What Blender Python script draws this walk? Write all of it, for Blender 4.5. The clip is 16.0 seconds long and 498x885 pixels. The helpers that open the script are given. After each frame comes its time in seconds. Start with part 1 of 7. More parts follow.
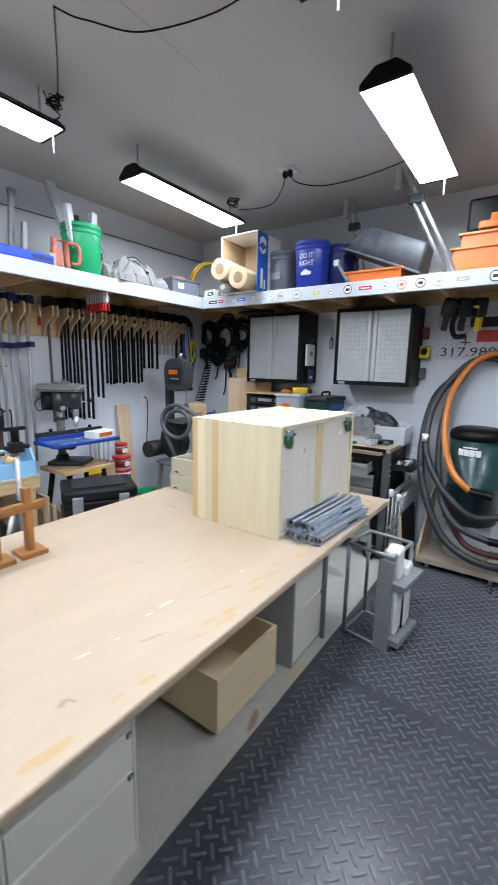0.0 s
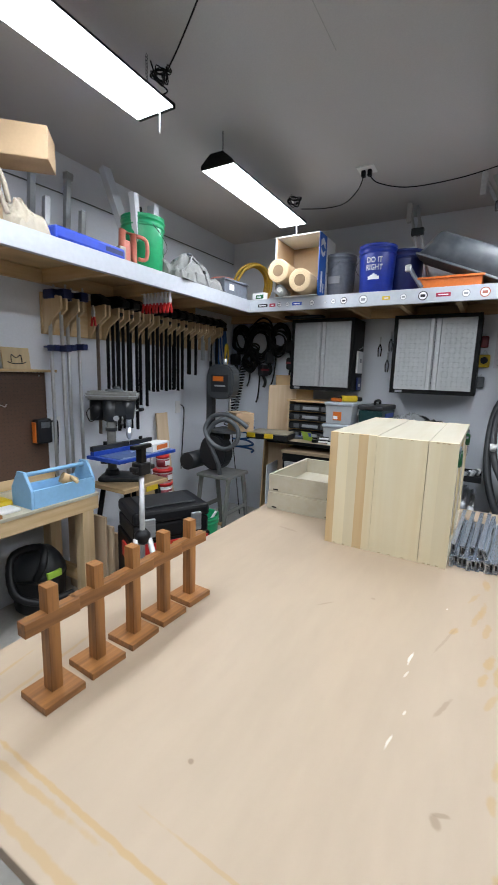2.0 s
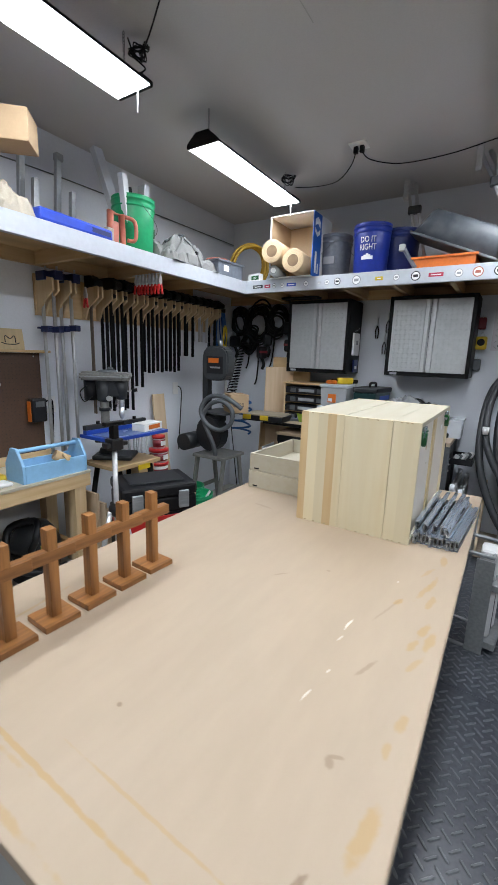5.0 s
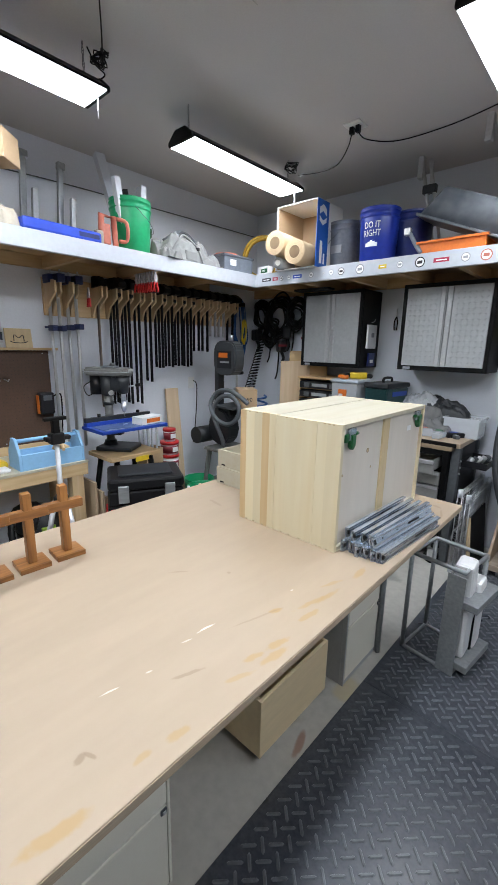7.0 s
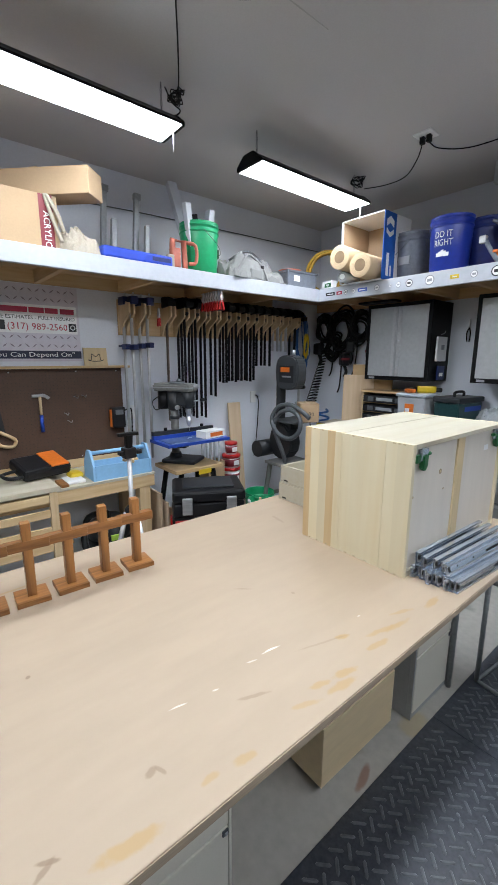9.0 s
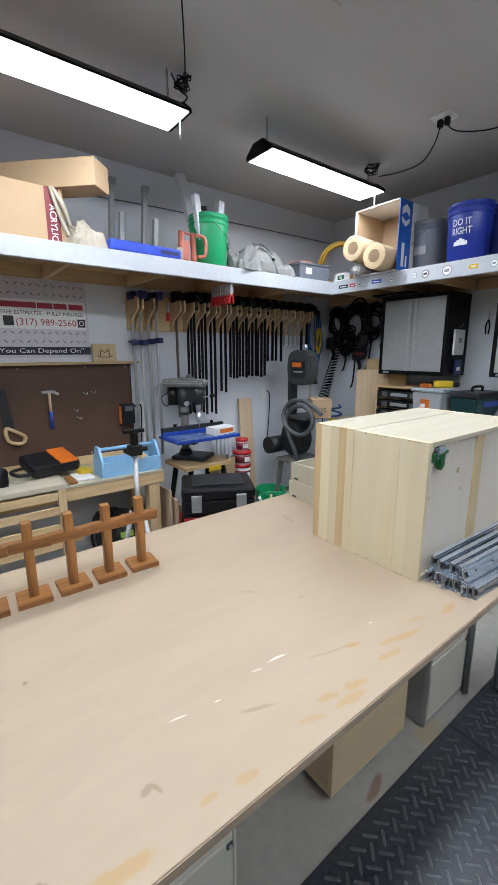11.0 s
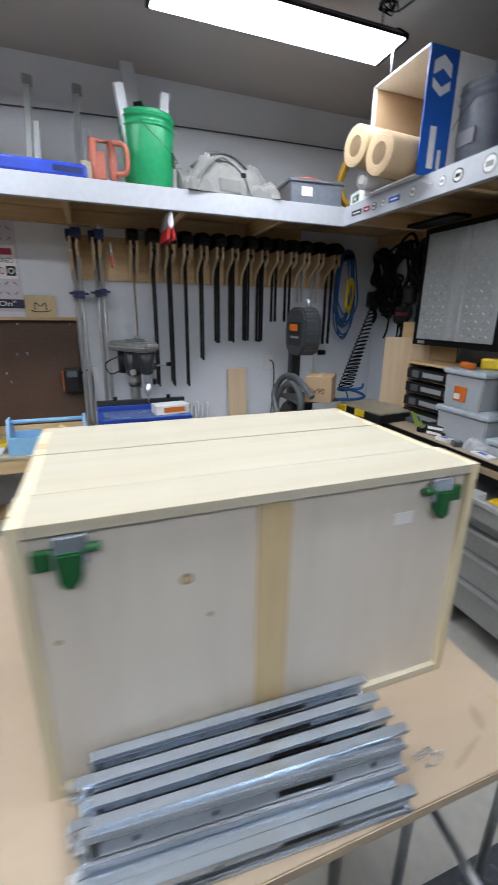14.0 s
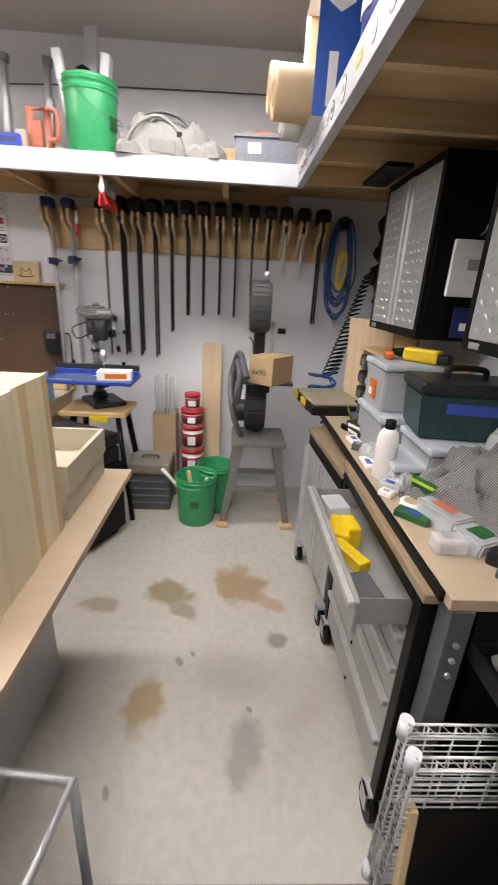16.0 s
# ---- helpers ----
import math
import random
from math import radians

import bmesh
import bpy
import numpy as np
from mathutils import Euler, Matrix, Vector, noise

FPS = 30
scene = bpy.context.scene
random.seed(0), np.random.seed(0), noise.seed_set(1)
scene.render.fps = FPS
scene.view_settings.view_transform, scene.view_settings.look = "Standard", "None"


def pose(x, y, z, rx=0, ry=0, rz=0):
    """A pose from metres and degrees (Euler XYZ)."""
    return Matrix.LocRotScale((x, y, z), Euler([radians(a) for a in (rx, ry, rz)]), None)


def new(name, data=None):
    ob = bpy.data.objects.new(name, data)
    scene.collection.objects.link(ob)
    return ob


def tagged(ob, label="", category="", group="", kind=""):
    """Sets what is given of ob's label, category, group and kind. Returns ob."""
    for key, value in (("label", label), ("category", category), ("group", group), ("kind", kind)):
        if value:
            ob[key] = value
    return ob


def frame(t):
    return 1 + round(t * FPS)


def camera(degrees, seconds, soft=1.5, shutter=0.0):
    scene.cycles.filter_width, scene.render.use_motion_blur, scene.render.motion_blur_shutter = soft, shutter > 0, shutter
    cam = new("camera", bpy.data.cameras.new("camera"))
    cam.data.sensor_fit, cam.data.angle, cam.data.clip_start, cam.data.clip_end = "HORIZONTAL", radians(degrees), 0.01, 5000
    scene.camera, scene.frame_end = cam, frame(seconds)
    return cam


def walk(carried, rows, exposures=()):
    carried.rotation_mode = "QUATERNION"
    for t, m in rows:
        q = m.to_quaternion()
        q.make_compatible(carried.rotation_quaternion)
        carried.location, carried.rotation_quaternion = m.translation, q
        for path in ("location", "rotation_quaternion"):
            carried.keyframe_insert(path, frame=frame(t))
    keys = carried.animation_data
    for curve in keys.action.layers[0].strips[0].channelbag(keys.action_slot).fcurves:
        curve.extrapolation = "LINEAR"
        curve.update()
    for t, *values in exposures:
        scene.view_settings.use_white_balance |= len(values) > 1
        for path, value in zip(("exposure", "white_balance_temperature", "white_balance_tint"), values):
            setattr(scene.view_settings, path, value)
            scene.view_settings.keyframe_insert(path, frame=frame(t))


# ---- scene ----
cam = camera(62.3, 16.0, soft=1.5, shutter=0.5)
METRES, EYE, TILT, LEAN, TURN = 5.17, 1.64, 0.0, 0.0, 35.1
ROWS = [
    (0.0, 0.0, 0.0, 0.0, 0.2, -10.43, -1.1),
    (0.5, -0.0512, 0.0034, 0.0009, 0.31, -10.31, -1.17),
    (1.0, -0.1001, 0.0062, 0.0008, 0.85, -10.26, -1.11),
    (1.5, -0.1307, 0.0256, -0.002, -0.28, -9.56, -1.27),
    (2.0, -0.1578, 0.049, -0.0007, -4.85, -9.61, -1.62),
    (2.5, -0.185, 0.0494, 0.0009, -8.21, -10.9, -2.26),
    (3.0, -0.2016, 0.0438, 0.0027, -9.96, -11.61, -2.45),
    (3.5, -0.2044, 0.0407, 0.0038, -10.52, -11.81, -2.54),
    (4.0, -0.1925, 0.0366, 0.0022, -9.94, -11.8, -2.53),
    (4.5, -0.1578, 0.0402, -0.0002, -6.22, -11.47, -2.41),
    (5.0, -0.121, 0.0358, -0.0027, -2.7, -11.89, -1.78),
    (7.5, 0.003, 0.0448, 0.0069, 9.68, -12.91, -0.97),
    (8.0, -0.0014, 0.0465, 0.0077, 12.14, -12.27, -0.64),
    (8.5, -0.0035, 0.0453, 0.0086, 14.0, -11.85, -0.36),
    (9.0, -0.0099, 0.0423, 0.0098, 15.29, -11.73, -0.25),
    (9.5, -0.0115, 0.0414, 0.0095, 16.17, -11.8, -0.18),
    (12.0, 0.0083, 0.0969, 0.0068, 19.26, -13.57, 0.89),
    (12.5, 0.0293, 0.1354, 0.0046, 25.3, -14.2, 0.7),
    (13.0, 0.0697, 0.1809, 0.0095, 33.93, -14.81, -0.94),
    (13.5, 0.0944, 0.2346, 0.0072, 36.29, -16.04, -0.92),
    (14.0, 0.1318, 0.2975, 0.005, 34.9, -17.48, -0.8),
    (14.5, 0.1877, 0.3524, 0.0079, 39.35, -17.8, -2.66),
    (15.0, 0.2205, 0.3997, 0.0051, 42.55, -18.34, -3.63),
    (15.5, 0.2473, 0.456, 0.0031, 45.22, -19.79, -3.21),
    (16.0, 0.2886, 0.4791, 0.001, 53.43, -20.34, -2.91),
]
EXPOSURES = [(0.0, 0.94, 6350, 10), (0.5, 0.82, 6450, 10), (2.0, 0.54, 6600, 10), (5.0, 0.51, 6600, 10), (8.0, 0.68, 6550, 10), (9.0, 0.60, 6500, 10), (12.5, 0.50, 6600, 10), (14.0, 0.46, 6650, 11), (14.5, 0.56, 7050, 14), (15.2, 0.82, 7400, 15), (16.0, 1.05, 8000, 18)]
walk(cam, [(t, pose(0, 0, EYE, TILT, LEAN, TURN) @ pose(METRES * x, METRES * y, METRES * z, 90 + pitch, roll, yaw)) for t, x, y, z, yaw, pitch, roll in ROWS], EXPOSURES)

# ---- light: hanging LED shop lights, four in view and four unseen, emitting diffusers (built below) ----
world = bpy.data.worlds.new("world")
scene.world = world
world.use_nodes = True
world.node_tree.nodes["Background"].inputs[0].default_value = (0.02, 0.02, 0.022, 1)
world.node_tree.nodes["Background"].inputs[1].default_value = 0.1
LAMP_STRENGTH = 20.0

# ---- materials ----
def mat(name, color, rough=0.5, metal=0.0, scale=20.0, vary=0.12, bump=0.05, second=None, spread=3.0, stretch=(1, 1, 1), coat=0.0, alpha=1.0, transmission=0.0, random_tint=0.0, bump_dist=0.003, spec=0.5):
    """A surface with fine grain, broad stains and relief."""
    m = bpy.data.materials.new(name)
    m.use_nodes = True
    nt = m.node_tree
    n, l = nt.nodes, nt.links
    b = n["Principled BSDF"]
    b.inputs["Metallic"].default_value = metal
    b.inputs["Coat Weight"].default_value = coat
    b.inputs["Specular IOR Level"].default_value = spec
    b.inputs["Alpha"].default_value = alpha
    b.inputs["Transmission Weight"].default_value = transmission
    co = n.new("ShaderNodeTexCoord")
    mp = n.new("ShaderNodeMapping")
    mp.inputs["Scale"].default_value = stretch
    l.new(co.outputs["Object"], mp.inputs["Vector"])
    fine = n.new("ShaderNodeTexNoise")
    fine.inputs["Scale"].default_value = scale
    fine.inputs["Detail"].default_value = 6
    broad = n.new("ShaderNodeTexNoise")
    broad.inputs["Scale"].default_value = spread
    broad.inputs["Detail"].default_value = 4
    l.new(mp.outputs[0], fine.inputs["Vector"])
    l.new(mp.outputs[0], broad.inputs["Vector"])
    two = second or tuple(c * (1 - 2.2 * vary) for c in color)
    mix = n.new("ShaderNodeMix")
    mix.data_type = "RGBA"
    mix.inputs["A"].default_value = (*color, 1)
    mix.inputs["B"].default_value = (*two, 1)
    add = n.new("ShaderNodeMath")
    add.operation = "MULTIPLY_ADD"
    add.inputs[1].default_value = 0.55
    l.new(fine.outputs[0], add.inputs[0])
    half = n.new("ShaderNodeMath")
    half.operation = "MULTIPLY"
    half.inputs[1].default_value = 0.45
    l.new(broad.outputs[0], half.inputs[0])
    l.new(half.outputs[0], add.inputs[2])
    ramp = n.new("ShaderNodeMapRange")
    ramp.inputs["From Min"].default_value, ramp.inputs["From Max"].default_value = 0.36, 0.64
    l.new(add.outputs[0], ramp.inputs["Value"])
    l.new(ramp.outputs[0], mix.inputs["Factor"])
    out = mix.outputs["Result"]
    if random_tint:
        info = n.new("ShaderNodeObjectInfo")
        tint = n.new("ShaderNodeMapRange")
        tint.inputs["To Min"].default_value, tint.inputs["To Max"].default_value = 1 - random_tint, 1 + random_tint
        l.new(info.outputs["Random"], tint.inputs["Value"])
        mul = n.new("ShaderNodeMix")
        mul.data_type, mul.blend_type = "RGBA", "MULTIPLY"
        mul.inputs["Factor"].default_value = 1
        l.new(out, mul.inputs["A"])
        l.new(tint.outputs[0], mul.inputs["B"])
        out = mul.outputs["Result"]
    l.new(out, b.inputs["Base Color"])
    rr = n.new("ShaderNodeMapRange")
    rr.inputs["To Min"].default_value, rr.inputs["To Max"].default_value = max(rough - 0.08, 0.02), min(rough + 0.1, 1)
    l.new(broad.outputs[0], rr.inputs["Value"])
    l.new(rr.outputs[0], b.inputs["Roughness"])
    if bump:
        bp = n.new("ShaderNodeBump")
        bp.inputs["Strength"].default_value = bump
        bp.inputs["Distance"].default_value = bump_dist
        l.new(fine.outputs[0], bp.inputs["Height"])
        l.new(bp.outputs[0], b.inputs["Normal"])
    return m


def glow(name, color, strength):
    m = bpy.data.materials.new(name)
    m.use_nodes = True
    b = m.node_tree.nodes["Principled BSDF"]
    b.inputs["Base Color"].default_value = (0.9, 0.9, 0.9, 1)
    b.inputs["Emission Color"].default_value = (*color, 1)
    b.inputs["Emission Strength"].default_value = strength
    return m


def wood(name, a, b, along="y", rough=0.55, random_tint=0.06, rings=14.0):
    """Plain-sawn board: grain runs along one axis."""
    s = {"x": (0.07, 1, 1), "y": (1, 0.07, 1), "z": (1, 1, 0.07)}[along]
    return mat(name, a, rough, 0, rings * 4, 0.1, 0.06, second=b, spread=rings, stretch=s, random_tint=random_tint, bump_dist=0.001)


def stained(name, base, spot, rough, scale, spot_scale, low, high, grain_scale=60, bump=0.15, coat=0.0, vary=0.05, stretch=(1, 1, 1)):
    """A ground colour with grain, broad mottling and sparse stains."""
    m = mat(name, base, rough, 0, grain_scale, vary, bump, spread=scale, coat=coat, stretch=stretch)
    nt = m.node_tree
    n, l = nt.nodes, nt.links
    b = n["Principled BSDF"]
    src = b.inputs["Base Color"].links[0].from_socket
    co = n.new("ShaderNodeTexCoord")
    no = n.new("ShaderNodeTexNoise")
    no.inputs["Scale"].default_value = spot_scale
    no.inputs["Detail"].default_value = 3
    no.inputs["Distortion"].default_value = 0.4
    l.new(co.outputs["Object"], no.inputs["Vector"])
    mr = n.new("ShaderNodeMapRange")
    mr.inputs["From Min"].default_value, mr.inputs["From Max"].default_value = low, high
    l.new(no.outputs[0], mr.inputs["Value"])
    mx = n.new("ShaderNodeMix")
    mx.data_type = "RGBA"
    l.new(mr.outputs[0], mx.inputs["Factor"])
    l.new(src, mx.inputs["A"])
    mx.inputs["B"].default_value = (*spot, 1)
    l.new(mx.outputs["Result"], b.inputs["Base Color"])
    return m


def soiled(m, marks, wobble=0.35, freq=7.0):
    """Adds soft-edged stains of given place, half-axes, turn, colour and strength to a material."""
    nt = m.node_tree
    n, l = nt.nodes, nt.links
    b = n["Principled BSDF"]
    co = n.new("ShaderNodeTexCoord")
    no = n.new("ShaderNodeTexNoise")
    no.inputs["Scale"].default_value, no.inputs["Detail"].default_value = freq, 5
    l.new(co.outputs["Object"], no.inputs["Vector"])
    mid = n.new("ShaderNodeVectorMath")
    mid.operation = "SUBTRACT"
    l.new(no.outputs["Color"], mid.inputs[0])
    mid.inputs[1].default_value = (0.5, 0.5, 0.5)
    for x, y, rx, ry, turn, color, strength in marks:
        mp = n.new("ShaderNodeMapping")
        mp.vector_type = "TEXTURE"
        mp.inputs["Location"].default_value = (x, y, 0)
        mp.inputs["Rotation"].default_value = (0, 0, radians(turn))
        mp.inputs["Scale"].default_value = (rx, ry, 1000)
        l.new(co.outputs["Object"], mp.inputs["Vector"])
        ma = n.new("ShaderNodeVectorMath")
        ma.operation = "MULTIPLY_ADD"
        l.new(mid.outputs[0], ma.inputs[0])
        ma.inputs[1].default_value = (wobble * 6, wobble * 6, 0)
        l.new(mp.outputs[0], ma.inputs[2])
        ln = n.new("ShaderNodeVectorMath")
        ln.operation = "LENGTH"
        l.new(ma.outputs[0], ln.inputs[0])
        mr = n.new("ShaderNodeMapRange")
        mr.interpolation_type = "SMOOTHSTEP"
        mr.inputs["From Min"].default_value, mr.inputs["From Max"].default_value = 0.6, 1.2
        mr.inputs["To Min"].default_value, mr.inputs["To Max"].default_value = strength, 0
        l.new(ln.outputs["Value"], mr.inputs["Value"])
        mx = n.new("ShaderNodeMix")
        mx.data_type = "RGBA"
        src = b.inputs["Base Color"].links[0].from_socket
        l.new(mr.outputs[0], mx.inputs["Factor"])
        l.new(src, mx.inputs["A"])
        mx.inputs["B"].default_value = (*color, 1)
        l.new(mx.outputs["Result"], b.inputs["Base Color"])
    return m


M_wall = mat("painted drywall", (0.72, 0.75, 0.81), 0.75, scale=90, vary=0.03, bump=0.12, spread=1.2)
# for the two unseen walls: grey chosen low to cut the bounce light
M_plain = mat("low-bounce wall grey", (0.34, 0.34, 0.34), 0.8, scale=50, vary=0.08, bump=0.15)
M_ceil = mat("ceiling paint", (0.56, 0.555, 0.565), 0.85, scale=120, vary=0.03, bump=0.12, spread=0.8)
M_floor = stained("stained concrete", (0.50, 0.485, 0.445), (0.33, 0.30, 0.25), 0.42, 1.6, 1.1, 0.58, 0.80, grain_scale=24, bump=0.05, vary=0.075)
TAN, OIL, GLUE, SCUFF = (0.22, 0.16, 0.075), (0.17, 0.17, 0.155), (0.43, 0.28, 0.115), (0.25, 0.175, 0.115)
soiled(M_floor, [(-2.20, 2.97, 0.17, 0.15, 20, (0.33, 0.21, 0.11), 0.85), (-2.05, 3.14, 0.10, 0.05, 60, (0.36, 0.22, 0.12), 0.6), (-2.12, 2.56, 0.14, 0.10, 70, TAN, 0.8), (-1.98, 2.66, 0.10, 0.05, 60, (0.22, 0.18, 0.11), 0.7), (-2.02, 2.20, 0.11, 0.07, 90, TAN, 0.6), (-1.45, 2.56, 0.13, 0.085, 0, (0.33, 0.23, 0.11), 0.85),
               (-1.80, 3.14, 0.065, 0.055, 10, OIL, 0.75), (-1.27, 2.98, 0.13, 0.075, -8, OIL, 0.55), (-1.66, 2.68, 0.03, 0.018, 30, OIL, 0.7), (-1.70, 2.74, 0.02, 0.01, 30, OIL, 0.7), (-1.43, 3.0, 0.02, 0.012, 50, OIL, 0.7), (-1.12, 2.50, 0.03, 0.012, 20, OIL, 0.7), (-1.10, 1.45, 0.12, 0.07, 20, (0.30, 0.24, 0.17), 0.6), (-0.93, 1.40, 0.02, 0.07, 15, (0.28, 0.12, 0.07), 0.7), (-0.92, 1.80, 0.05, 0.09, 0, (0.50, 0.42, 0.25), 0.7), (-2.3, 0.1, 0.3, 0.12, 30, OIL, 0.4)], 0.27, 9.0)
M_rubber = mat("black rubber", (0.026, 0.032, 0.043), 0.30, scale=60, vary=0.3, bump=0.05, spread=2.5, second=(0.070, 0.078, 0.094), spec=0.7)
# tread bars: wear plus the sheen of the lamps, both put into a lighter base
M_treadtop = mat("worn rubber tread with lamp sheen", (0.16, 0.17, 0.19), 0.30, scale=60, vary=0.2, bump=0.05, spread=6, spec=0.7)
M_maple = stained("maple plywood", (0.435, 0.337, 0.242), (0.44, 0.30, 0.175), 0.50, 6, 2.2, 0.66, 0.84, grain_scale=26, bump=0.02, vary=0.028, stretch=(1, 0.22, 1))
# near-white for scratches: the glint they give off is painted into the colour
SCRATCH_GLINT = (0.88, 0.86, 0.82)
soiled(M_maple, [(-1.30, 0.12, 0.42, 0.006, -1.5, GLUE, 0.75), (-1.05, 0.175, 0.20, 0.004, -2, GLUE, 0.5), (-1.55, 0.10, 0.25, 0.008, 1, GLUE, 0.6), (-1.35, 0.045, 0.24, 0.009, -1, GLUE, 0.6),
               (-0.718, 0.60, 0.012, 0.030, -10, GLUE, 0.6), (-0.730, 0.52, 0.010, 0.022, 10, GLUE, 0.55), (-0.722, 0.345, 0.016, 0.060, -8, GLUE, 0.75), (-0.75, 0.872, 0.010, 0.035, -14, GLUE, 0.65), (-0.712, 0.915, 0.012, 0.055, -6, GLUE, 0.65), (-0.735, 0.955, 0.012, 0.04, -10, GLUE, 0.7), (-0.742, 1.12, 0.010, 0.05, -8, GLUE, 0.6), (-0.772, 1.18, 0.009, 0.07, -12, GLUE, 0.6), (-0.755, 1.245, 0.010, 0.06, -6, GLUE, 0.6), (-0.783, 1.32, 0.008, 0.05, -18, GLUE, 0.5), (-0.747, 1.45, 0.012, 0.05, 4, GLUE, 0.65), (-0.73, 0.80, 0.008, 0.04, -20, GLUE, 0.5),
               (-1.73, 0.30, 0.006, 0.22, 6, GLUE, 0.5), (-1.80, 0.20, 0.005, 0.16, 9, GLUE, 0.55), (-1.84, 0.12, 0.02, 0.05, 40, GLUE, 0.5),
               (-0.816, 0.434, 0.010, 0.014, 30, SCUFF, 0.6), (-0.808, 0.45, 0.016, 0.005, 20, SCUFF, 0.6), (-0.785, 0.231, 0.020, 0.005, 60, SCUFF, 0.8), (-0.775, 0.222, 0.006, 0.022, 30, SCUFF, 0.7), (-0.829, 0.72, 0.006, 0.045, -20, SCUFF, 0.45), (-0.83, 1.066, 0.010, 0.022, -20, GLUE, 0.8), (-0.85, 1.0, 0.004, 0.09, -16, SCUFF, 0.3), (-1.25, 0.30, 0.006, 0.006, 30, SCUFF, 0.8), (-0.77, 2.33, 0.012, 0.03, 70, SCUFF, 0.4), (-1.09, 1.12, 0.008, 0.008, 10, SCUFF, 0.4), (-1.22, 1.0, 0.004, 0.035, -40, SCUFF, 0.4), (-1.62, 1.55, 0.01, 0.06, 80, SCUFF, 0.3), (-0.72, 2.25, 0.006, 0.05, 20, SCUFF, 0.35), (-0.78, 2.40, 0.03, 0.006, 10, GLUE, 0.5),
               (-0.925, 0.862, 0.004, 0.030, -6, SCRATCH_GLINT, 0.6), (-0.924, 0.79, 0.003, 0.016, -14, SCRATCH_GLINT, 0.35), (-0.921, 0.555, 0.003, 0.022, -10, SCRATCH_GLINT, 0.5), (-0.905, 0.655, 0.003, 0.010, -10, SCRATCH_GLINT, 0.4), (-0.86, 1.19, 0.003, 0.006, -10, SCRATCH_GLINT, 0.4)], 0.22, 40.0)
M_plyedge = mat("plywood edge", (0.52, 0.41, 0.29), 0.6, scale=300, vary=0.10, bump=0.1, stretch=(0.05, 0.05, 1))
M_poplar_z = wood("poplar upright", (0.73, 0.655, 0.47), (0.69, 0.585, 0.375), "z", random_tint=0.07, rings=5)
M_poplar_tan = wood("tan poplar upright", (0.66, 0.49, 0.27), (0.60, 0.42, 0.215), "z", random_tint=0.08, rings=7)
M_keywood = mat("joint end grain", (0.60, 0.47, 0.29), 0.7, scale=200, vary=0.2, bump=0.05)
M_endgrain = mat("darkened end grain", (0.40, 0.30, 0.18), 0.7, scale=200, vary=0.2, bump=0.05)
# same poplar as the uprights, darkened to offset strong lamp light on flat boards
M_poplar_y = wood("poplar flat toned for lamp glare", (0.51, 0.475, 0.38), (0.48, 0.43, 0.32), "y", random_tint=0.06, rings=6)
M_bplywood = mat("birch panel", (0.72, 0.66, 0.585), 0.6, scale=18, vary=0.05, bump=0.04, spread=2, stretch=(1, 1, 0.15))
M_tape = mat("pine strip", (0.68, 0.53, 0.31), 0.6, scale=40, vary=0.08, stretch=(1, 1, 0.1))
M_pine_x = wood("pine along x", (0.62, 0.44, 0.24), (0.50, 0.32, 0.15), "x", rings=10)
M_pine_y = wood("pine along y", (0.64, 0.47, 0.27), (0.53, 0.36, 0.18), "y", rings=10)
M_pine_z = wood("pine upright", (0.66, 0.50, 0.31), (0.55, 0.39, 0.21), "z", rings=10)
M_paleboard = wood("pale board", (0.62, 0.48, 0.33), (0.54, 0.40, 0.26), "z", rings=8)
M_walnut_z = wood("oiled walnut upright", (0.37, 0.16, 0.045), (0.18, 0.072, 0.020), "z", 0.4, 0.12, rings=20)
M_walnut_y = wood("oiled walnut flat", (0.34, 0.145, 0.042), (0.16, 0.065, 0.019), "y", 0.4, 0.12, rings=20)
M_carttop = mat("worn dark plywood", (0.30, 0.22, 0.14), 0.6, scale=40, vary=0.15, bump=0.08, stretch=(0.2, 1, 1))
M_drawer = mat("grey drawer steel", (0.36, 0.365, 0.355), 0.35, 0.3, scale=50, vary=0.06, bump=0.02)
M_clampblue = mat("dark blue cast iron", (0.008, 0.018, 0.10), 0.4, scale=60, vary=0.15, bump=0.05)
M_sawgray = mat("charcoal cast paint", (0.05, 0.055, 0.06), 0.4, scale=60, vary=0.15, bump=0.05)
M_stand = mat("dusty grey steel", (0.20, 0.20, 0.19), 0.5, scale=40, vary=0.15, bump=0.05)
M_osb = mat("sheathing plywood", (0.60, 0.41, 0.21), 0.7, scale=6, vary=0.16, bump=0.1, spread=3.0, stretch=(1, 0.4, 1))
M_binply = mat("pale bin plywood", (0.80, 0.64, 0.40), 0.6, scale=30, vary=0.05, bump=0.03, stretch=(1, 0.2, 1))
M_fascia = mat("greyed white paint", (0.50, 0.525, 0.575), 0.5, scale=30, vary=0.05, bump=0.05)
M_dollyply = mat("dusty plywood", (0.44, 0.36, 0.28), 0.65, scale=30, vary=0.12, bump=0.05, stretch=(0.2, 1, 1))
M_white = mat("white paint", (0.64, 0.67, 0.72), 0.45, scale=40, vary=0.03, bump=0.05)
M_whiteplastic = mat("white plastic", (0.8, 0.8, 0.8), 0.35, scale=60, vary=0.03, bump=0.02)
M_black = mat("black powder coat", (0.004, 0.004, 0.0045), 0.45, scale=200, vary=0.2, bump=0.1, spec=0.2)
M_blackplastic = mat("black plastic", (0.006, 0.006, 0.007), 0.42, scale=120, vary=0.2, bump=0.1, second=(0.012, 0.012, 0.014), spec=0.28)
M_graymetal = mat("grey painted metal", (0.10, 0.11, 0.12), 0.45, scale=60, vary=0.15, bump=0.06)
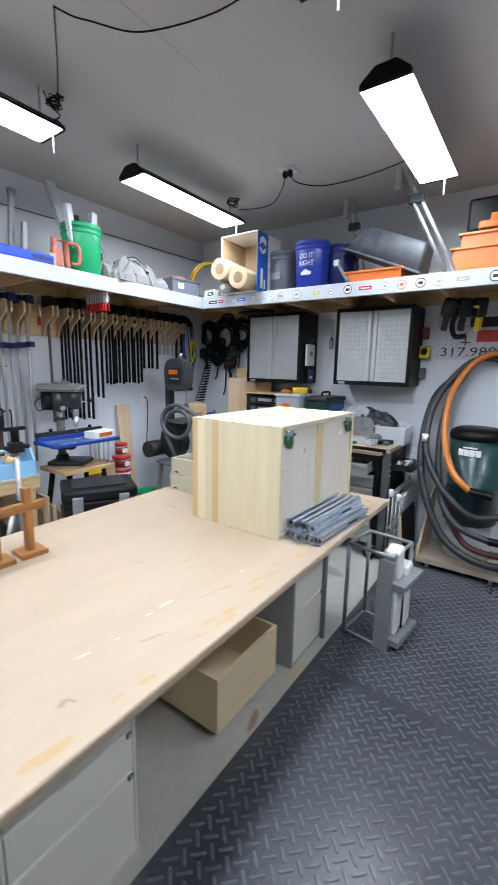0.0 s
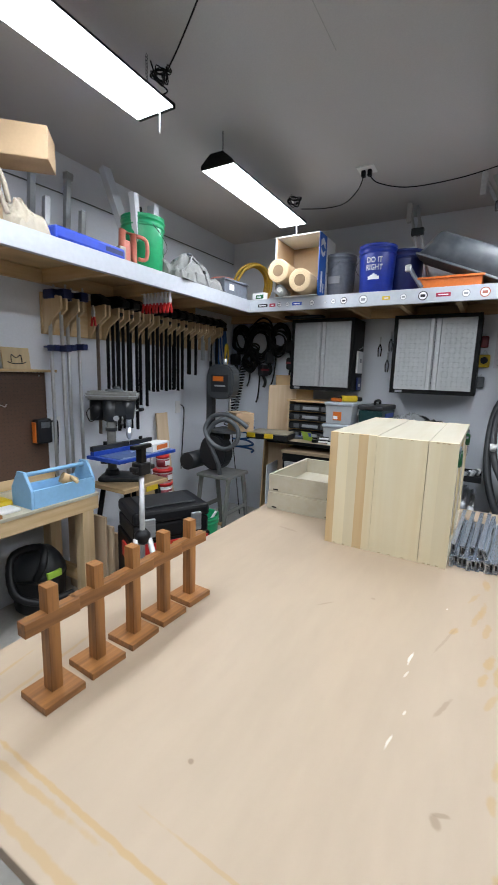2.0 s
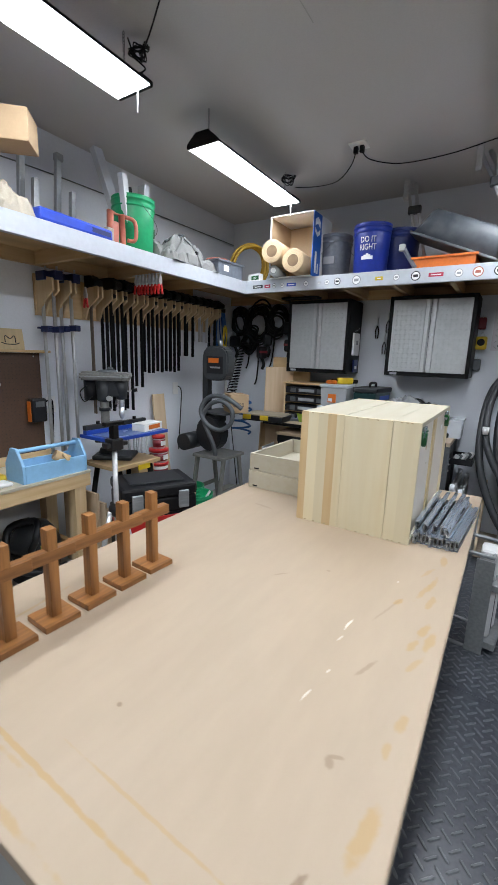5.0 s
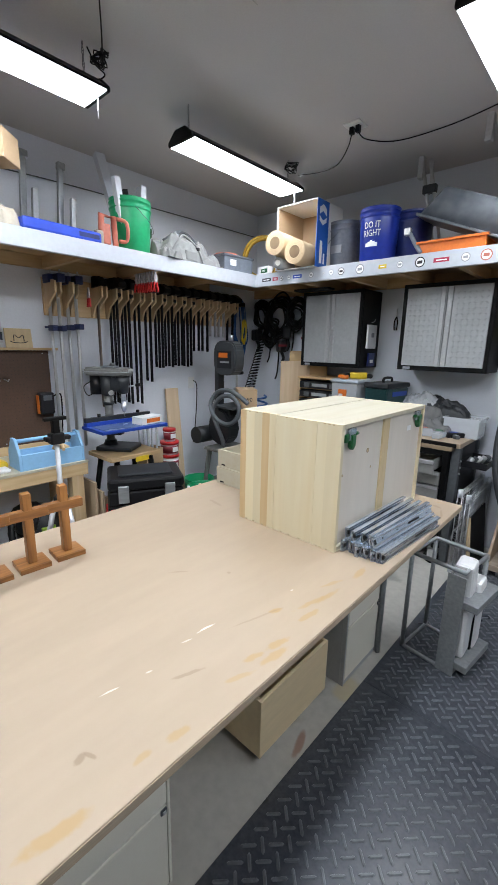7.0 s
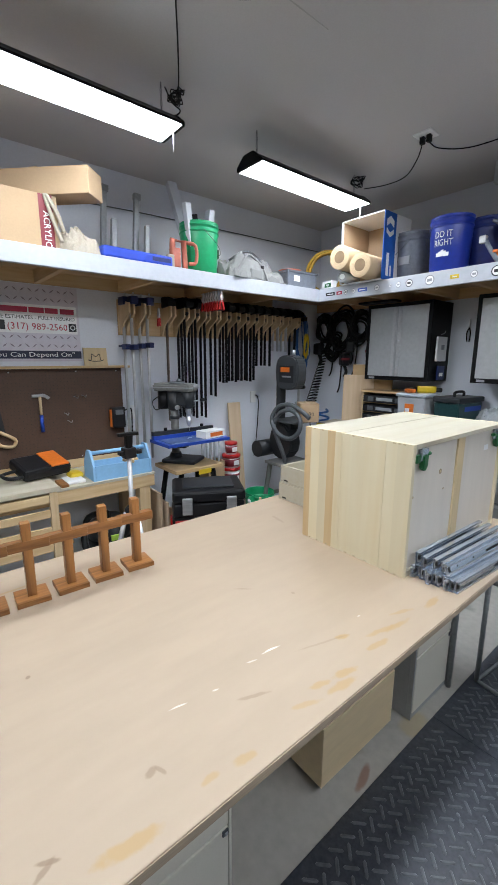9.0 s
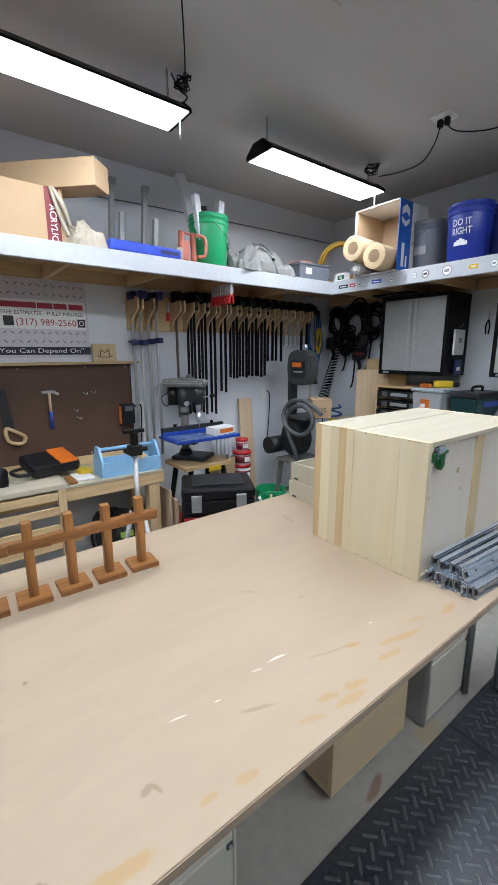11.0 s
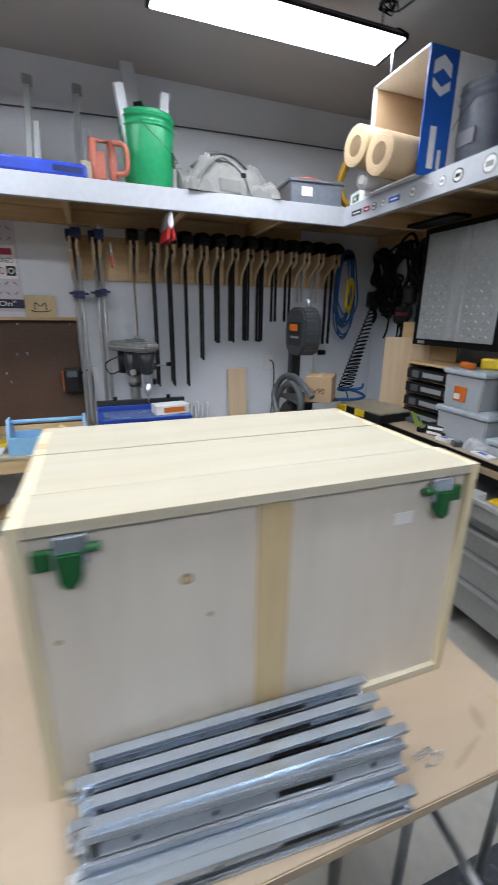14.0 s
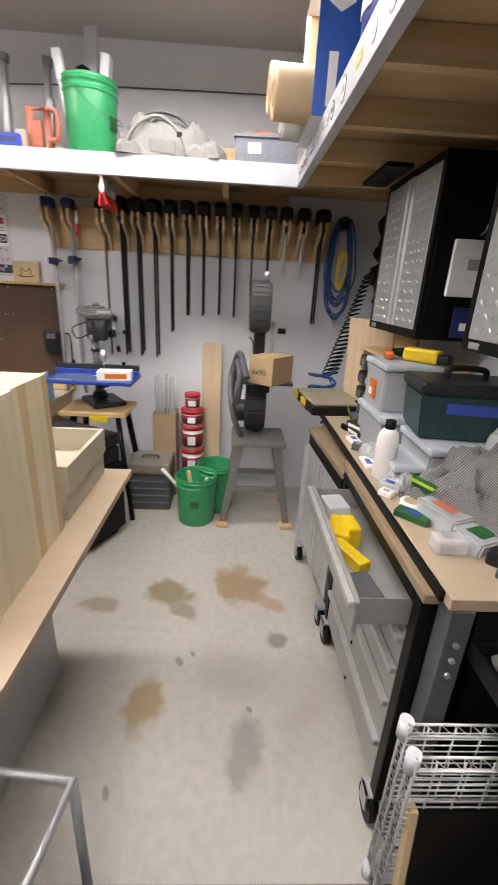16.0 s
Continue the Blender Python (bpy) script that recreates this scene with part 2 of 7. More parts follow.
M_darkgray = mat("dark grey paint", (0.020, 0.023, 0.027), 0.45, scale=60, vary=0.2, bump=0.06)
M_steel = mat("bright steel", (0.68, 0.70, 0.73), 0.32, 0.75, scale=80, vary=0.12, bump=0.04, stretch=(1, 0.1, 1))
M_zinc = mat("zinc plated steel", (0.60, 0.68, 0.78), 0.24, 0.78, scale=40, vary=0.18, bump=0.04, stretch=(1, 0.15, 1))
M_alu = mat("brushed aluminium", (0.58, 0.59, 0.60), 0.38, 0.6, scale=50, vary=0.08, bump=0.03)
M_tread = mat("tread plate aluminium", (0.50, 0.52, 0.53), 0.42, 0.55, scale=30, vary=0.06, bump=0.03)
M_filecab = mat("putty enamel", (0.80, 0.765, 0.66), 0.4, scale=150, vary=0.02, bump=0.01)
M_filegray = mat("grey enamel", (0.42, 0.43, 0.43), 0.4, scale=50, vary=0.05, bump=0.03)
M_tubegray = mat("grey tube paint", (0.36, 0.38, 0.39), 0.35, 0.4, scale=60, vary=0.12, bump=0.04)
M_green = mat("green bucket plastic", (0.010, 0.34, 0.135), 0.35, scale=40, vary=0.08, bump=0.02)
M_blue = mat("blue bucket plastic", (0.012, 0.035, 0.30), 0.32, scale=40, vary=0.08, bump=0.02)
M_navy = mat("navy bucket plastic", (0.01, 0.022, 0.13), 0.35, scale=40, vary=0.1, bump=0.02)
M_graybucket = mat("grey bucket plastic", (0.17, 0.19, 0.23), 0.4, scale=40, vary=0.12, bump=0.04)
M_orange = mat("orange plastic", (0.68, 0.16, 0.018), 0.4, scale=50, vary=0.08, bump=0.02)
M_hose = mat("grey hose", (0.034, 0.037, 0.042), 0.45, scale=60, vary=0.15, bump=0.06)
M_hoseorange = mat("orange hose", (0.62, 0.20, 0.03), 0.42, scale=60, vary=0.1, bump=0.05)
M_teal = mat("dark green canister", (0.008, 0.035, 0.038), 0.3, scale=50, vary=0.2, bump=0.03, second=(0.02, 0.06, 0.06))
M_cardboard = mat("corrugated cardboard", (0.46, 0.32, 0.19), 0.8, scale=90, vary=0.035, bump=0.03, spread=5)
M_kraft = mat("kraft paper", (0.56, 0.42, 0.26), 0.75, scale=60, vary=0.06, bump=0.05)
M_hardboard = mat("brown hardboard", (0.095, 0.050, 0.030), 0.55, scale=80, vary=0.12, bump=0.08)
M_red = mat("red plastic", (0.55, 0.02, 0.02), 0.4, scale=50, vary=0.1, bump=0.02)
M_darkred = mat("maroon label", (0.22, 0.02, 0.03), 0.45, scale=50, vary=0.1, bump=0.02)
M_yellow = mat("yellow plastic", (0.72, 0.50, 0.02), 0.4, scale=50, vary=0.08, bump=0.02)
M_skyblue = mat("light blue paint", (0.27, 0.52, 0.78), 0.5, scale=40, vary=0.05, bump=0.05)
M_bluepaint = mat("blue anodised", (0.02, 0.07, 0.42), 0.35, 0.2, scale=50, vary=0.1, bump=0.03)
M_bluecard = mat("blue printed card", (0.01, 0.11, 0.48), 0.4, scale=50, vary=0.06, bump=0.02)
M_canvas = mat("grey canvas", (0.24, 0.24, 0.235), 0.9, scale=160, vary=0.1, bump=0.1, spread=8)
M_cream = mat("cream cloth", (0.44, 0.39, 0.31), 0.9, scale=120, vary=0.1, bump=0.2)
M_houndstooth = mat("houndstooth cloth", (0.23, 0.23, 0.235), 0.9, scale=220, vary=0.35, bump=0.2, spread=10, second=(0.09, 0.09, 0.095))
nt = M_houndstooth.node_tree
wv = nt.nodes.new("ShaderNodeTexWave")
wv.bands_direction = "DIAGONAL"
wv.inputs["Scale"].default_value, wv.inputs["Distortion"].default_value, wv.inputs["Detail"].default_value = 95, 1.0, 2
tc = nt.nodes.new("ShaderNodeTexCoord")
nt.links.new(tc.outputs["Object"], wv.inputs["Vector"])
wm = nt.nodes.new("ShaderNodeMix")
wm.data_type = "RGBA"
wm.inputs["A"].default_value, wm.inputs["B"].default_value = (0.05, 0.05, 0.052, 1), (0.26, 0.26, 0.26, 1)
nt.links.new(wv.outputs["Fac"], wm.inputs["Factor"])
nt.links.new(wm.outputs["Result"], nt.nodes["Principled BSDF"].inputs["Base Color"])
M_clear = mat("clear plastic", (0.80, 0.84, 0.88), 0.18, scale=30, vary=0.03, bump=0.02, alpha=0.42)
M_bag = mat("plastic film", (0.75, 0.78, 0.80), 0.25, scale=25, vary=0.05, bump=0.3, alpha=0.5)
M_banner = mat("banner vinyl", (0.64, 0.61, 0.68), 0.4, scale=30, vary=0.05, bump=0.02, spread=4)
M_bannerline = mat("banner printed tread", (0.24, 0.20, 0.25), 0.4, scale=30, vary=0.05, bump=0.0)
M_ink = mat("black print", (0.012, 0.012, 0.015), 0.45, scale=50, vary=0.05, bump=0.0)
M_inkred = mat("crimson print", (0.42, 0.02, 0.06), 0.45, scale=50, vary=0.05, bump=0.0)
M_inkwhite = mat("white print", (0.82, 0.82, 0.82), 0.45, scale=50, vary=0.02, bump=0.0)
M_inkblue = mat("blue print", (0.03, 0.08, 0.42), 0.45, scale=50, vary=0.05, bump=0.0)
M_inkgrey = mat("grey print", (0.30, 0.31, 0.33), 0.45, scale=50, vary=0.05, bump=0.0)
M_cord = mat("black cord", (0.004, 0.004, 0.0045), 0.5, scale=80, vary=0.1, bump=0.05, spec=0.2)
M_yellowhose = mat("yellow air hose", (0.50, 0.30, 0.03), 0.45, scale=60, vary=0.1, bump=0.05)
M_bluecord = mat("blue cord", (0.01, 0.09, 0.30), 0.45, scale=60, vary=0.15, bump=0.05)
M_terracotta = mat("faded red plastic", (0.50, 0.15, 0.10), 0.5, scale=50, vary=0.1, bump=0.05)
M_lime = mat("lime label", (0.35, 0.55, 0.06), 0.45, scale=50, vary=0.06, bump=0.0)
M_darkgreen = mat("dark green paint", (0.008, 0.11, 0.03), 0.4, scale=50, vary=0.1, bump=0.02)
M_glow = glow("lit diffuser", (0.90, 0.97, 1.06), LAMP_STRENGTH)

# ---- mesh helpers ----
def box(bm, a, b, bev=0.0, m=None):
    lo = Vector((min(a[0], b[0]), min(a[1], b[1]), min(a[2], b[2])))
    hi = Vector((max(a[0], b[0]), max(a[1], b[1]), max(a[2], b[2])))
    t = Matrix.Translation((lo + hi) / 2) @ Matrix.Diagonal((*(hi - lo), 1))
    r = bmesh.ops.create_cube(bm, size=1, matrix=(m @ t) if m else t)
    if bev:
        es = list({e for v in r["verts"] for e in v.link_edges})
        bmesh.ops.bevel(bm, geom=es, offset=bev, segments=2, affect="EDGES", profile=0.5)
    return bm


def cyl(bm, p0, p1, r0, r1=None, n=16, caps=True):
    p0, p1 = Vector(p0), Vector(p1)
    d = p1 - p0
    q = d.to_track_quat("Z", "Y").to_matrix().to_4x4()
    r = bmesh.ops.create_cone(bm, cap_ends=caps, segments=n, radius1=r0, radius2=r0 if r1 is None else r1, depth=d.length, matrix=Matrix.Translation((p0 + p1) / 2) @ q)
    for f in {f for v in r["verts"] for f in v.link_faces}:
        f.smooth = len(f.verts) == 4
    return bm


def lathe(bm, prof, n=28, at=(0, 0, 0), m=None):
    """Turns (radius, height) pairs about z."""
    rings = []
    for r, z in prof:
        ring = []
        for i in range(n):
            a = 2 * math.pi * i / n
            p = Vector((at[0] + r * math.cos(a), at[1] + r * math.sin(a), at[2] + z))
            ring.append(bm.verts.new(m @ p if m else p))
        rings.append(ring)
    for k in range(len(rings) - 1):
        for i in range(n):
            f = bm.faces.new((rings[k][i], rings[k][(i + 1) % n], rings[k + 1][(i + 1) % n], rings[k + 1][i]))
            f.smooth = True
    bm.faces.new(rings[0][::-1])
    bm.faces.new(rings[-1])
    return bm


def smooth_path(pts, steps=6, closed=False):
    pts = [Vector(p) for p in pts]
    out = []
    k = len(pts)
    for i in range(k if closed else k - 1):
        p0 = pts[(i - 1) % k] if closed else pts[max(i - 1, 0)]
        p1, p2 = pts[i], pts[(i + 1) % k]
        p3 = pts[(i + 2) % k] if closed else pts[min(i + 2, k - 1)]
        for s in range(steps):
            t = s / steps
            out.append(0.5 * ((2 * p1) + (p2 - p0) * t + (2 * p0 - 5 * p1 + 4 * p2 - p3) * t * t + (3 * p1 - p0 - 3 * p2 + p3) * t ** 3))
    if not closed:
        out.append(pts[-1])
    return out


def tube(bm, pts, r, n=8, steps=6, closed=False, ribs=0.0):
    path = smooth_path(pts, steps, closed) if steps > 1 else [Vector(p) for p in pts]
    k = len(path)
    rings, up = [], Vector((0.13, 0.27, 0.95))
    for i, p in enumerate(path):
        d = (path[(i + 1) % k] - path[i - 1]) if closed else (path[min(i + 1, k - 1)] - path[max(i - 1, 0)])
        d.normalize()
        side = d.cross(up)
        if side.length < 1e-3:
            side = d.cross(Vector((1, 0, 0)))
        side.normalize()
        up = side.cross(d).normalized()
        rr = r * (1 + (ribs if i % 2 else -ribs))
        rings.append([bm.verts.new(p + rr * (math.cos(2 * math.pi * j / n) * side + math.sin(2 * math.pi * j / n) * up)) for j in range(n)])
    for i in range(k if closed else k - 1):
        a, b = rings[i], rings[(i + 1) % k]
        for j in range(n):
            f = bm.faces.new((a[j], a[(j + 1) % n], b[(j + 1) % n], b[j]))
            f.smooth = True
    if not closed:
        bm.faces.new(rings[0][::-1])
        bm.faces.new(rings[-1])
    return bm


def prism(bm, poly, axis, a, b, bev=0.0):
    """A polygon in the two other axes, drawn out along one axis from a to b."""
    def at(u, v, w):
        return {"x": (w, u, v), "y": (u, w, v), "z": (u, v, w)}[axis]
    lo = [bm.verts.new(at(u, v, a)) for u, v in poly]
    hi = [bm.verts.new(at(u, v, b)) for u, v in poly]
    fs = [bm.faces.new(lo[::-1]), bm.faces.new(hi)]
    k = len(poly)
    for i in range(k):
        fs.append(bm.faces.new((lo[i], lo[(i + 1) % k], hi[(i + 1) % k], hi[i])))
    bmesh.ops.recalc_face_normals(bm, faces=fs)
    if bev:
        bmesh.ops.bevel(bm, geom=list({e for f in fs for e in f.edges}), offset=bev, segments=2, affect="EDGES")
    return bm


def open_box(bm, a, b, wall, floor=None, bev=0.0):
    """A box with no lid: four sides and a bottom."""
    (x0, y0, z0), (x1, y1, z1) = a, b
    fl = floor or wall
    box(bm, (x0, y0, z0), (x1, y0 + wall, z1), bev)
    box(bm, (x0, y1 - wall, z0), (x1, y1, z1), bev)
    box(bm, (x0, y0 + wall, z0), (x0 + wall, y1 - wall, z1), bev)
    box(bm, (x1 - wall, y0 + wall, z0), (x1, y1 - wall, z1), bev)
    box(bm, (x0 + wall, y0 + wall, z0), (x1 - wall, y1 - wall, z0 + fl))
    return bm


def B():
    return bmesh.new()


def mesh_of(name, bm, material):
    me = bpy.data.meshes.new(name)
    bm.to_mesh(me)
    bm.free()
    me.materials.append(material)
    return me


def part(name, bm, material, parent=None, label="", at=None):
    ob = new(name, mesh_of(name, bm, material))
    ob.parent = parent
    if at is not None:
        ob.matrix_basis = at
    return tagged(ob, label)


def thing(name, at, label, category, group="", kind=""):
    ob = new(name)
    ob.empty_display_size = 0.1
    ob.matrix_basis = at if isinstance(at, Matrix) else Matrix.Translation(at)
    return tagged(ob, label, category, group, kind)


def solo(name, bm, material, label, category, at=None, group="", kind=""):
    return tagged(part(name, bm, material, None, label, at), label, category, group, kind)


def words(name, text, size, material, parent, at, label="", width=0.0, align="LEFT"):
    """Printed letters as a thin mesh; at: the pose of the text's plane."""
    cu = bpy.data.curves.new(name, "FONT")
    cu.body, cu.size, cu.extrude, cu.align_x = text, size, 0.0004, align
    cu.resolution_u = 2
    ob = bpy.data.objects.new(name, cu)
    scene.collection.objects.link(ob)
    me = bpy.data.meshes.new_from_object(ob.evaluated_get(bpy.context.evaluated_depsgraph_get()))
    bpy.data.objects.remove(ob)
    bpy.data.curves.remove(cu)
    if width and len(me.vertices):
        xs = [v.co.x for v in me.vertices]
        k = width / max(max(xs) - min(xs), 1e-6)
        for v in me.vertices:
            v.co.x *= k
    me.materials.clear()
    me.materials.append(material)
    me.name = name
    out = new(name, me)
    out.parent = parent
    out.matrix_basis = at
    return tagged(out, label)


# poses for print on a wall facing +x (west wall) and facing -y (north wall)
def on_west(y, z, x):
    return Matrix.Translation((x, y, z)) @ Matrix(((0, 0, 1, 0), (1, 0, 0, 0), (0, 1, 0, 0), (0, 0, 0, 1)))


def on_north(x, z, y):
    return Matrix.Translation((x, y, z)) @ Matrix(((1, 0, 0, 0), (0, 0, -1, 0), (0, 1, 0, 0), (0, 0, 0, 1)))


# ---- structure ----
WX, NY, CEIL = -3.54, 4.0, 3.085
EX, SY = 3.2, -3.4
solo("floor", box(B(), (WX - 0.15, SY - 0.15, -0.12), (EX + 0.15, NY + 0.15, 0)), M_floor, "worn grey concrete garage floor with oil stains", "floor", kind="structure")
solo("ceiling", box(B(), (WX - 0.15, SY - 0.15, CEIL), (EX + 0.15, NY + 0.15, CEIL + 0.12)), M_ceil, "plain grey-white painted ceiling", "ceiling", kind="structure")
solo("wall_west", box(B(), (WX - 0.15, SY, 0), (WX, NY, CEIL)), M_wall, "pale blue-grey painted drywall wall", "wall", kind="structure")
solo("wall_north", box(B(), (WX - 0.15, NY, 0), (EX + 0.15, NY + 0.15, CEIL)), M_wall, "pale blue-grey painted drywall wall", "wall", kind="structure")
# east and south walls stay out of view; their dark grey limits fill light
solo("wall_east", box(B(), (EX, SY, 0), (EX + 0.15, NY, CEIL)), M_plain, "unseen grey closing wall, kept dark to cut bounce", "wall", kind="structure")
solo("wall_south", box(B(), (WX - 0.15, SY - 0.15, 0), (EX + 0.15, SY, CEIL)), M_plain, "unseen grey closing wall, kept dark to cut bounce", "wall", kind="structure")
# cable run along the west wall above the shelf
solo("wall_cable", tube(B(), [(WX + 0.008, -1.5, 2.62), (WX + 0.008, 1.2, 2.80), (WX + 0.008, 2.4, 2.84), (WX + 0.008, 3.98, 2.86)], 0.0045, 6), M_graymetal, "thin dark cable along the upper wall", "cable")

# ---- overhead shelves ----
SF, SB, ST = -2.835, 2.193, 2.300   # front face, underside and top of the west fascia
NF = 3.19
def overhead_shelf(name, label, w, axis, x0, x1, y0, y1):
    s = thing(name, (0, 0, 0), label, "shelf", kind="structure")
    if axis == "y":
        part("fascia", box(B(), (x1 - 0.038, y0, SB), (x1, y1, ST), 0.002), M_fascia, s, "white-painted front board")
        part("deck", box(B(), (x0, y0, ST - 0.018), (x1 - 0.04, y1, ST - 0.002)), M_osb, s)
        for i in range(12):
            y = y0 + 0.1 + i * 0.61
            if y < y1 - 0.05:
                part("joist", box(B(), (x0 + 0.04, y, SB + 0.002), (x1 - 0.04, y + 0.038, ST - 0.02)), M_pine_x, s)
        part("ledger", box(B(), (x0, y0, SB + 0.002), (x0 + 0.038, y1, ST - 0.02)), M_pine_y, s)
    else:
        part("fascia", box(B(), (x0, y0, SB), (x1, y0 + 0.038, ST), 0.002), M_fascia, s, "white-painted front board")
        part("deck", box(B(), (x0 - 0.7, y0 + 0.04, ST - 0.018), (x1, y1, ST - 0.002)), M_osb, s)
        for i in range(12):
            x = x0 + 0.05 + i * 0.42
            if x < x1 - 0.05:
                part("joist", box(B(), (x, y0 + 0.04, SB + 0.002), (x + 0.038, y1 - 0.04, ST - 0.02)), M_pine_y, s)
        part("ledger", box(B(), (x0 - 0.7, y1 - 0.038, SB + 0.002), (x1, y1, ST - 0.02)), M_pine_x, s)
    return s

shelf_w = overhead_shelf("overhead_shelf", "white-fronted wooden overhead shelf loaded with tools", 0.7, "y", WX, SF, -1.6, NF + 0.036)
shelf_n = overhead_shelf("overhead_shelf", "white-fronted wooden overhead shelf with round stickers", 0.8, "x", SF - 0.001, 2.0, NF, NY)

# ---- hanging LED shop lights ----
def shop_light(x, y, pull_at):
    """A four-foot fixture: angled black housing, lit diffuser, chains and a pull cord; x, y: centre."""
    s = thing("shop_light", (x, y, 2.855), "lit hanging LED shop light with black housing", "lamp", "shop lights")
    L = 0.572
    part("diffuser", box(B(), (-0.110, -L + 0.02, 0.0), (0.110, L - 0.02, 0.005)), M_glow, s, "glowing white diffuser")
    part("housing", prism(B(), [(-0.113, 0.0055), (-0.108, 0.020), (-0.045, 0.070), (0.045, 0.070), (0.108, 0.020), (0.113, 0.0055)], "y", -L + 0.02, L - 0.02), M_black, s)
    for e in (-1, 1):
        part("end_cap", prism(B(), [(-0.114, 0.022), (-0.046, 0.076), (0.046, 0.076), (0.114, 0.022), (0.114, -0.002), (-0.114, -0.002)], "y", e * (L - 0.02), e * L, 0.003), M_black, s)
        bm = B()
        z = 0.076
        while z < CEIL - 2.855 - 0.01:
            tube(bm, [(0.006, e * 0.5, z), (0, e * 0.5, z + 0.012), (-0.006, e * 0.5, z), (0, e * 0.5, z - 0.004)] if int(z * 1000) % 2 else [(0, e * 0.5 + 0.006, z), (0, e * 0.5, z + 0.012), (0, e * 0.5 - 0.006, z), (0, e * 0.5, z - 0.004)], 0.0016, 5, 3, True)
            z += 0.0135
        part("chain", bm, M_graymetal, s)
    part("pull_cord", cyl(B(), (0.04, pull_at * (L - 0.03), -0.10), (0.04, pull_at * (L - 0.03), 0.0), 0.0035, n=6), M_whiteplastic, s, "short white pull cord")
    return s

shop_light(-2.385, 2.54, 1)
shop_light(-2.355, 0.86, 1)
shop_light(-0.712, 2.54, 1)
shop_light(-0.712, 0.86, 1)
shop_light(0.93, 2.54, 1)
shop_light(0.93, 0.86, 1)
# two unseen lights added behind the start point for more downward light
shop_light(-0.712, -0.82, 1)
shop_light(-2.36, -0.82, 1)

# ---- the big bench ----
bench = thing("workbench", (0, 0, 0), "large pale maple plywood workbench with glue stains", "workbench")
BX0, BX1, BY0, BY1, BT = -1.90, -0.676, 0.02, 2.443, 0.868
part("tabletop", box(B(), (BX0, BY0, BT - 0.028), (BX1, BY1, BT), 0.0025), M_maple, bench)
part("edge_band", box(B(), (BX1 - 0.001, BY0 + 0.004, BT - 0.026), (BX1 + 0.0015, BY1 - 0.004, BT - 0.004)), M_plyedge, bench)
part("subframe", box(box(B(), (BX0 + 0.25, BY0 + 0.08, BT - 0.07), (BX0 + 0.29, BY1 - 0.1, BT - 0.029)), (BX1 - 0.33, BY0 + 0.08, BT - 0.07), (BX1 - 0.29, BY1 - 0.1, BT - 0.029)), M_graymetal, bench)
for lx in (BX1 - 0.255,):
    part("leg", tube(B(), [(lx, 2.15, BT - 0.05), (lx, 2.15, 0.0)], 0.014, 8, 1), M_tubegray, bench, "grey steel tube leg")
def file_cabinet(at, w, d, hgt, body, face, splits):
    """Front faces +x; drawers between the given heights, each with a gap backed in black and a thumb latch."""
    s = thing("file_cabinet", at, "steel file cabinet with drawers holding up the workbench", "cabinet", "file cabinets")
    part("body", box(B(), (-d, 0, 0.0), (-0.022, w, hgt), 0.003), body, s)
    for y0, y1 in ((0, 0.010), (w - 0.010, w)):
        part("side_flange", box(B(), (-0.022, y0, 0.0), (-0.001, y1, hgt), 0.001), body, s)
    part("plinth", box(B(), (-0.0215, 0.010, 0.0), (-0.004, w - 0.010, splits[0] - 0.006), 0.001), body, s)
    # black sheet that stands in for shade between the drawers
    part("dark_gap", box(B(), (-0.0219, 0.0105, splits[0] - 0.005), (-0.0205, w - 0.0105, hgt - 0.01)), M_black, s, "black sheet behind the drawers for the shade in the gaps")
    for z0, z1 in zip(splits[:-1], splits[1:]):
        dr = part("drawer", box(B(), (-0.020, 0.0135, z0), (0, w - 0.0135, z1 - 0.008), 0.003), face, s)
        part("latch", box(B(), (-0.002, w - 0.036, z1 - 0.030), (0.004, w - 0.0145, z1 - 0.010), 0.0015), M_graymetal, dr)
        part("latch_thumb", box(B(), (0.0041, w - 0.030, z1 - 0.024), (0.009, w - 0.020, z1 - 0.015), 0.001), M_alu, dr)
    return s

file_cabinet((-0.947, 0.318, 0), 0.418, 0.64, 0.838, M_filecab, M_filecab, (0.03, 0.335, 0.495, 0.655, 0.83))
file_cabinet((-0.945, 1.795, 0), 0.36, 0.66, 0.838, M_filegray, M_filecab, (0.03, 0.335, 0.60, 0.83))
ecab = thing("end_cabinet", (0, 0, 0), "grey steel cabinet standing under the bench end", "cabinet")
part("body", box(B(), (-1.545, 0.128, 0.0), (-0.965, 0.312, 0.838), 0.003), M_filegray, ecab)
part("side_panel", box(B(), (-1.525, 0.1245, 0.03), (-0.985, 0.1279, 0.80), 0.0015), M_filegray, ecab)

# ---- rolling wooden bin under the bench ----
crate = thing("rolling_bin", (-0.98, 1.195, 0), "open plywood bin on casters under the workbench", "bin")
for a, c in (((-0.016, 0, 0.05), (0, 0.485, 0.32)), ((-0.52, 0, 0.05), (-0.504, 0.485, 0.32)), ((-0.504, 0, 0.05), (-0.016, 0.016, 0.32)), ((-0.504, 0.469, 0.05), (-0.016, 0.485, 0.32)), ((-0.504, 0.016, 0.05), (-0.016, 0.469, 0.062))):
    part("panel", box(B(), a, c, 0.001), M_binply, crate)
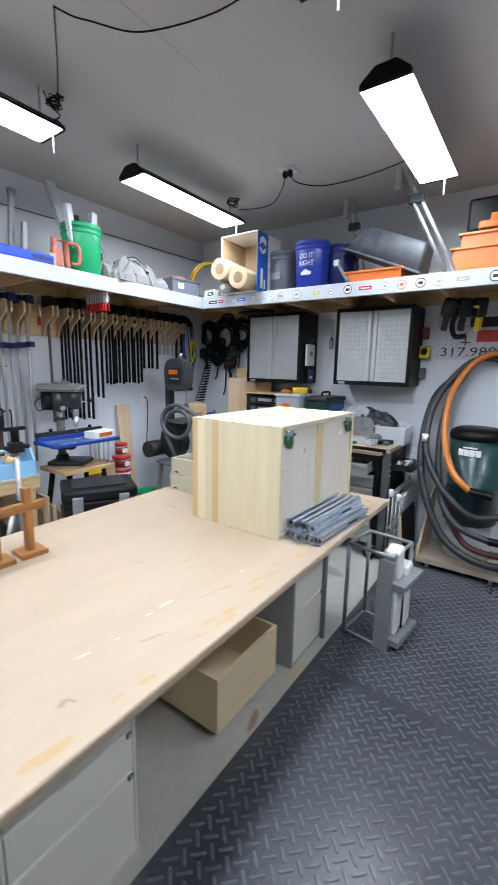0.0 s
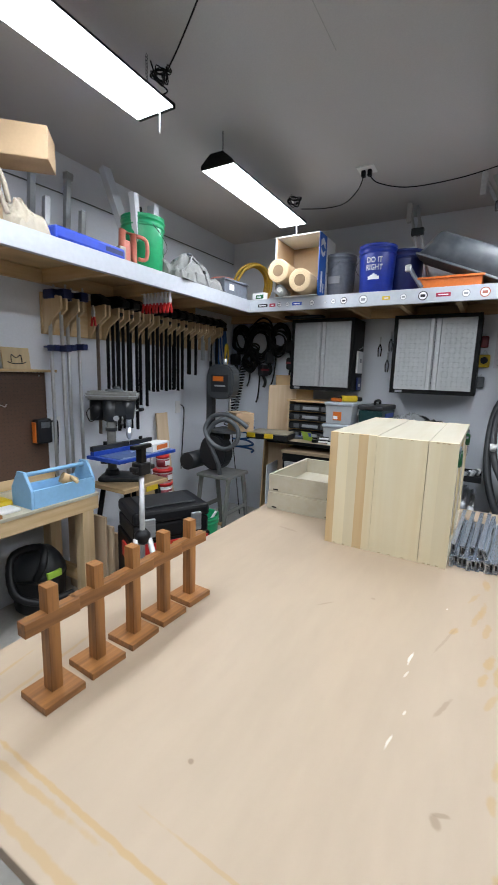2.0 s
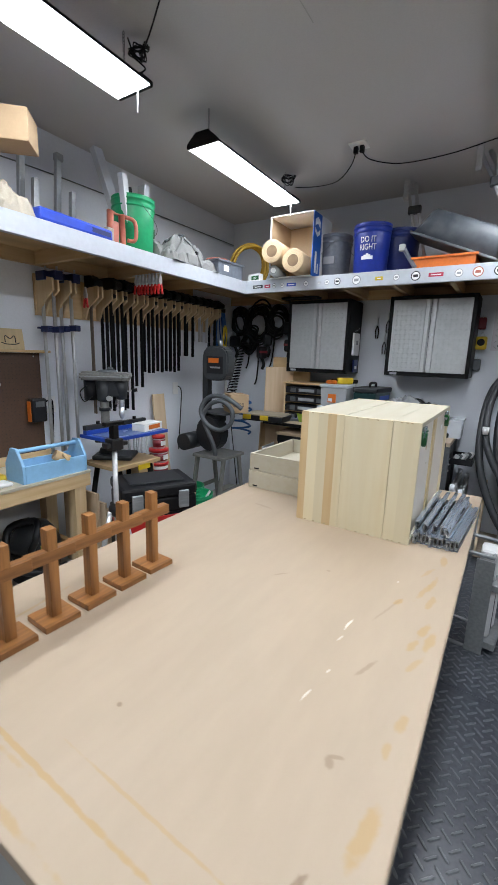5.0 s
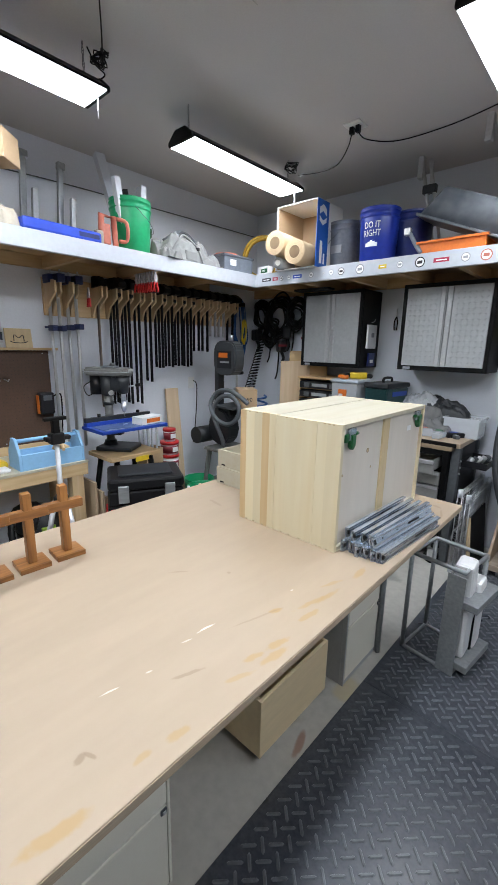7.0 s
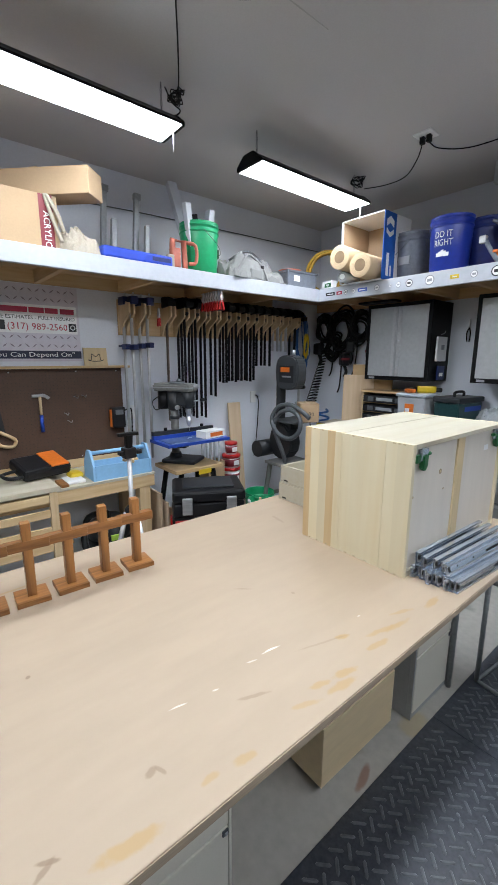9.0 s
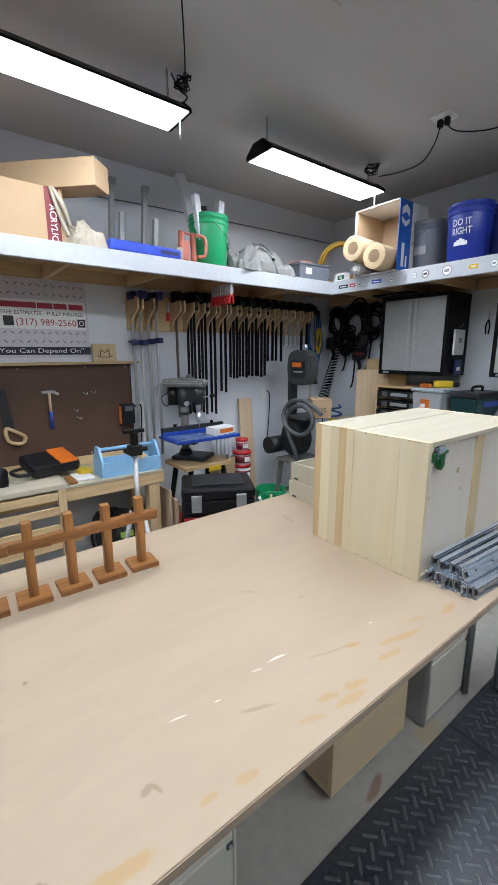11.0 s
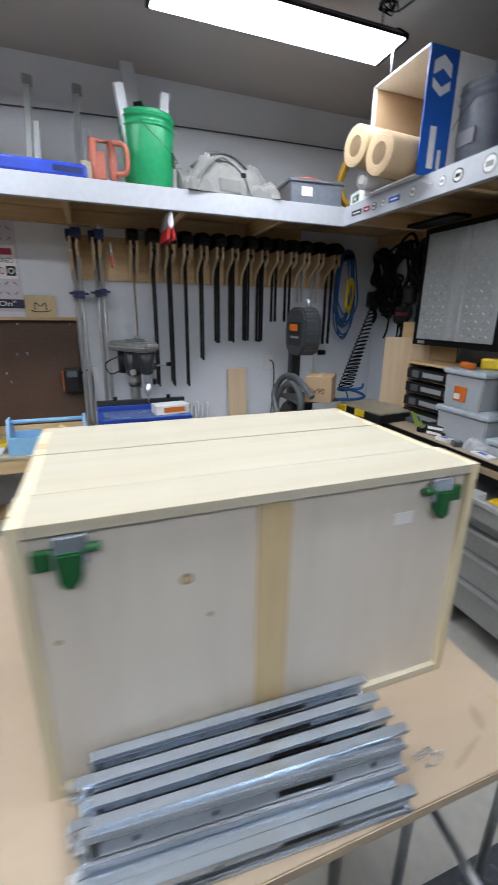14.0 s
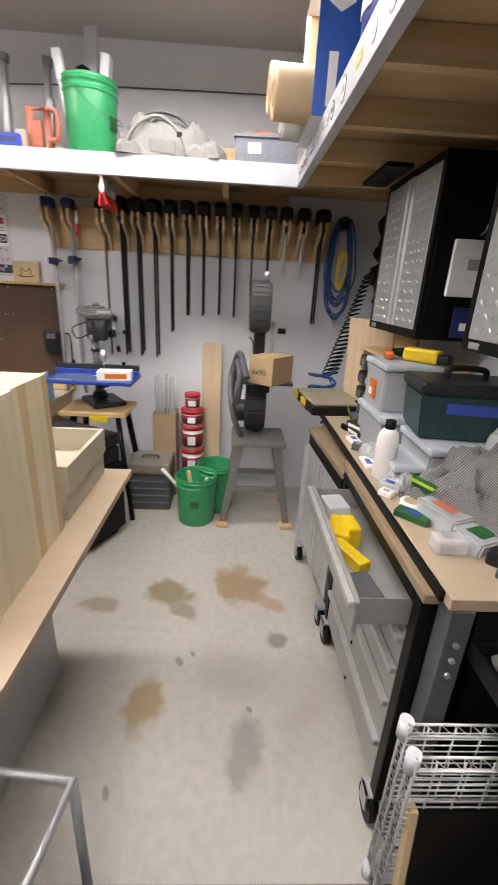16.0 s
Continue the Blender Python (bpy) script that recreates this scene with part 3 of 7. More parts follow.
for cx, cy in ((-0.05, 0.05), (-0.47, 0.05), (-0.05, 0.435), (-0.47, 0.435)):
    part("caster", cyl(B(), (cx - 0.012, cy, 0.024), (cx + 0.012, cy, 0.024), 0.024, n=14), M_blackplastic, crate)
    part("caster_plate", box(B(), (cx - 0.02, cy - 0.02, 0.04), (cx + 0.02, cy + 0.02, 0.05)), M_graymetal, crate)

# ---- cabinet carcasses on the bench ----
def carcass(x0, x1, y0, y1, h, label, staves, panel_in=0.012):
    """An open-fronted case on its side: lapped end panels glued up from staves, given as (share, material)."""
    s = thing("cabinet_carcass", ((x0 + x1) / 2, y0, BT), label, "cabinet", "cabinet carcasses on the bench")
    hw, d, t = (x1 - x0) / 2, y1 - y0, 0.019
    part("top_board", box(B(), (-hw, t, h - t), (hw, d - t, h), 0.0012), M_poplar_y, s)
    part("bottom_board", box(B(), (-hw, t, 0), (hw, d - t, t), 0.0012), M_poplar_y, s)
    for ya, yb in ((0.0, t), (d - t, d)):
        u = -hw
        for share, m in staves:
            v = u + 2 * hw * share
            part("stave", box(B(), (u, ya, 0), (v, yb, h)), m, s)
            u = v
        for z0, z1 in ((0.0005, 0.007), (h - 0.007, h - 0.0005)):
            for i in range(3):
                c = hw * (-0.55 + 0.5 * i) + 0.008 * math.sin(i * 5 + z0 * 40)
                part("corner_key", box(B(), (c - 0.006, ya - 0.0005, z0 + 0.001), (c + 0.005, ya + 0.002, z1 - 0.001)), M_keywood, s)
    part("back_panel", box(B(), (hw - panel_in - 0.006, t, t), (hw - panel_in, d - t, h - t)), M_bplywood, s)
    return s

CH = 0.518
PZ, PT = M_poplar_z, M_poplar_tan
car1 = carcass(-1.002, -0.893, 1.512, 2.350, CH, "unfinished poplar cabinet carcass with plywood back", ((0.42, PZ), (0.58, PZ)))
car2 = carcass(-1.2075, -1.0045, 1.514, 2.342, CH - 0.001, "unfinished poplar cabinet carcass, pale staves with one joint", ((0.25, PZ), (0.30, PZ), (0.20, PZ), (0.25, PZ)))
car3 = carcass(-1.412, -1.2085, 1.513, 2.336, CH + 0.001, "unfinished poplar cabinet carcass with tan heartwood staves", ((0.17, PT), (0.24, PZ), (0.22, PZ), (0.20, PT), (0.17, PZ)))
part("batten", box(B(), (0.0545 - 0.0118, 0.37, 0.019), (0.0545 - 0.004, 0.43, CH - 0.019)), M_tape, car1, "yellowish pine batten")
part("label", box(B(), (0.0545 - 0.0117, 0.655, 0.405), (0.0545 - 0.0110, 0.70, 0.43)), M_inkwhite, car1, "small white paper label")
for y, z, r in ((0.246, 0.378, 0.011), (0.285, 0.298, 0.005), (0.045, 0.31, 0.005)):
    part("knot", cyl(B(), (0.0545 - 0.0122, y, z), (0.0545 - 0.0113, y, z), r, r * 0.96, 16), M_endgrain, car1, "small brown knot in the plywood")
    part("knot_heart", cyl(B(), (0.0545 - 0.0114, y, z), (0.0545 - 0.0108, y, z), r * 0.5, r * 0.5, 12), M_tape, car1)

def green_clip(y, z, flip=1):
    """A spring slide clip clamped to the carcass corner."""
    s = thing("slide_clip", Matrix.Translation((-0.893, y, z)) @ Matrix.Diagonal((1, 0.8 * flip, 0.8, 1)), "green and silver drawer slide clip screwed inside the carcass", "clip", "drawer slide clips")
    part("lever", prism(B(), [(-0.016, -0.115), (0.004, -0.128), (0.024, -0.105), (0.026, -0.05), (-0.018, -0.05)], "x", -0.008, 0.012, 0.004), M_darkgreen, s)
    part("bracket", box(B(), (-0.01, -0.022, -0.078), (0.006, 0.036, -0.02), 0.003), M_zinc, s)
    part("wing", box(B(), (-0.009, -0.058, -0.085), (0.003, -0.024, -0.045), 0.004), M_darkgreen, s)
    part("pin", cyl(B(), (0.0, 0.03, -0.05), (0.0, 0.058, -0.05), 0.009, n=10), M_darkgreen, s)
    return s

green_clip(1.585, BT + CH - 0.005)
green_clip(2.268, BT + CH - 0.005, -1)

# ---- two shallow drawers ----
for k in (0, 1):
    s = thing("drawer_box", (-1.86, 1.785 + 0.012 * k, BT + k * 0.101), "shallow open drawer box of pale poplar", "drawer", "stacked drawer boxes")
    part("sides", open_box(B(), (0, 0, 0), (0.40, 0.55, 0.099), 0.016, 0.008, 0.001), M_poplar_y, s)
    for hx in (0.03, 0.35):
        part("corner_slot", box(B(), (hx, -0.0008, 0.008), (hx + 0.03, 0.004, 0.016)), M_black, s)

# ---- five walnut crosses in a row ----
random.seed(4)
for i in range(5):
    yc = 0.268 + i * 0.1285
    s = thing("wooden_cross", pose(-1.637, yc, BT, 0, 0, random.uniform(-4, 4)), "oiled walnut standing cross on a square base", "cross", "row of crosses")
    part("base", box(B(), (-0.05, -0.052, 0), (0.05, 0.052, 0.018), 0.0015), M_walnut_y, s)
    part("upright", box(B(), (-0.0165, -0.0145, 0.018), (0.0165, 0.0145, 0.28), 0.0015), M_walnut_z, s)
    part("arm", box(B(), (-0.0155 + 0.002, -0.068, 0.185), (0.0155 + 0.002, 0.068, 0.219), 0.0015), M_walnut_y, s)

# ---- rubber mats with raised tread ----
def tread_mat(x0, x1, y0, y1, label, turn=0.0):
    s = thing("rubber_mat", (0, 0, 0), label, "mat", "rubber mats")
    part("sheet", box(B(), (x0, y0, 0.0005), (x1, y1, 0.009), 0.002), M_rubber, s)
    verts, faces = [], []
    p = 0.047
    for i in range(-88, 89):
        for j in range(-88, 89):
            cx, cy = 0.2 + (i - j) * p * 0.7071, 1.2 + (i + j) * p * 0.7071
            if not (x0 + 0.03 < cx < min(x1 - 0.03, 1.5) and max(y0, -0.9) + 0.03 < cy < y1 - 0.03):
                continue
            a = 0.785 if (i + j) % 2 else -0.785
            u, v = Vector((math.cos(a), math.sin(a), 0)), Vector((-math.sin(a), math.cos(a), 0))
            c = Vector((cx, cy, 0.0088))
            k = len(verts)
            for s1, s2, hh in ((0.029, 0.0062, 0), (0.023, 0.0032, 0.0046)):
                verts.extend([tuple(c + u * s1 * a1 + v * s2 * a2 + Vector((0, 0, hh))) for a1, a2 in ((1, 0), (0.75, 1), (-0.75, 1), (-1, 0), (-0.75, -1), (0.75, -1))])
            faces.append(tuple(range(k + 6, k + 12)))
            for q in range(6):
                faces.append((k + q, k + (q + 1) % 6, k + 6 + (q + 1) % 6, k + 6 + q))
    me = bpy.data.meshes.new("tread")
    me.from_pydata(verts, [], faces)
    me.materials.append(M_treadtop)
    ob = new("tread", me)
    ob.parent = s
    tagged(ob, kind="stuff")
    return s

tread_mat(-0.885, 2.3, -2.2, 1.893, "black rubber tread-plate floor mat, dusty")
tread_mat(-0.885, 2.3, 1.897, 3.63, "black rubber tread-plate floor mat against the dolly")
tread_mat(-2.6, -1.72, -1.4, 0.24, "black rubber tread-plate mat at the bench end")

# ================= west wall =================
# ---- clamp rack ----
rack = thing("clamp_rack", (WX, 0, 0), "pine wall rack with forked brackets for clamps", "rack")
part("back_board", box(B(), (0.0, 1.545, 1.862), (0.02, 3.56, 2.14), 0.002), M_pine_y, rack)
SLOTS = [(1.58, 0.84, "pipe"), (1.715, 0.84, "pipe"), (1.945, 1.13, "wood"), (2.075, 1.15, "bar"), (2.18, 1.15, "bar"), (2.295, 1.14, "bar"), (2.41, 1.32, "bar"), (2.525, 1.455, "bar"),
         (2.635, 1.455, "bar"), (2.75, 1.455, "bar"), (2.86, 1.455, "bar"), (2.98, 1.60, "bar"), (3.09, 1.60, "bar"), (3.20, 1.75, "small"), (3.32, 1.74, "small"), (3.455, 1.42, "bar")]
for y, _, _ in SLOTS:
    for e in (-1, 1):
        part("prong", prism(B(), [(0.02, 1.865), (0.055, 1.865), (0.10, 1.95), (0.215, 2.02), (0.215, 2.10), (0.02, 2.135)], "y", y + e * 0.020 - 0.008, y + e * 0.020 + 0.008, 0.002), M_pine_z, rack)


M_brownbar = mat("rusty brown steel", (0.20, 0.155, 0.12), 0.5, 0.4, scale=40, vary=0.2, bump=0.06)


def bar_clamp(x, y, low, kind):
    top = 2.15
    if kind == "pipe":
        s = thing("pipe_clamp", (x, y, low), "galvanised pipe clamp with blue jaws hanging in the rack", "clamp", "clamps in the rack")
        part("pipe", cyl(B(), (0, 0, 0), (0, 0, top - low), 0.0125, n=12), M_alu, s)
        z = 1.79 - low + random.uniform(-0.02, 0.02)
        part("sliding_jaw", box(box(B(), (-0.018, -0.02, z - 0.03), (0.07, 0.02, z + 0.012), 0.004), (-0.02, -0.045, z - 0.010), (0.0, 0.045, z + 0.004), 0.003), M_clampblue, s)
        part("fixed_jaw", box(B(), (-0.022, -0.03, top - low - 0.06), (0.08, 0.03, top - low), 0.005), M_clampblue, s)
        part("screw", cyl(B(), (0.055, 0, top - low - 0.1), (0.055, 0, top - low + 0.03), 0.007, n=8), M_steel, s)
    else:
        body = {"bar": M_black, "small": M_alu, "wood": M_brownbar}[kind]
        s = thing("bar_clamp", (x, y, low), {"bar": "black steel bar clamp hanging in the rack", "small": "short steel bar clamp hanging in the rack", "wood": "brown-barred clamp hanging in the rack"}[kind], "clamp", "clamps in the rack")
        part("bar", box(B(), (-0.014, -0.0055, 0), (0.014, 0.0055, top - low - 0.02), 0.001), body, s)
        # black jaw made wider and taller to stand in for shadow under the shelf
        part("fixed_jaw", prism(B(), [(-0.025, top - low - 0.06), (0.10, top - low - 0.05), (0.105, top - low - 0.01), (0.04, top - low + 0.03), (-0.025, top - low + 0.03)], "y", -0.036, 0.036, 0.004), M_black, s)
        part("sliding_jaw", prism(B(), [(-0.018, top - low - 0.13), (0.05, top - low - 0.115), (0.055, top - low - 0.09), (-0.018, top - low - 0.075)], "y", -0.014, 0.014, 0.003), M_blackplastic, s)
        part("handle", cyl(B(), (0.04, 0, top - low - 0.02), (0.04, 0, top - low + 0.032), 0.013, 0.010, 8), M_black, s)
    return s

random.seed(7)
for y, low, kind in SLOTS:
    depth = (0.075, 0.15) if kind != "wood" else (0.1,)
    if low == 1.455 or low == 1.15:
        depth = (0.06, 0.115, 0.17)
    for i, d in enumerate(depth):
        bar_clamp(WX + d, y + (random.uniform(-0.003, 0.003) if kind != "pipe" else (0.02 if i else -0.014)), low + random.uniform(-0.012, 0.012), kind)


def spring_clamp(at, label="small steel spring clamp with red grips"):
    s = thing("spring_clamp", at, label, "clamp", "small spring clamps")
    for e in (-1, 1):
        part("jaw", prism(B(), [(0, 0.0), (e * 0.008, 0.0), (e * 0.016, 0.03), (e * 0.004, 0.085), (0, 0.085)], "x", -0.006, 0.006), M_steel, s)
        part("grip", prism(B(), [(e * 0.003, 0.012), (e * 0.015, 0.006), (e * 0.026, -0.055), (e * 0.016, -0.06)], "x", -0.008, 0.008, 0.002), M_red, s)
    return s

for i in range(8):
    spring_clamp(pose(-2.87 - i * 0.034, 2.105 + random.uniform(-0.004, 0.004), 2.108, 0, 0, random.uniform(-8, 8)))
part("hanging_wire", cyl(B(), (-2.84, 2.105, 2.187), (-3.15, 2.105, 2.187), 0.003, n=6), M_steel, shelf_w)
spring_clamp(pose(WX + 0.23, 1.80, 1.99, 0, 0, 90), "red-gripped spring clamp on the rack")

# ---- pegboard ----
peg = thing("pegboard", (WX, 0, 0), "brown hardboard pegboard with a pine ledge on top", "pegboard")
part("board", box(B(), (0.012, -0.9, 0.885), (0.018, 1.545, 1.598)), M_hardboard, peg)
part("ledge", box(B(), (0.0, -0.9, 1.600), (0.075, 1.60, 1.618), 0.002), M_pine_y, peg)
part("bottom_strip", box(B(), (0.0, -0.9, 0.815), (0.02, 1.60, 0.883), 0.002), M_pine_y, peg)
verts, faces = [], []
for i in range(70):
    for j in range(27):
        y, z, r, k = 1.52 - i * 0.0254, 1.575 - j * 0.0254, 0.0028, len(verts)
        verts += [(0.0186, y + r, z), (0.0186, y, z + r), (0.0186, y - r, z), (0.0186, y, z - r)]
        faces.append((k, k + 1, k + 2, k + 3))
me = bpy.data.meshes.new("holes")
me.from_pydata(verts, [], faces)
me.materials.append(M_ink)
holes = new("holes", me)
holes.parent = peg
tagged(holes, kind="stuff")
for y in (0.3, 0.72, 1.18, 1.5):
    for z in (1.575, 0.905):
        part("screw", cyl(B(), (0.018, y, z), (0.021, y, z), 0.005, n=8), M_steel, peg)

ham = thing("hammer", (WX + 0.03, 0.905, 1.14), "claw hammer with a blue grip on the pegboard", "hammer")
part("handle", cyl(B(), (0, 0, 0.11), (0, 0, 0.26), 0.011, 0.010, 10), M_pine_z, ham)
part("grip", cyl(B(), (0, 0, -0.01), (0, 0, 0.12), 0.014, 0.013, 10), M_bluepaint, ham)
part("head", tube(B(), [(0, -0.052, 0.262), (0, -0.03, 0.262), (0, 0.0, 0.264), (0, 0.03, 0.262), (0, 0.062, 0.240)], 0.0125, 8), M_steel, ham)
saw = thing("hand_saw", (WX + 0.03, 0.63, 1.04), "hand saw with a wooden handle on the pegboard", "saw")
part("blade", prism(B(), [(-0.045, 0.11), (0.03, 0.10), (-0.005, 0.40), (-0.05, 0.40)], "x", 0.0, 0.002), M_darkgray, saw)
part("handle", tube(B(), [(0.004, -0.03, 0.12), (0.004, -0.02, 0.03), (0.004, 0.06, 0.005), (0.004, 0.085, 0.05), (0.004, 0.02, 0.10)], 0.013, 8, 5, True), M_pine_y, saw)
for y, z in ((1.15, 1.385), (1.21, 1.39), (1.07, 1.26), (1.09, 1.20)):
    solo("peg_hook", tube(B(), [(WX + 0.018, y, z), (WX + 0.05, y + 0.006, z - 0.004), (WX + 0.075, y + 0.012, z - 0.012), (WX + 0.085, y + 0.016, z + 0.006)], 0.0025, 6), M_steel, "small steel pegboard hook", "hook", group="pegboard hooks")
solo("paper_sheet", box(B(), (WX + 0.019, 0.30, 1.40), (WX + 0.0205, 0.585, 1.598)), M_inkwhite, "white sheet of paper pinned to the pegboard", "paper")
chg = thing("battery_charger", (WX + 0.02, 1.48, 1.20), "black and orange battery charger on the wall", "charger")
part("case", box(B(), (0, -0.055, -0.09), (0.07, 0.055, 0.08), 0.012), M_blackplastic, chg)
part("trim", box(B(), (0.01, -0.062, -0.085), (0.05, -0.052, 0.06), 0.004), M_orange, chg, "orange side trim")
part("display", box(B(), (0.069, -0.03, 0.02), (0.073, 0.035, 0.06), 0.001), M_graymetal, chg)
part("plug", tube(B(), [(0.01, 0.05, 0.03), (0.03, 0.10, 0.06), (0.02, 0.13, 0.02), (0.012, 0.12, -0.25), (0.012, 0.10, -0.36)], 0.006, 6), M_cord, chg)
solo("wall_outlet", box(B(), (WX, 1.58, 1.16), (WX + 0.008, 1.655, 1.28), 0.003), M_whiteplastic, "white wall outlet plate", "outlet", group="wall outlets")
o2 = solo("wall_outlet", box(B(), (WX, 2.955, 1.215), (WX + 0.008, 3.03, 1.335), 0.003), M_whiteplastic, "white wall outlet plate with a black plug", "outlet", group="wall outlets")
solo("power_cord", tube(B(), [(WX + 0.04, 2.99, 1.30), (WX + 0.06, 3.02, 1.25), (WX + 0.04, 3.03, 1.0), (WX + 0.06, 2.98, 0.7), (WX + 0.10, 2.93, 0.66)], 0.005, 6), M_cord, "black power cord from the wall outlet", "cord")

# ---- west banner ----
ban = thing("wall_banner", (0, 0, 0), "tread-plate print vinyl banner with red and black lettering", "banner", "banners")
part("sheet", box(B(), (WX + 0.001, -0.75, 1.652), (WX + 0.004, 1.238, 2.19)), M_banner, ban)
part("light_band", box(B(), (WX + 0.004, -0.70, 1.853), (WX + 0.0048, 1.222, 2.053)), M_inkwhite, ban)
part("footer", box(B(), (WX + 0.004, -0.75, 1.672), (WX + 0.0048, 1.238, 1.728)), mat("navy print", (0.02, 0.025, 0.06), 0.45, bump=0), ban)
bm = B()
for j, (z0, z1) in enumerate(((2.06, 2.19), (1.735, 1.85))):
    for i in range(26):
        for k in range(2):
            y, z = 0.0 + i * 0.048, z0 + 0.03 + k * 0.062
            a = 0.7 if (i + k) % 2 else -0.7
            u, v = Vector((0, math.cos(a), math.sin(a))) * 0.021, Vector((0, -math.sin(a), math.cos(a))) * 0.005
            c = Vector((WX + 0.0042, y, z))
            bm.faces.new([bm.verts.new(c + w) for w in (u, v, -u, -v)])
part("tread_print", bm, M_bannerline, ban)
words("lettering", "FREE ESTIMATES - FULLY INSURED", 0.036, M_ink, ban, on_west(0.655, 1.950, WX + 0.0055), width=0.55)
words("lettering", "(317) 989-2560", 0.066, M_inkred, ban, on_west(0.745, 1.878, WX + 0.0055), width=0.40)
words("lettering", "Carpentry You Can Depend On\"", 0.047, M_inkwhite, ban, on_west(0.345, 1.686, WX + 0.0055), width=0.84)
# the firm's name stands as plain crimson blocks
for y0, y1 in ((0.655, 0.885), (0.892, 0.995), (1.0, 1.09), (1.105, 1.205)):
    part("name_block", box(B(), (WX + 0.0049, y0, 1.996), (WX + 0.0056, y1, 2.034)), M_inkred, ban)
part("name_block", box(B(), (WX + 0.0049, 0.34, 1.86), (WX + 0.0056, 0.60, 1.93)), M_inkred, ban)
part("name_block", box(B(), (WX + 0.0049, 0.20, 1.95), (WX + 0.0056, 0.60, 2.01)), M_ink, ban)
part("icon", box(B(), (WX + 0.0049, 0.672, 1.872), (WX + 0.0056, 0.735, 1.937)), M_ink, ban)
part("icon", box(B(), (WX + 0.0049, 1.160, 1.872), (WX + 0.0056, 1.215, 1.930)), M_ink, ban)
part("icon_ring", tube(B(), [(WX + 0.006, 1.1875 + 0.016 * math.cos(a * 1.047), 1.901 + 0.016 * math.sin(a * 1.047)) for a in range(6)], 0.003, 5, 3, True), M_inkwhite, ban)
plq = thing("wooden_plaque", pose(WX + 0.045, 1.335, 1.618, 0, -8, 0), "small wooden plaque with a burnt hat drawing", "plaque")
part("board", box(B(), (-0.006, -0.092, 0), (0.006, 0.092, 0.138), 0.002), M_tape, plq)
part("drawing", tube(tube(B(), [(0.0068, -0.06, 0.045), (0.0068, -0.03, 0.035), (0.0068, 0.03, 0.035), (0.0068, 0.06, 0.045)], 0.003, 5), [(0.0068, -0.035, 0.045), (0.0068, -0.03, 0.09), (0.0068, 0.0, 0.07), (0.0068, 0.03, 0.09), (0.0068, 0.035, 0.045)], 0.003, 5), M_ink, plq)

# ---- pine workbench on the west wall ----
wb = thing("pine_workbench", (0, 0, 0), "pine lumber workbench along the wall", "workbench")
WT = 0.81
part("top", box(B(), (WX + 0.01, -1.4, WT - 0.02), (-3.03, 1.57, WT), 0.002), M_poplar_y, wb)
part("apron", box(B(), (-3.07, -1.4, WT - 0.11), (-3.034, 1.565, WT - 0.021), 0.003), M_pine_y, wb)
part("side_apron", box(B(), (WX + 0.02, 1.53, WT - 0.11), (-3.072, 1.565, WT - 0.021), 0.003), M_pine_x, wb)
for lx in (-3.125, WX + 0.06):
    part("leg", box(B(), (lx, 1.44, 0), (lx + 0.085, 1.528, WT - 0.022), 0.003), M_pine_z, wb)
part("lower_rail", box(B(), (WX + 0.15, 1.46, 0.18), (-3.127, 1.50, 0.27), 0.003), M_pine_x, wb)
part("lower_shelf", box(B(), (WX + 0.02, -1.4, 0.28), (-3.3, 1.0, 0.30)), M_osb, wb)
# slatted stand in front of it
st = thing("slatted_stand", (-3.0, 0.5, 0), "pine stand with slatted side under the workbench top", "stand")
part("top", box(B(), (-0.45, -0.28, WT + 0.002), (0.02, 0.35, WT + 0.035), 0.003), M_poplar_y, st)
for y in (-0.28, 0.285):
    part("post", box(B(), (-0.02, y, 0), (0.02, y + 0.05, WT + 0.0), 0.003), M_pine_z, st)
for z in (0.12, 0.26, 0.40, 0.52, 0.64, 0.74):
    part("slat", box(B(), (0.0, -0.228, z), (0.018, 0.283, z + 0.055), 0.003), M_pine_y, st)

tote = thing("tool_tote", (-3.09, 1.10, WT), "light blue painted wooden tool tote", "tote")
part("side", box(B(), (0.03, 0.018, 0), (0.045, 0.432, 0.11), 0.002), M_skyblue, tote)
part("side", box(B(), (-0.15, 0.018, 0), (-0.135, 0.432, 0.11), 0.002), M_skyblue, tote)
part("bottom", box(B(), (-0.135, 0.018, 0), (0.03, 0.432, 0.012)), M_skyblue, tote)
for y in (0, 0.432):
    part("end", prism(B(), [(-0.15, 0), (0.045, 0), (0.045, 0.11), (-0.02, 0.215), (-0.085, 0.215), (-0.15, 0.11)], "y", y, y + 0.018, 0.002), M_skyblue, tote)
part("rod", cyl(B(), (-0.052, 0.018, 0.19), (-0.052, 0.432, 0.19), 0.014, n=12), M_skyblue, tote)
mal = thing("mallet", pose(-3.14, 1.42, WT + 0.10, 0, 30, 70), "wooden mallet lying in the tote", "mallet")
part("head", cyl(B(), (-0.05, 0, 0), (0.05, 0, 0), 0.035, n=14), M_pine_x, mal)
part("handle", cyl(B(), (0, 0, 0.02), (0, -0.14, 0.02), 0.012, n=8), M_pine_y, mal)
bag = thing("tool_case", pose(-3.33, 0.82, WT + 0.070, 0, 16, 14), "black and orange zipped tool case on the workbench", "case")
part("case", box(B(), (-0.12, -0.17, 0), (0.12, 0.17, 0.085), 0.025), M_blackplastic, bag)
part("flap", box(B(), (-0.11, 0.02, 0.08), (0.115, 0.15, 0.092), 0.005), M_orange, bag, "orange cloth panel")
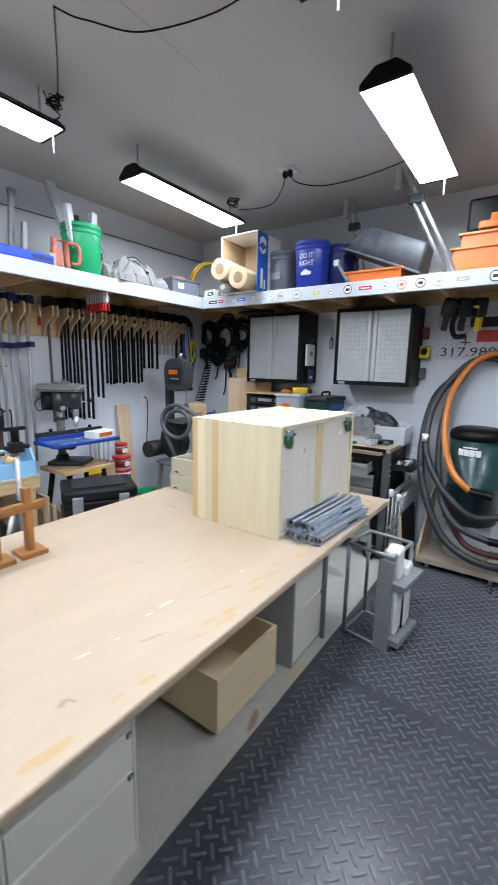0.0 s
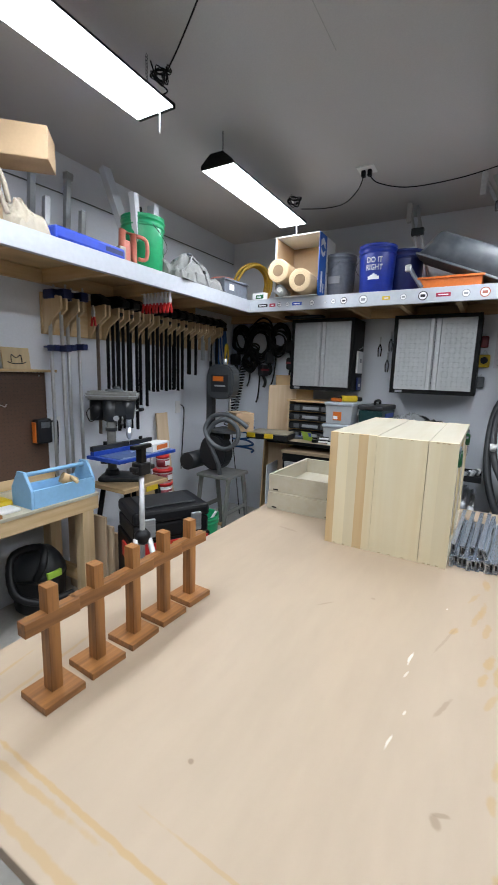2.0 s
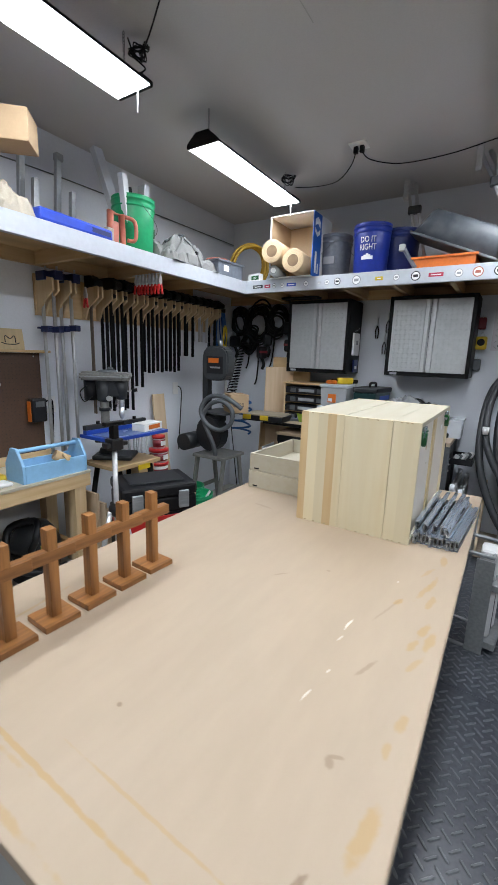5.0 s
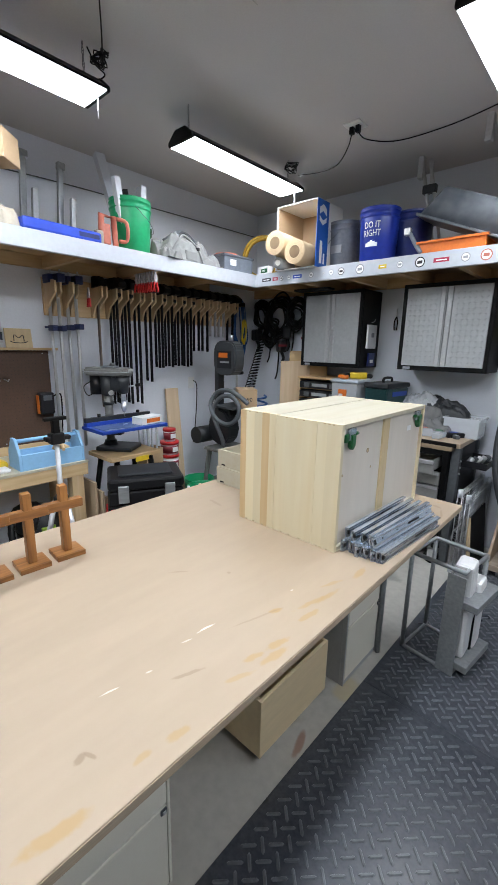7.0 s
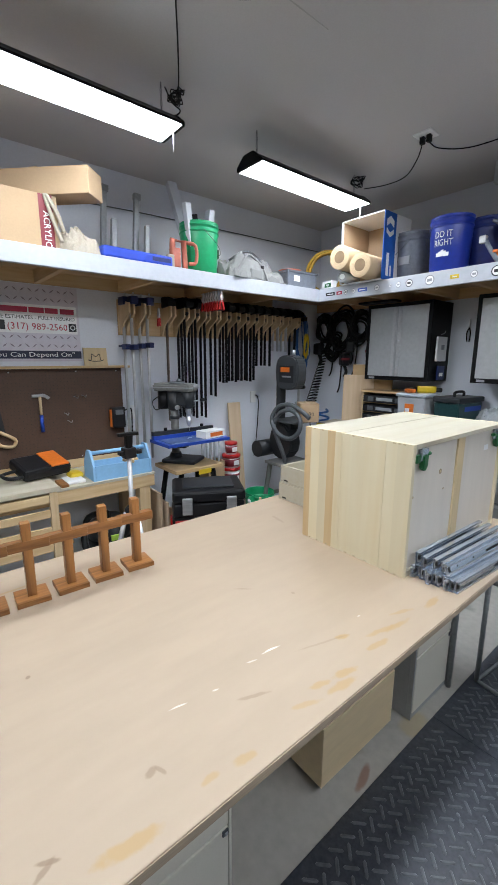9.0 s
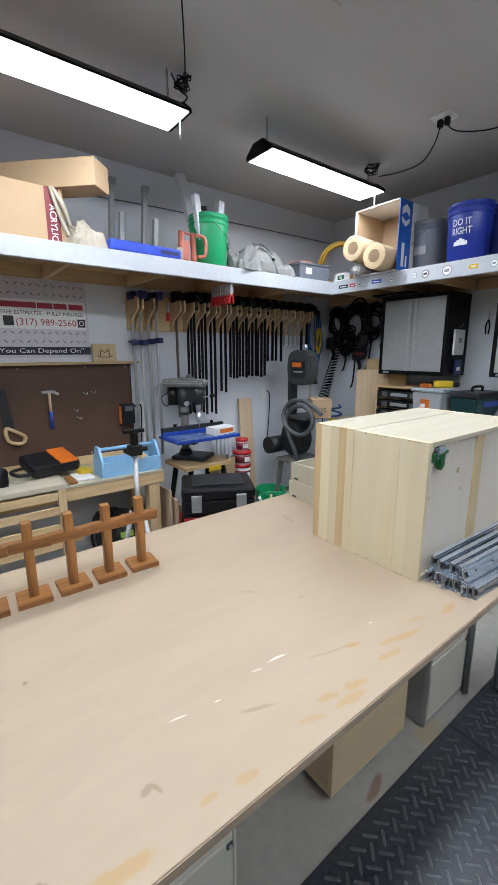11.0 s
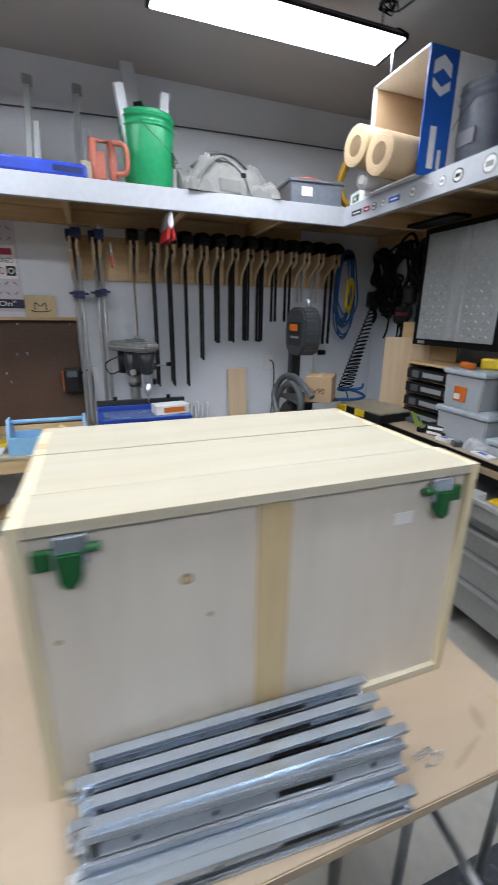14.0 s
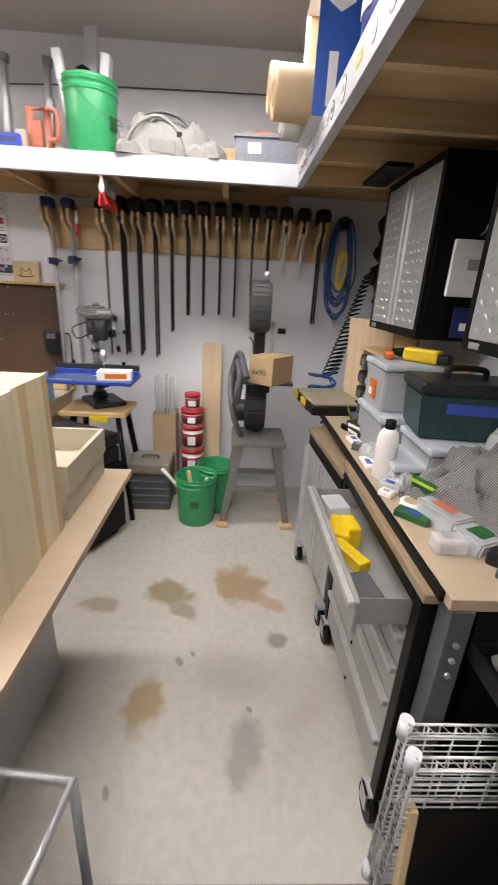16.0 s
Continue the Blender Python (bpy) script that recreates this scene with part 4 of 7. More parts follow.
part("handle", tube(B(), [(0.10, -0.17, 0.04), (0.10, -0.26, 0.05), (0.02, -0.27, 0.04), (0.0, -0.17, 0.04)], 0.012, 8), M_blackplastic, bag)
solo("glove", box(B(), (-3.3, 0.98, WT), (-3.18, 1.08, WT + 0.05), 0.022), M_yellow, "crumpled yellow and black work glove", "glove")
solo("rag", box(B(), (-3.25, 0.93, WT), (-3.08, 1.06, WT + 0.022), 0.01), M_whiteplastic, "white rag on the workbench", "rag")
solo("wood_offcut", box(B(), (-3.2, 0.88, WT), (-3.04, 0.93, WT + 0.02), 0.002, ), M_walnut_y, "dark walnut offcut on the workbench", "offcut")

vac = thing("shop_vacuum", (-3.30, 1.28, 0), "black shop vacuum with coiled hose under the bench", "vacuum")
part("tank", lathe(B(), [(0.13, 0.03), (0.155, 0.06), (0.165, 0.26), (0.17, 0.28)]), M_blackplastic, vac)
part("motor_head", lathe(B(), [(0.168, 0.281), (0.165, 0.32), (0.13, 0.39), (0.09, 0.44), (0.02, 0.46)]), M_darkgray, vac)
part("label", box(B(), (0.150, -0.05, 0.285), (0.172, 0.05, 0.33), 0.004), M_lime, vac, "lime green label")
part("hose", tube(B(), [(0.12, -0.1, 0.30), (0.20, -0.10, 0.42), (0.12, -0.05, 0.50), (-0.02, -0.16, 0.44), (0.08, -0.22, 0.25), (0.18, -0.10, 0.16), (0.21, 0.10, 0.15)], 0.024, 10, 10, ribs=0.05), M_blackplastic, vac)
for a in range(4):
    part("caster", cyl(B(), (0.12 * math.cos(a * 1.57 + 0.78), 0.12 * math.sin(a * 1.57 + 0.78) - 0.012, 0.022), (0.12 * math.cos(a * 1.57 + 0.78), 0.12 * math.sin(a * 1.57 + 0.78) + 0.012, 0.022), 0.022, n=10), M_black, vac)
for i, (y, hgt) in enumerate(((1.60, 0.62), (1.645, 0.54), (1.70, 0.47))):
    solo("leaning_board", box(B(), (WX + 0.12, y, 0), (-3.02 + 0.02 * i, y + 0.02, hgt), 0.002), M_paleboard, "pale board offcut stored on edge beside the bench", "board", group="stored boards")

# ---- tripod beside the big bench ----
tri = thing("camera_tripod", (-1.995, 0.925, 0), "silver and black tripod with a phone mount", "tripod")
part("column", cyl(B(), (0, 0, 0.60), (0, 0, 1.24), 0.011, n=12), M_alu, tri)
part("collar", lathe(B(), [(0.020, 0.925), (0.034, 0.94), (0.034, 0.965), (0.018, 0.985)], 12), M_blackplastic, tri)
for a in (20, 140, 260):
    c, s2 = math.cos(radians(a)), math.sin(radians(a))
    part("leg", tube(B(), [(0.030 * c, 0.030 * s2, 0.95), (0.13 * c, 0.13 * s2, 0.54), (0.27 * c, 0.27 * s2, 0.0)], 0.012, 8, 2), M_alu, tri)
part("pan_head", box(box(B(), (-0.025, -0.03, 1.22), (0.025, 0.03, 1.27), 0.006), (-0.018, -0.05, 1.235), (0.018, 0.06, 1.255), 0.005), M_blackplastic, tri)
part("mount", box(box(B(), (-0.015, -0.015, 1.26), (0.015, 0.015, 1.33), 0.004), (-0.012, -0.05, 1.325), (0.012, 0.05, 1.342), 0.004), M_black, tri)

# ---- drill press on its stand ----
dst = thing("machine_stand", (-3.12, 1.93, 0), "black splayed steel stand with a plywood top", "stand")
part("top", box(B(), (-0.17, -0.23, 0.775), (0.19, 0.22, 0.805), 0.003), M_osb, dst)
for ex in (-1, 1):
    for ey in (-1, 1):
        part("leg", tube(B(), [(0.12 * ex + 0.01, 0.15 * ey, 0.774), (0.21 * ex + 0.01, 0.24 * ey, 0.0)], 0.024, 4, 1), M_black, dst)
part("label", box(B(), (0.191, -0.02, 0.745), (0.194, 0.10, 0.785)), M_yellow, dst, "yellow warning label")
dp = thing("drill_press", pose(-3.215, 1.915, 0.805, 0, 0, 35), "grey bench drill press with a blue fence table", "drill press")
part("foot", box(B(), (-0.13, -0.12, 0), (0.17, 0.12, 0.035), 0.012), M_darkgray, dp)
part("column", cyl(B(), (-0.05, 0, 0.03), (-0.05, 0, 0.60), 0.033, n=18), M_stand, dp)
part("collar", cyl(B(), (-0.05, 0, 0.033), (-0.05, 0, 0.075), 0.06, 0.045, 18), M_darkgray, dp)
part("column_ring", cyl(B(), (-0.05, 0, 0.37), (-0.05, 0, 0.395), 0.042, n=18), M_darkgray, dp)
part("table_arm", box(B(), (-0.13, -0.04, 0.12), (0.06, 0.04, 0.17), 0.01), M_darkgray, dp)
part("motor", cyl(B(), (-0.155, 0.02, 0.45), (-0.155, 0.02, 0.60), 0.052, n=16), M_blackplastic, dp)
part("head", prism(lathe(lathe(B(), [(0.036, 0.44), (0.052, 0.45), (0.056, 0.50), (0.060, 0.603)], 20, (-0.05, 0, 0)), [(0.026, 0.46), (0.040, 0.468), (0.046, 0.53), (0.058, 0.603)], 20, (0.08, 0, 0)), [(-0.05, 0.49), (0.08, 0.48), (0.11, 0.60), (-0.09, 0.60)], "y", -0.042, 0.042, 0.01), M_darkgray, dp)
part("locking_bolt", cyl(B(), (0.0, -0.06, 0.47), (0.0, -0.04, 0.47), 0.02, n=12), M_alu, dp)
part("motor_cord", tube(B(), [(-0.17, -0.03, 0.56), (-0.19, -0.12, 0.52), (-0.17, -0.10, 0.45), (-0.13, -0.03, 0.48)], 0.004, 6, 6), M_cord, dp)
part("belt_cover", prism(B(), [(-0.21, -0.085), (0.11, -0.08), (0.15, -0.05), (0.15, 0.05), (0.11, 0.08), (-0.21, 0.085)], "z", 0.605, 0.668, 0.014), M_stand, dp)
part("cover_lip", prism(B(), [(-0.214, -0.089), (0.112, -0.084), (0.154, -0.052), (0.154, 0.052), (0.112, 0.084), (-0.214, 0.089)], "z", 0.632, 0.638, 0.002), M_tubegray, dp)
part("cover_trim", box(B(), (0.145, -0.045, 0.641), (0.155, 0.045, 0.661), 0.003), M_alu, dp)
part("quill", cyl(B(), (0.08, 0, 0.40), (0.08, 0, 0.49), 0.021, n=14), M_steel, dp)
part("belt_knob", cyl(cyl(B(), (-0.02, 0, 0.667), (-0.02, 0, 0.682), 0.075, 0.06, 20), (0.0, 0, 0.682), (0.0, 0, 0.705), 0.028, 0.016, 14), M_graymetal, dp)
part("chuck", lathe(B(), [(0.006, 0.31), (0.014, 0.315), (0.024, 0.345), (0.024, 0.372), (0.020, 0.374), (0.020, 0.40), (0.006, 0.401)], 16, (0.08, 0, 0)), M_steel, dp)
part("bit", cyl(B(), (0.08, 0, 0.27), (0.08, 0, 0.31), 0.005, n=8), M_steel, dp)
part("feed_hub", cyl(B(), (0.03, 0.07, 0.50), (0.03, 0.11, 0.50), 0.028, n=12), M_darkgray, dp)
for a in (10, 130, 250):
    dx, dz = math.cos(radians(a)), math.sin(radians(a))
    sp = part("feed_arm", cyl(B(), (0.03, 0.10, 0.50), (0.03 + 0.11 * dx, 0.14, 0.50 + 0.11 * dz), 0.006, n=8), M_steel, dp)
    part("knob", cyl(B(), (0.03 + 0.10 * dx, 0.137, 0.50 + 0.10 * dz), (0.03 + 0.14 * dx, 0.15, 0.50 + 0.14 * dz), 0.014, n=10), M_blackplastic, sp)
TR = pose(0.03, -0.02, 0, 0, 0, -35)
tb = part("fence_table", box(B(), (-0.04, -0.29, 0.20), (0.28, 0.29, 0.225), 0.004), M_bluepaint, dp, "blue drill press table", TR)
part("fence", box(B(), (0.0, -0.29, 0.226), (0.04, 0.29, 0.258), 0.003), M_bluepaint, dp, "blue aluminium fence", TR)
part("track", box(B(), (-0.002, -0.29, 0.2585), (0.034, 0.29, 0.292), 0.002), M_darkgray, dp, "", TR)
part("table_face", box(B(), (0.045, -0.255, 0.2235), (0.272, 0.245, 0.2275), 0.001), mat("hazy blue acrylic", (0.10, 0.15, 0.30), 0.25, scale=30, vary=0.1, bump=0.02), dp, "hazy blue table surface", TR)
for y in (-0.17, 0.18):
    part("fence_knob", cyl(B(), (0.015, y, 0.292), (0.015, y, 0.315), 0.014, n=10), M_black, dp, "", TR)
sb = thing("small_carton", pose(-3.0, 2.08, 1.0327, 0, 0, 8), "white and orange product box on the drill press table", "box")
part("carton", box(B(), (-0.06, -0.11, 0), (0.06, 0.11, 0.058), 0.002), M_whiteplastic, sb)
part("label", box(B(), (0.0602, -0.06, 0.012), (0.061, 0.08, 0.045)), M_orange, sb, "orange printed panel")

# ---- toolboxes, buckets and cans near the drill press ----
tbx = thing("toolbox", pose(-2.69, 1.83, 0, 0, 0, -29), "black toolbox with silver latches on a red rolling chest", "toolbox")
part("chest", box(B(), (-0.21, -0.27, 0.06), (0.19, 0.27, 0.545), 0.012), M_black, tbx)
part("red_drawer", box(B(), (0.19, -0.25, 0.33), (0.203, 0.25, 0.535), 0.004), M_red, tbx, "red drawer front")
part("maker_plate", box(B(), (0.203, -0.04, 0.44), (0.206, 0.16, 0.485)), M_inkwhite, tbx)
part("box_body", box(B(), (-0.20, -0.26, 0.548), (0.18, 0.26, 0.655), 0.015), M_blackplastic, tbx)
part("lid", box(B(), (-0.205, -0.265, 0.66), (0.19, 0.265, 0.745), 0.022), M_blackplastic, tbx)
part("side_latch", box(B(), (-0.03, -0.285, 0.40), (0.06, -0.27, 0.50), 0.004), M_red, tbx, "red side latch")
part("lid_panel", box(B(), (-0.14, -0.19, 0.745), (0.12, 0.19, 0.758), 0.006), M_darkgray, tbx)
for y in (-0.16, 0.16):
    part("latch", box(B(), (0.18, y - 0.036, 0.575), (0.205, y + 0.036, 0.70), 0.006), M_steel, tbx, "silver latch")
for y in (-0.2, 0.2):
    part("wheel", cyl(B(), (0.1, y - 0.015, 0.06), (0.1, y + 0.015, 0.06), 0.06, n=16), M_black, tbx)
    part("wheel", cyl(B(), (-0.15, y - 0.015, 0.06), (-0.15, y + 0.015, 0.06), 0.06, n=16), M_black, tbx)


def bucket(at, material, label, ring=True, group="buckets", h=0.368, r=0.150):
    s = thing("bucket", at, label, "bucket", group)
    bm = B()
    lathe(bm, [(r * 0.85, 0), (r * 0.87, 0.004), (r * 0.955, h - 0.075), (r * 0.955, h - 0.072), (r * 1.0, h - 0.070), (r * 1.0, h - 0.062), (r * 0.965, h - 0.060), (r * 0.97, h - 0.032), (r * 1.01, h - 0.03), (r * 1.01, h - 0.022), (r * 0.975, h - 0.02), (r * 0.98, h - 0.004), (r * 0.995, h), (r * 0.955, h), (r * 0.94, h - 0.01), (r * 0.85, 0.01), (r * 0.4, 0.008)])
    part("shell", bm, material, s)
    part("bail", tube(B(), [(0, -r * 1.0, h - 0.06), (r * 0.75, -r * 0.85, h - 0.16), (r * 1.08, 0, h - 0.20), (r * 0.75, r * 0.85, h - 0.16), (0, r * 1.0, h - 0.06)], 0.0020, 6, 5), M_graymetal, s, "wire handle")
    return s

gb1 = bucket(pose(-2.95, 2.635, 0, 0, 0, 180), M_green, "green plastic bucket holding offcuts on the floor")
gb2 = bucket(pose(-3.16, 2.77, 0, 0, 0, 160), M_green, "green plastic bucket on the floor by the wall")
for s in (gb1, gb2):
    part("print", box(B(), (-0.1455, -0.03, 0.16), (-0.1375, 0.03, 0.21)), M_darkgreen, s)
for i, (a, b, m) in enumerate((((-2.95, 2.55, 0.2), (-2.88, 2.40, 0.43), M_whiteplastic), ((-2.98, 2.66, 0.15), (-2.86, 2.72, 0.38), M_alu), ((-3.0, 2.62, 0.1), (-2.93, 2.58, 0.40), M_pine_z))):
    solo("offcut_stick", tube(B(), [a, b], 0.014, 4, 1), m, "scrap stick standing in the green bucket", "stick", group="scraps in the bucket")
case = thing("storage_crate", (-3.17, 2.27, 0), "grey-brown ribbed plastic crate with a lid", "crate")
part("body", box(B(), (-0.13, -0.15, 0), (0.12, 0.15, 0.30), 0.01), M_graymetal, case)
for z in (0.05, 0.11, 0.17, 0.23):
    part("rib", box(B(), (-0.135, -0.155, z), (0.127, 0.155, z + 0.018), 0.004), M_graymetal, case)
part("lid", box(B(), (-0.14, -0.16, 0.302), (0.135, 0.16, 0.40), 0.018), mat("taupe plastic", (0.26, 0.23, 0.20), 0.5), case)
part("lid_handle", tube(B(), [(0.03, -0.06, 0.40), (0.03, -0.05, 0.425), (0.03, 0.05, 0.425), (0.03, 0.06, 0.40)], 0.008, 8), M_graymetal, case)
cb = thing("cardboard_tube_box", (-3.38, 2.35, 0), "tall open cardboard box holding metal rods", "box")
part("carton", open_box(B(), (-0.09, -0.09, 0), (0.08, 0.09, 0.71), 0.006), M_cardboard, cb)
for i in range(6):
    solo("metal_rod", cyl(B(), (-3.38 + 0.03 * (i % 3 - 1), 2.29 + 0.022 * i, 0.02), (-3.40 + 0.03 * (i % 3 - 1), 2.265 + 0.032 * i, 0.98 + 0.02 * (i % 2)), 0.0105, n=8), M_tubegray, "grey metal rod standing in the box", "rod", group="metal rods")
z = 0.0
for k, (r, h) in enumerate(((0.094, 0.21), (0.094, 0.205), (0.092, 0.20), (0.092, 0.13), (0.062, 0.125))):
    s = thing("paint_tub", (-3.36, 2.565, z), "small white tub with a red lid and dark label, stacked", "tub", "stacked tubs")
    part("tub", lathe(B(), [(r * 0.88, 0), (r * 0.93, h - 0.03), (r * 0.5, h - 0.029)], 20), M_whiteplastic, s)
    part("label", lathe(B(), [(r * 0.90, h * 0.14), (r * 0.955, h * 0.70)], 20), M_darkred, s, "maroon label")
    part("label_patch", box(B(), (r * 0.90, -0.03, h * 0.25), (r * 0.99, 0.03, h * 0.6), 0.002), M_inkwhite, s)
    part("lid", lathe(B(), [(r, h - 0.028), (r * 1.02, h - 0.012), (r, h - 0.001), (r * 0.4, h - 0.001)], 20), M_red, s, "red lid")
    z += h
solo("leaning_plank", box(B(), (0, -0.076, 0), (0.019, 0.076, 1.24), 0.002), M_paleboard, "pale plank leaning on the wall", "plank", at=pose(WX + 0.16, 2.705, 0.002, 0, -6.0, 0))

# ---- band saw ----
bs = thing("band_saw", (-3.04, 3.07, 0), "dark grey band saw on a splayed steel stand", "band saw")
part("stand_top", box(B(), (-0.17, -0.19, 0.63), (0.20, 0.19, 0.66), 0.005), M_stand, bs)
for ex in (-1, 1):
    for ey in (-1, 1):
        lg = part("leg", prism(B(), [(0.13 * ey - 0.028, 0.63), (0.13 * ey + 0.028, 0.63), (0.235 * ey + 0.024, 0.03), (0.235 * ey - 0.024, 0.03)], "x", 0.16 * ex + 0.0, 0.16 * ex + 0.02, 0.002), M_stand, bs)
        part("foot", box(B(), (0.17 * ex - 0.04, 0.235 * ey - 0.045, 0), (0.17 * ex + 0.05, 0.235 * ey + 0.045, 0.03), 0.006), M_pine_x, lg, "wooden foot block")
    part("stretcher", box(B(), (0.16 * ex + 0.003, -0.20, 0.28), (0.16 * ex + 0.017, 0.20, 0.32)), M_stand, bs)
part("lower_cover", prism(B(), [(-0.05 + 0.16 * math.cos(a * 0.524), 0.86 + 0.18 * math.sin(a * 0.524)) for a in range(12)], "y", -0.10, 0.04, 0.012), M_darkgray, bs)
part("spine", box(B(), (-0.16, -0.06, 0.80), (-0.09, 0.02, 1.58), 0.015), M_darkgray, bs)
up = []
for a in range(16):
    t = a * 2 * math.pi / 16
    cx, cz = math.cos(t), math.sin(t)
    up.append((0.02 + 0.155 * (abs(cx) ** 0.6) * (1 if cx > 0 else -1), 1.545 + 0.165 * (abs(cz) ** 0.7) * (1 if cz > 0 else -1)))
part("upper_cover", prism(B(), up, "y", -0.10, 0.03, 0.014), M_sawgray, bs)
part("badge", box(B(), (-0.07, -0.103, 1.45), (0.12, -0.099, 1.61)), M_ink, bs, "black badge plate")
part("badge_stripe", box(B(), (-0.05, -0.105, 1.55), (0.07, -0.1035, 1.595)), M_orange, bs, "orange badge stripe")
part("badge_text", box(B(), (-0.03, -0.105, 1.50), (0.09, -0.1035, 1.515)), M_inkgrey, bs)
part("table", box(B(), (-0.13, -0.14, 1.065), (0.19, 0.20, 1.085), 0.003), M_graymetal, bs)
part("trunnion", box(B(), (-0.05, -0.06, 0.98), (0.06, 0.06, 1.065), 0.01), M_darkgray, bs)
part("guide_post", cyl(B(), (0.04, 0.06, 1.20), (0.04, 0.06, 1.46), 0.012, n=10), M_alu, bs)
part("guide_block", box(B(), (0.015, 0.035, 1.19), (0.075, 0.09, 1.26), 0.006), M_alu, bs)
part("guide_knob", cyl(B(), (0.04, 0.09, 1.40), (0.04, 0.14, 1.40), 0.018, n=10), M_black, bs)
part("tension_knob", cyl(B(), (0.02, 0.0, 1.71), (0.02, 0.0, 1.76), 0.018, n=10), M_steel, bs)
part("motor", cyl(B(), (-0.28, -0.20, 0.76), (-0.28, 0.03, 0.76), 0.085, n=18), M_darkgray, bs)
part("dust_hose", tube(B(), [(0.06, -0.12, 0.66), (0.07, -0.17, 0.78), (0.02, -0.20, 0.92), (-0.04, -0.19, 1.05), (0.04, -0.17, 1.17), (0.17, -0.16, 1.20), (0.27, -0.15, 1.12), (0.26, -0.16, 1.0), (0.15, -0.18, 0.93), (0.02, -0.21, 0.98), (-0.06, -0.20, 1.10), (0.0, -0.17, 1.22), (0.14, -0.15, 1.25), (0.27, -0.13, 1.20), (0.35, -0.11, 1.14)], 0.021, 10, 12, ribs=0.04), M_graymetal, bs, "grey corrugated dust hose")
ct = thing("small_carton", pose(-2.86, 3.11, 1.086, 0, 0, -38), "small cardboard box with marker writing on the saw table", "box")
part("carton", box(B(), (-0.13, -0.085, 0), (0.11, 0.095, 0.175), 0.003), M_cardboard, ct)
words("lettering", "6x90", 0.055, M_ink, ct, on_west(-0.06, 0.06, 0.1105))
part("tape", box(B(), (-0.13, -0.012, 0.1752), (0.11, 0.018, 0.1762)), M_kraft, ct)

# ---- cords, hoses and plywood in the corner ----
cor = thing("cord_bundle", (WX, 3.62, 0), "hank of blue and yellow extension cord on the wall", "cord")
random.seed(11)
for k in range(9):
    w, z0, z1, x = random.uniform(0.05, 0.10), 2.08 + random.uniform(0, 0.05), 1.46 + random.uniform(0, 0.22), 0.05 + random.uniform(0, 0.09)
    part("loop", tube(B(), [(x, -w * 0.5, z0), (x, -w, z0 - 0.2), (x + 0.02, -w * 1.05, z1 + 0.12), (x + 0.02, 0, z1), (x + 0.02, w * 1.05, z1 + 0.12), (x, w, z0 - 0.2), (x, w * 0.5, z0)], 0.0065, 6, 5, True), M_bluecord, cor)
for k in range(3):
    part("yellow_wrap", tube(B(), [(0.17, -0.02, 1.92 - 0.05 * k), (0.17, -0.03, 1.78 - 0.03 * k), (0.17, 0.0, 1.68 + 0.02 * k), (0.17, 0.03, 1.80), (0.17, 0.02, 1.92)], 0.009, 6, 5, True), M_yellow, cor, "yellow cord hank")
part("hook", box(B(), (0, -0.03, 2.08), (0.15, 0.03, 2.12), 0.004), M_black, cor)


def hose_reel(x, z, r, label):
    s = thing("hose_coil", (x, NY, z), label, "hose", "hung hose coils")
    for k in range(11):
        rr, ph = r * random.uniform(0.72, 1.08), random.uniform(-0.05, 0.05)
        part("coil", tube(B(), [(rr * 0.92 * math.cos(a * 0.785) + ph * 0.3, -0.05 - 0.10 * random.random(), rr * 1.15 * math.sin(a * 0.785) + ph) for a in range(8)], 0.010, 6, 3, True), M_cord, s)
    part("tail", tube(B(), [(r, -0.08, 0), (r * 1.1, -0.08, -0.2), (r * 0.9, -0.07, -0.42), (r * 0.7, -0.08, -0.5)], 0.009, 6), M_cord, s)
    part("hook", box(B(), (-0.03, -0.12, r * 0.7), (0.03, 0, r * 0.76), 0.004), M_black, s)
    return s

hose_reel(-3.10, 1.98, 0.17, "coil of black air hose hung on the wall")
hose_reel(-3.36, 1.98, 0.12, "coil of black cable hung on the wall")
hose_reel(-2.86, 2.00, 0.12, "coil of black cable hung on the wall")
hose_reel(-3.22, 1.80, 0.10, "hank of black cable hung on the wall")
pts = []
for i in range(24 * 9):
    t = i / (24 * 9)
    r = 0.03 + 0.035 * t
    a = i * 2 * math.pi / 9
    c = Vector((-3.22, 3.78, 1.80)).lerp(Vector((-3.30, 3.60, 1.06)), t)
    pts.append(c + Vector((r * math.cos(a), r * 0.9 * math.sin(a), 0.012 * math.sin(a))))
solo("coiled_air_hose", tube(B(), [(-3.22, 3.99, 1.84), (-3.22, 3.85, 1.83)] + pts + [(-3.29, 3.63, 1.0), (-3.24, 3.66, 0.5), (-3.2, 3.7, 0.006)], 0.0055, 6, 2), M_cord, "black spring-coiled air hose in the corner", "hose")
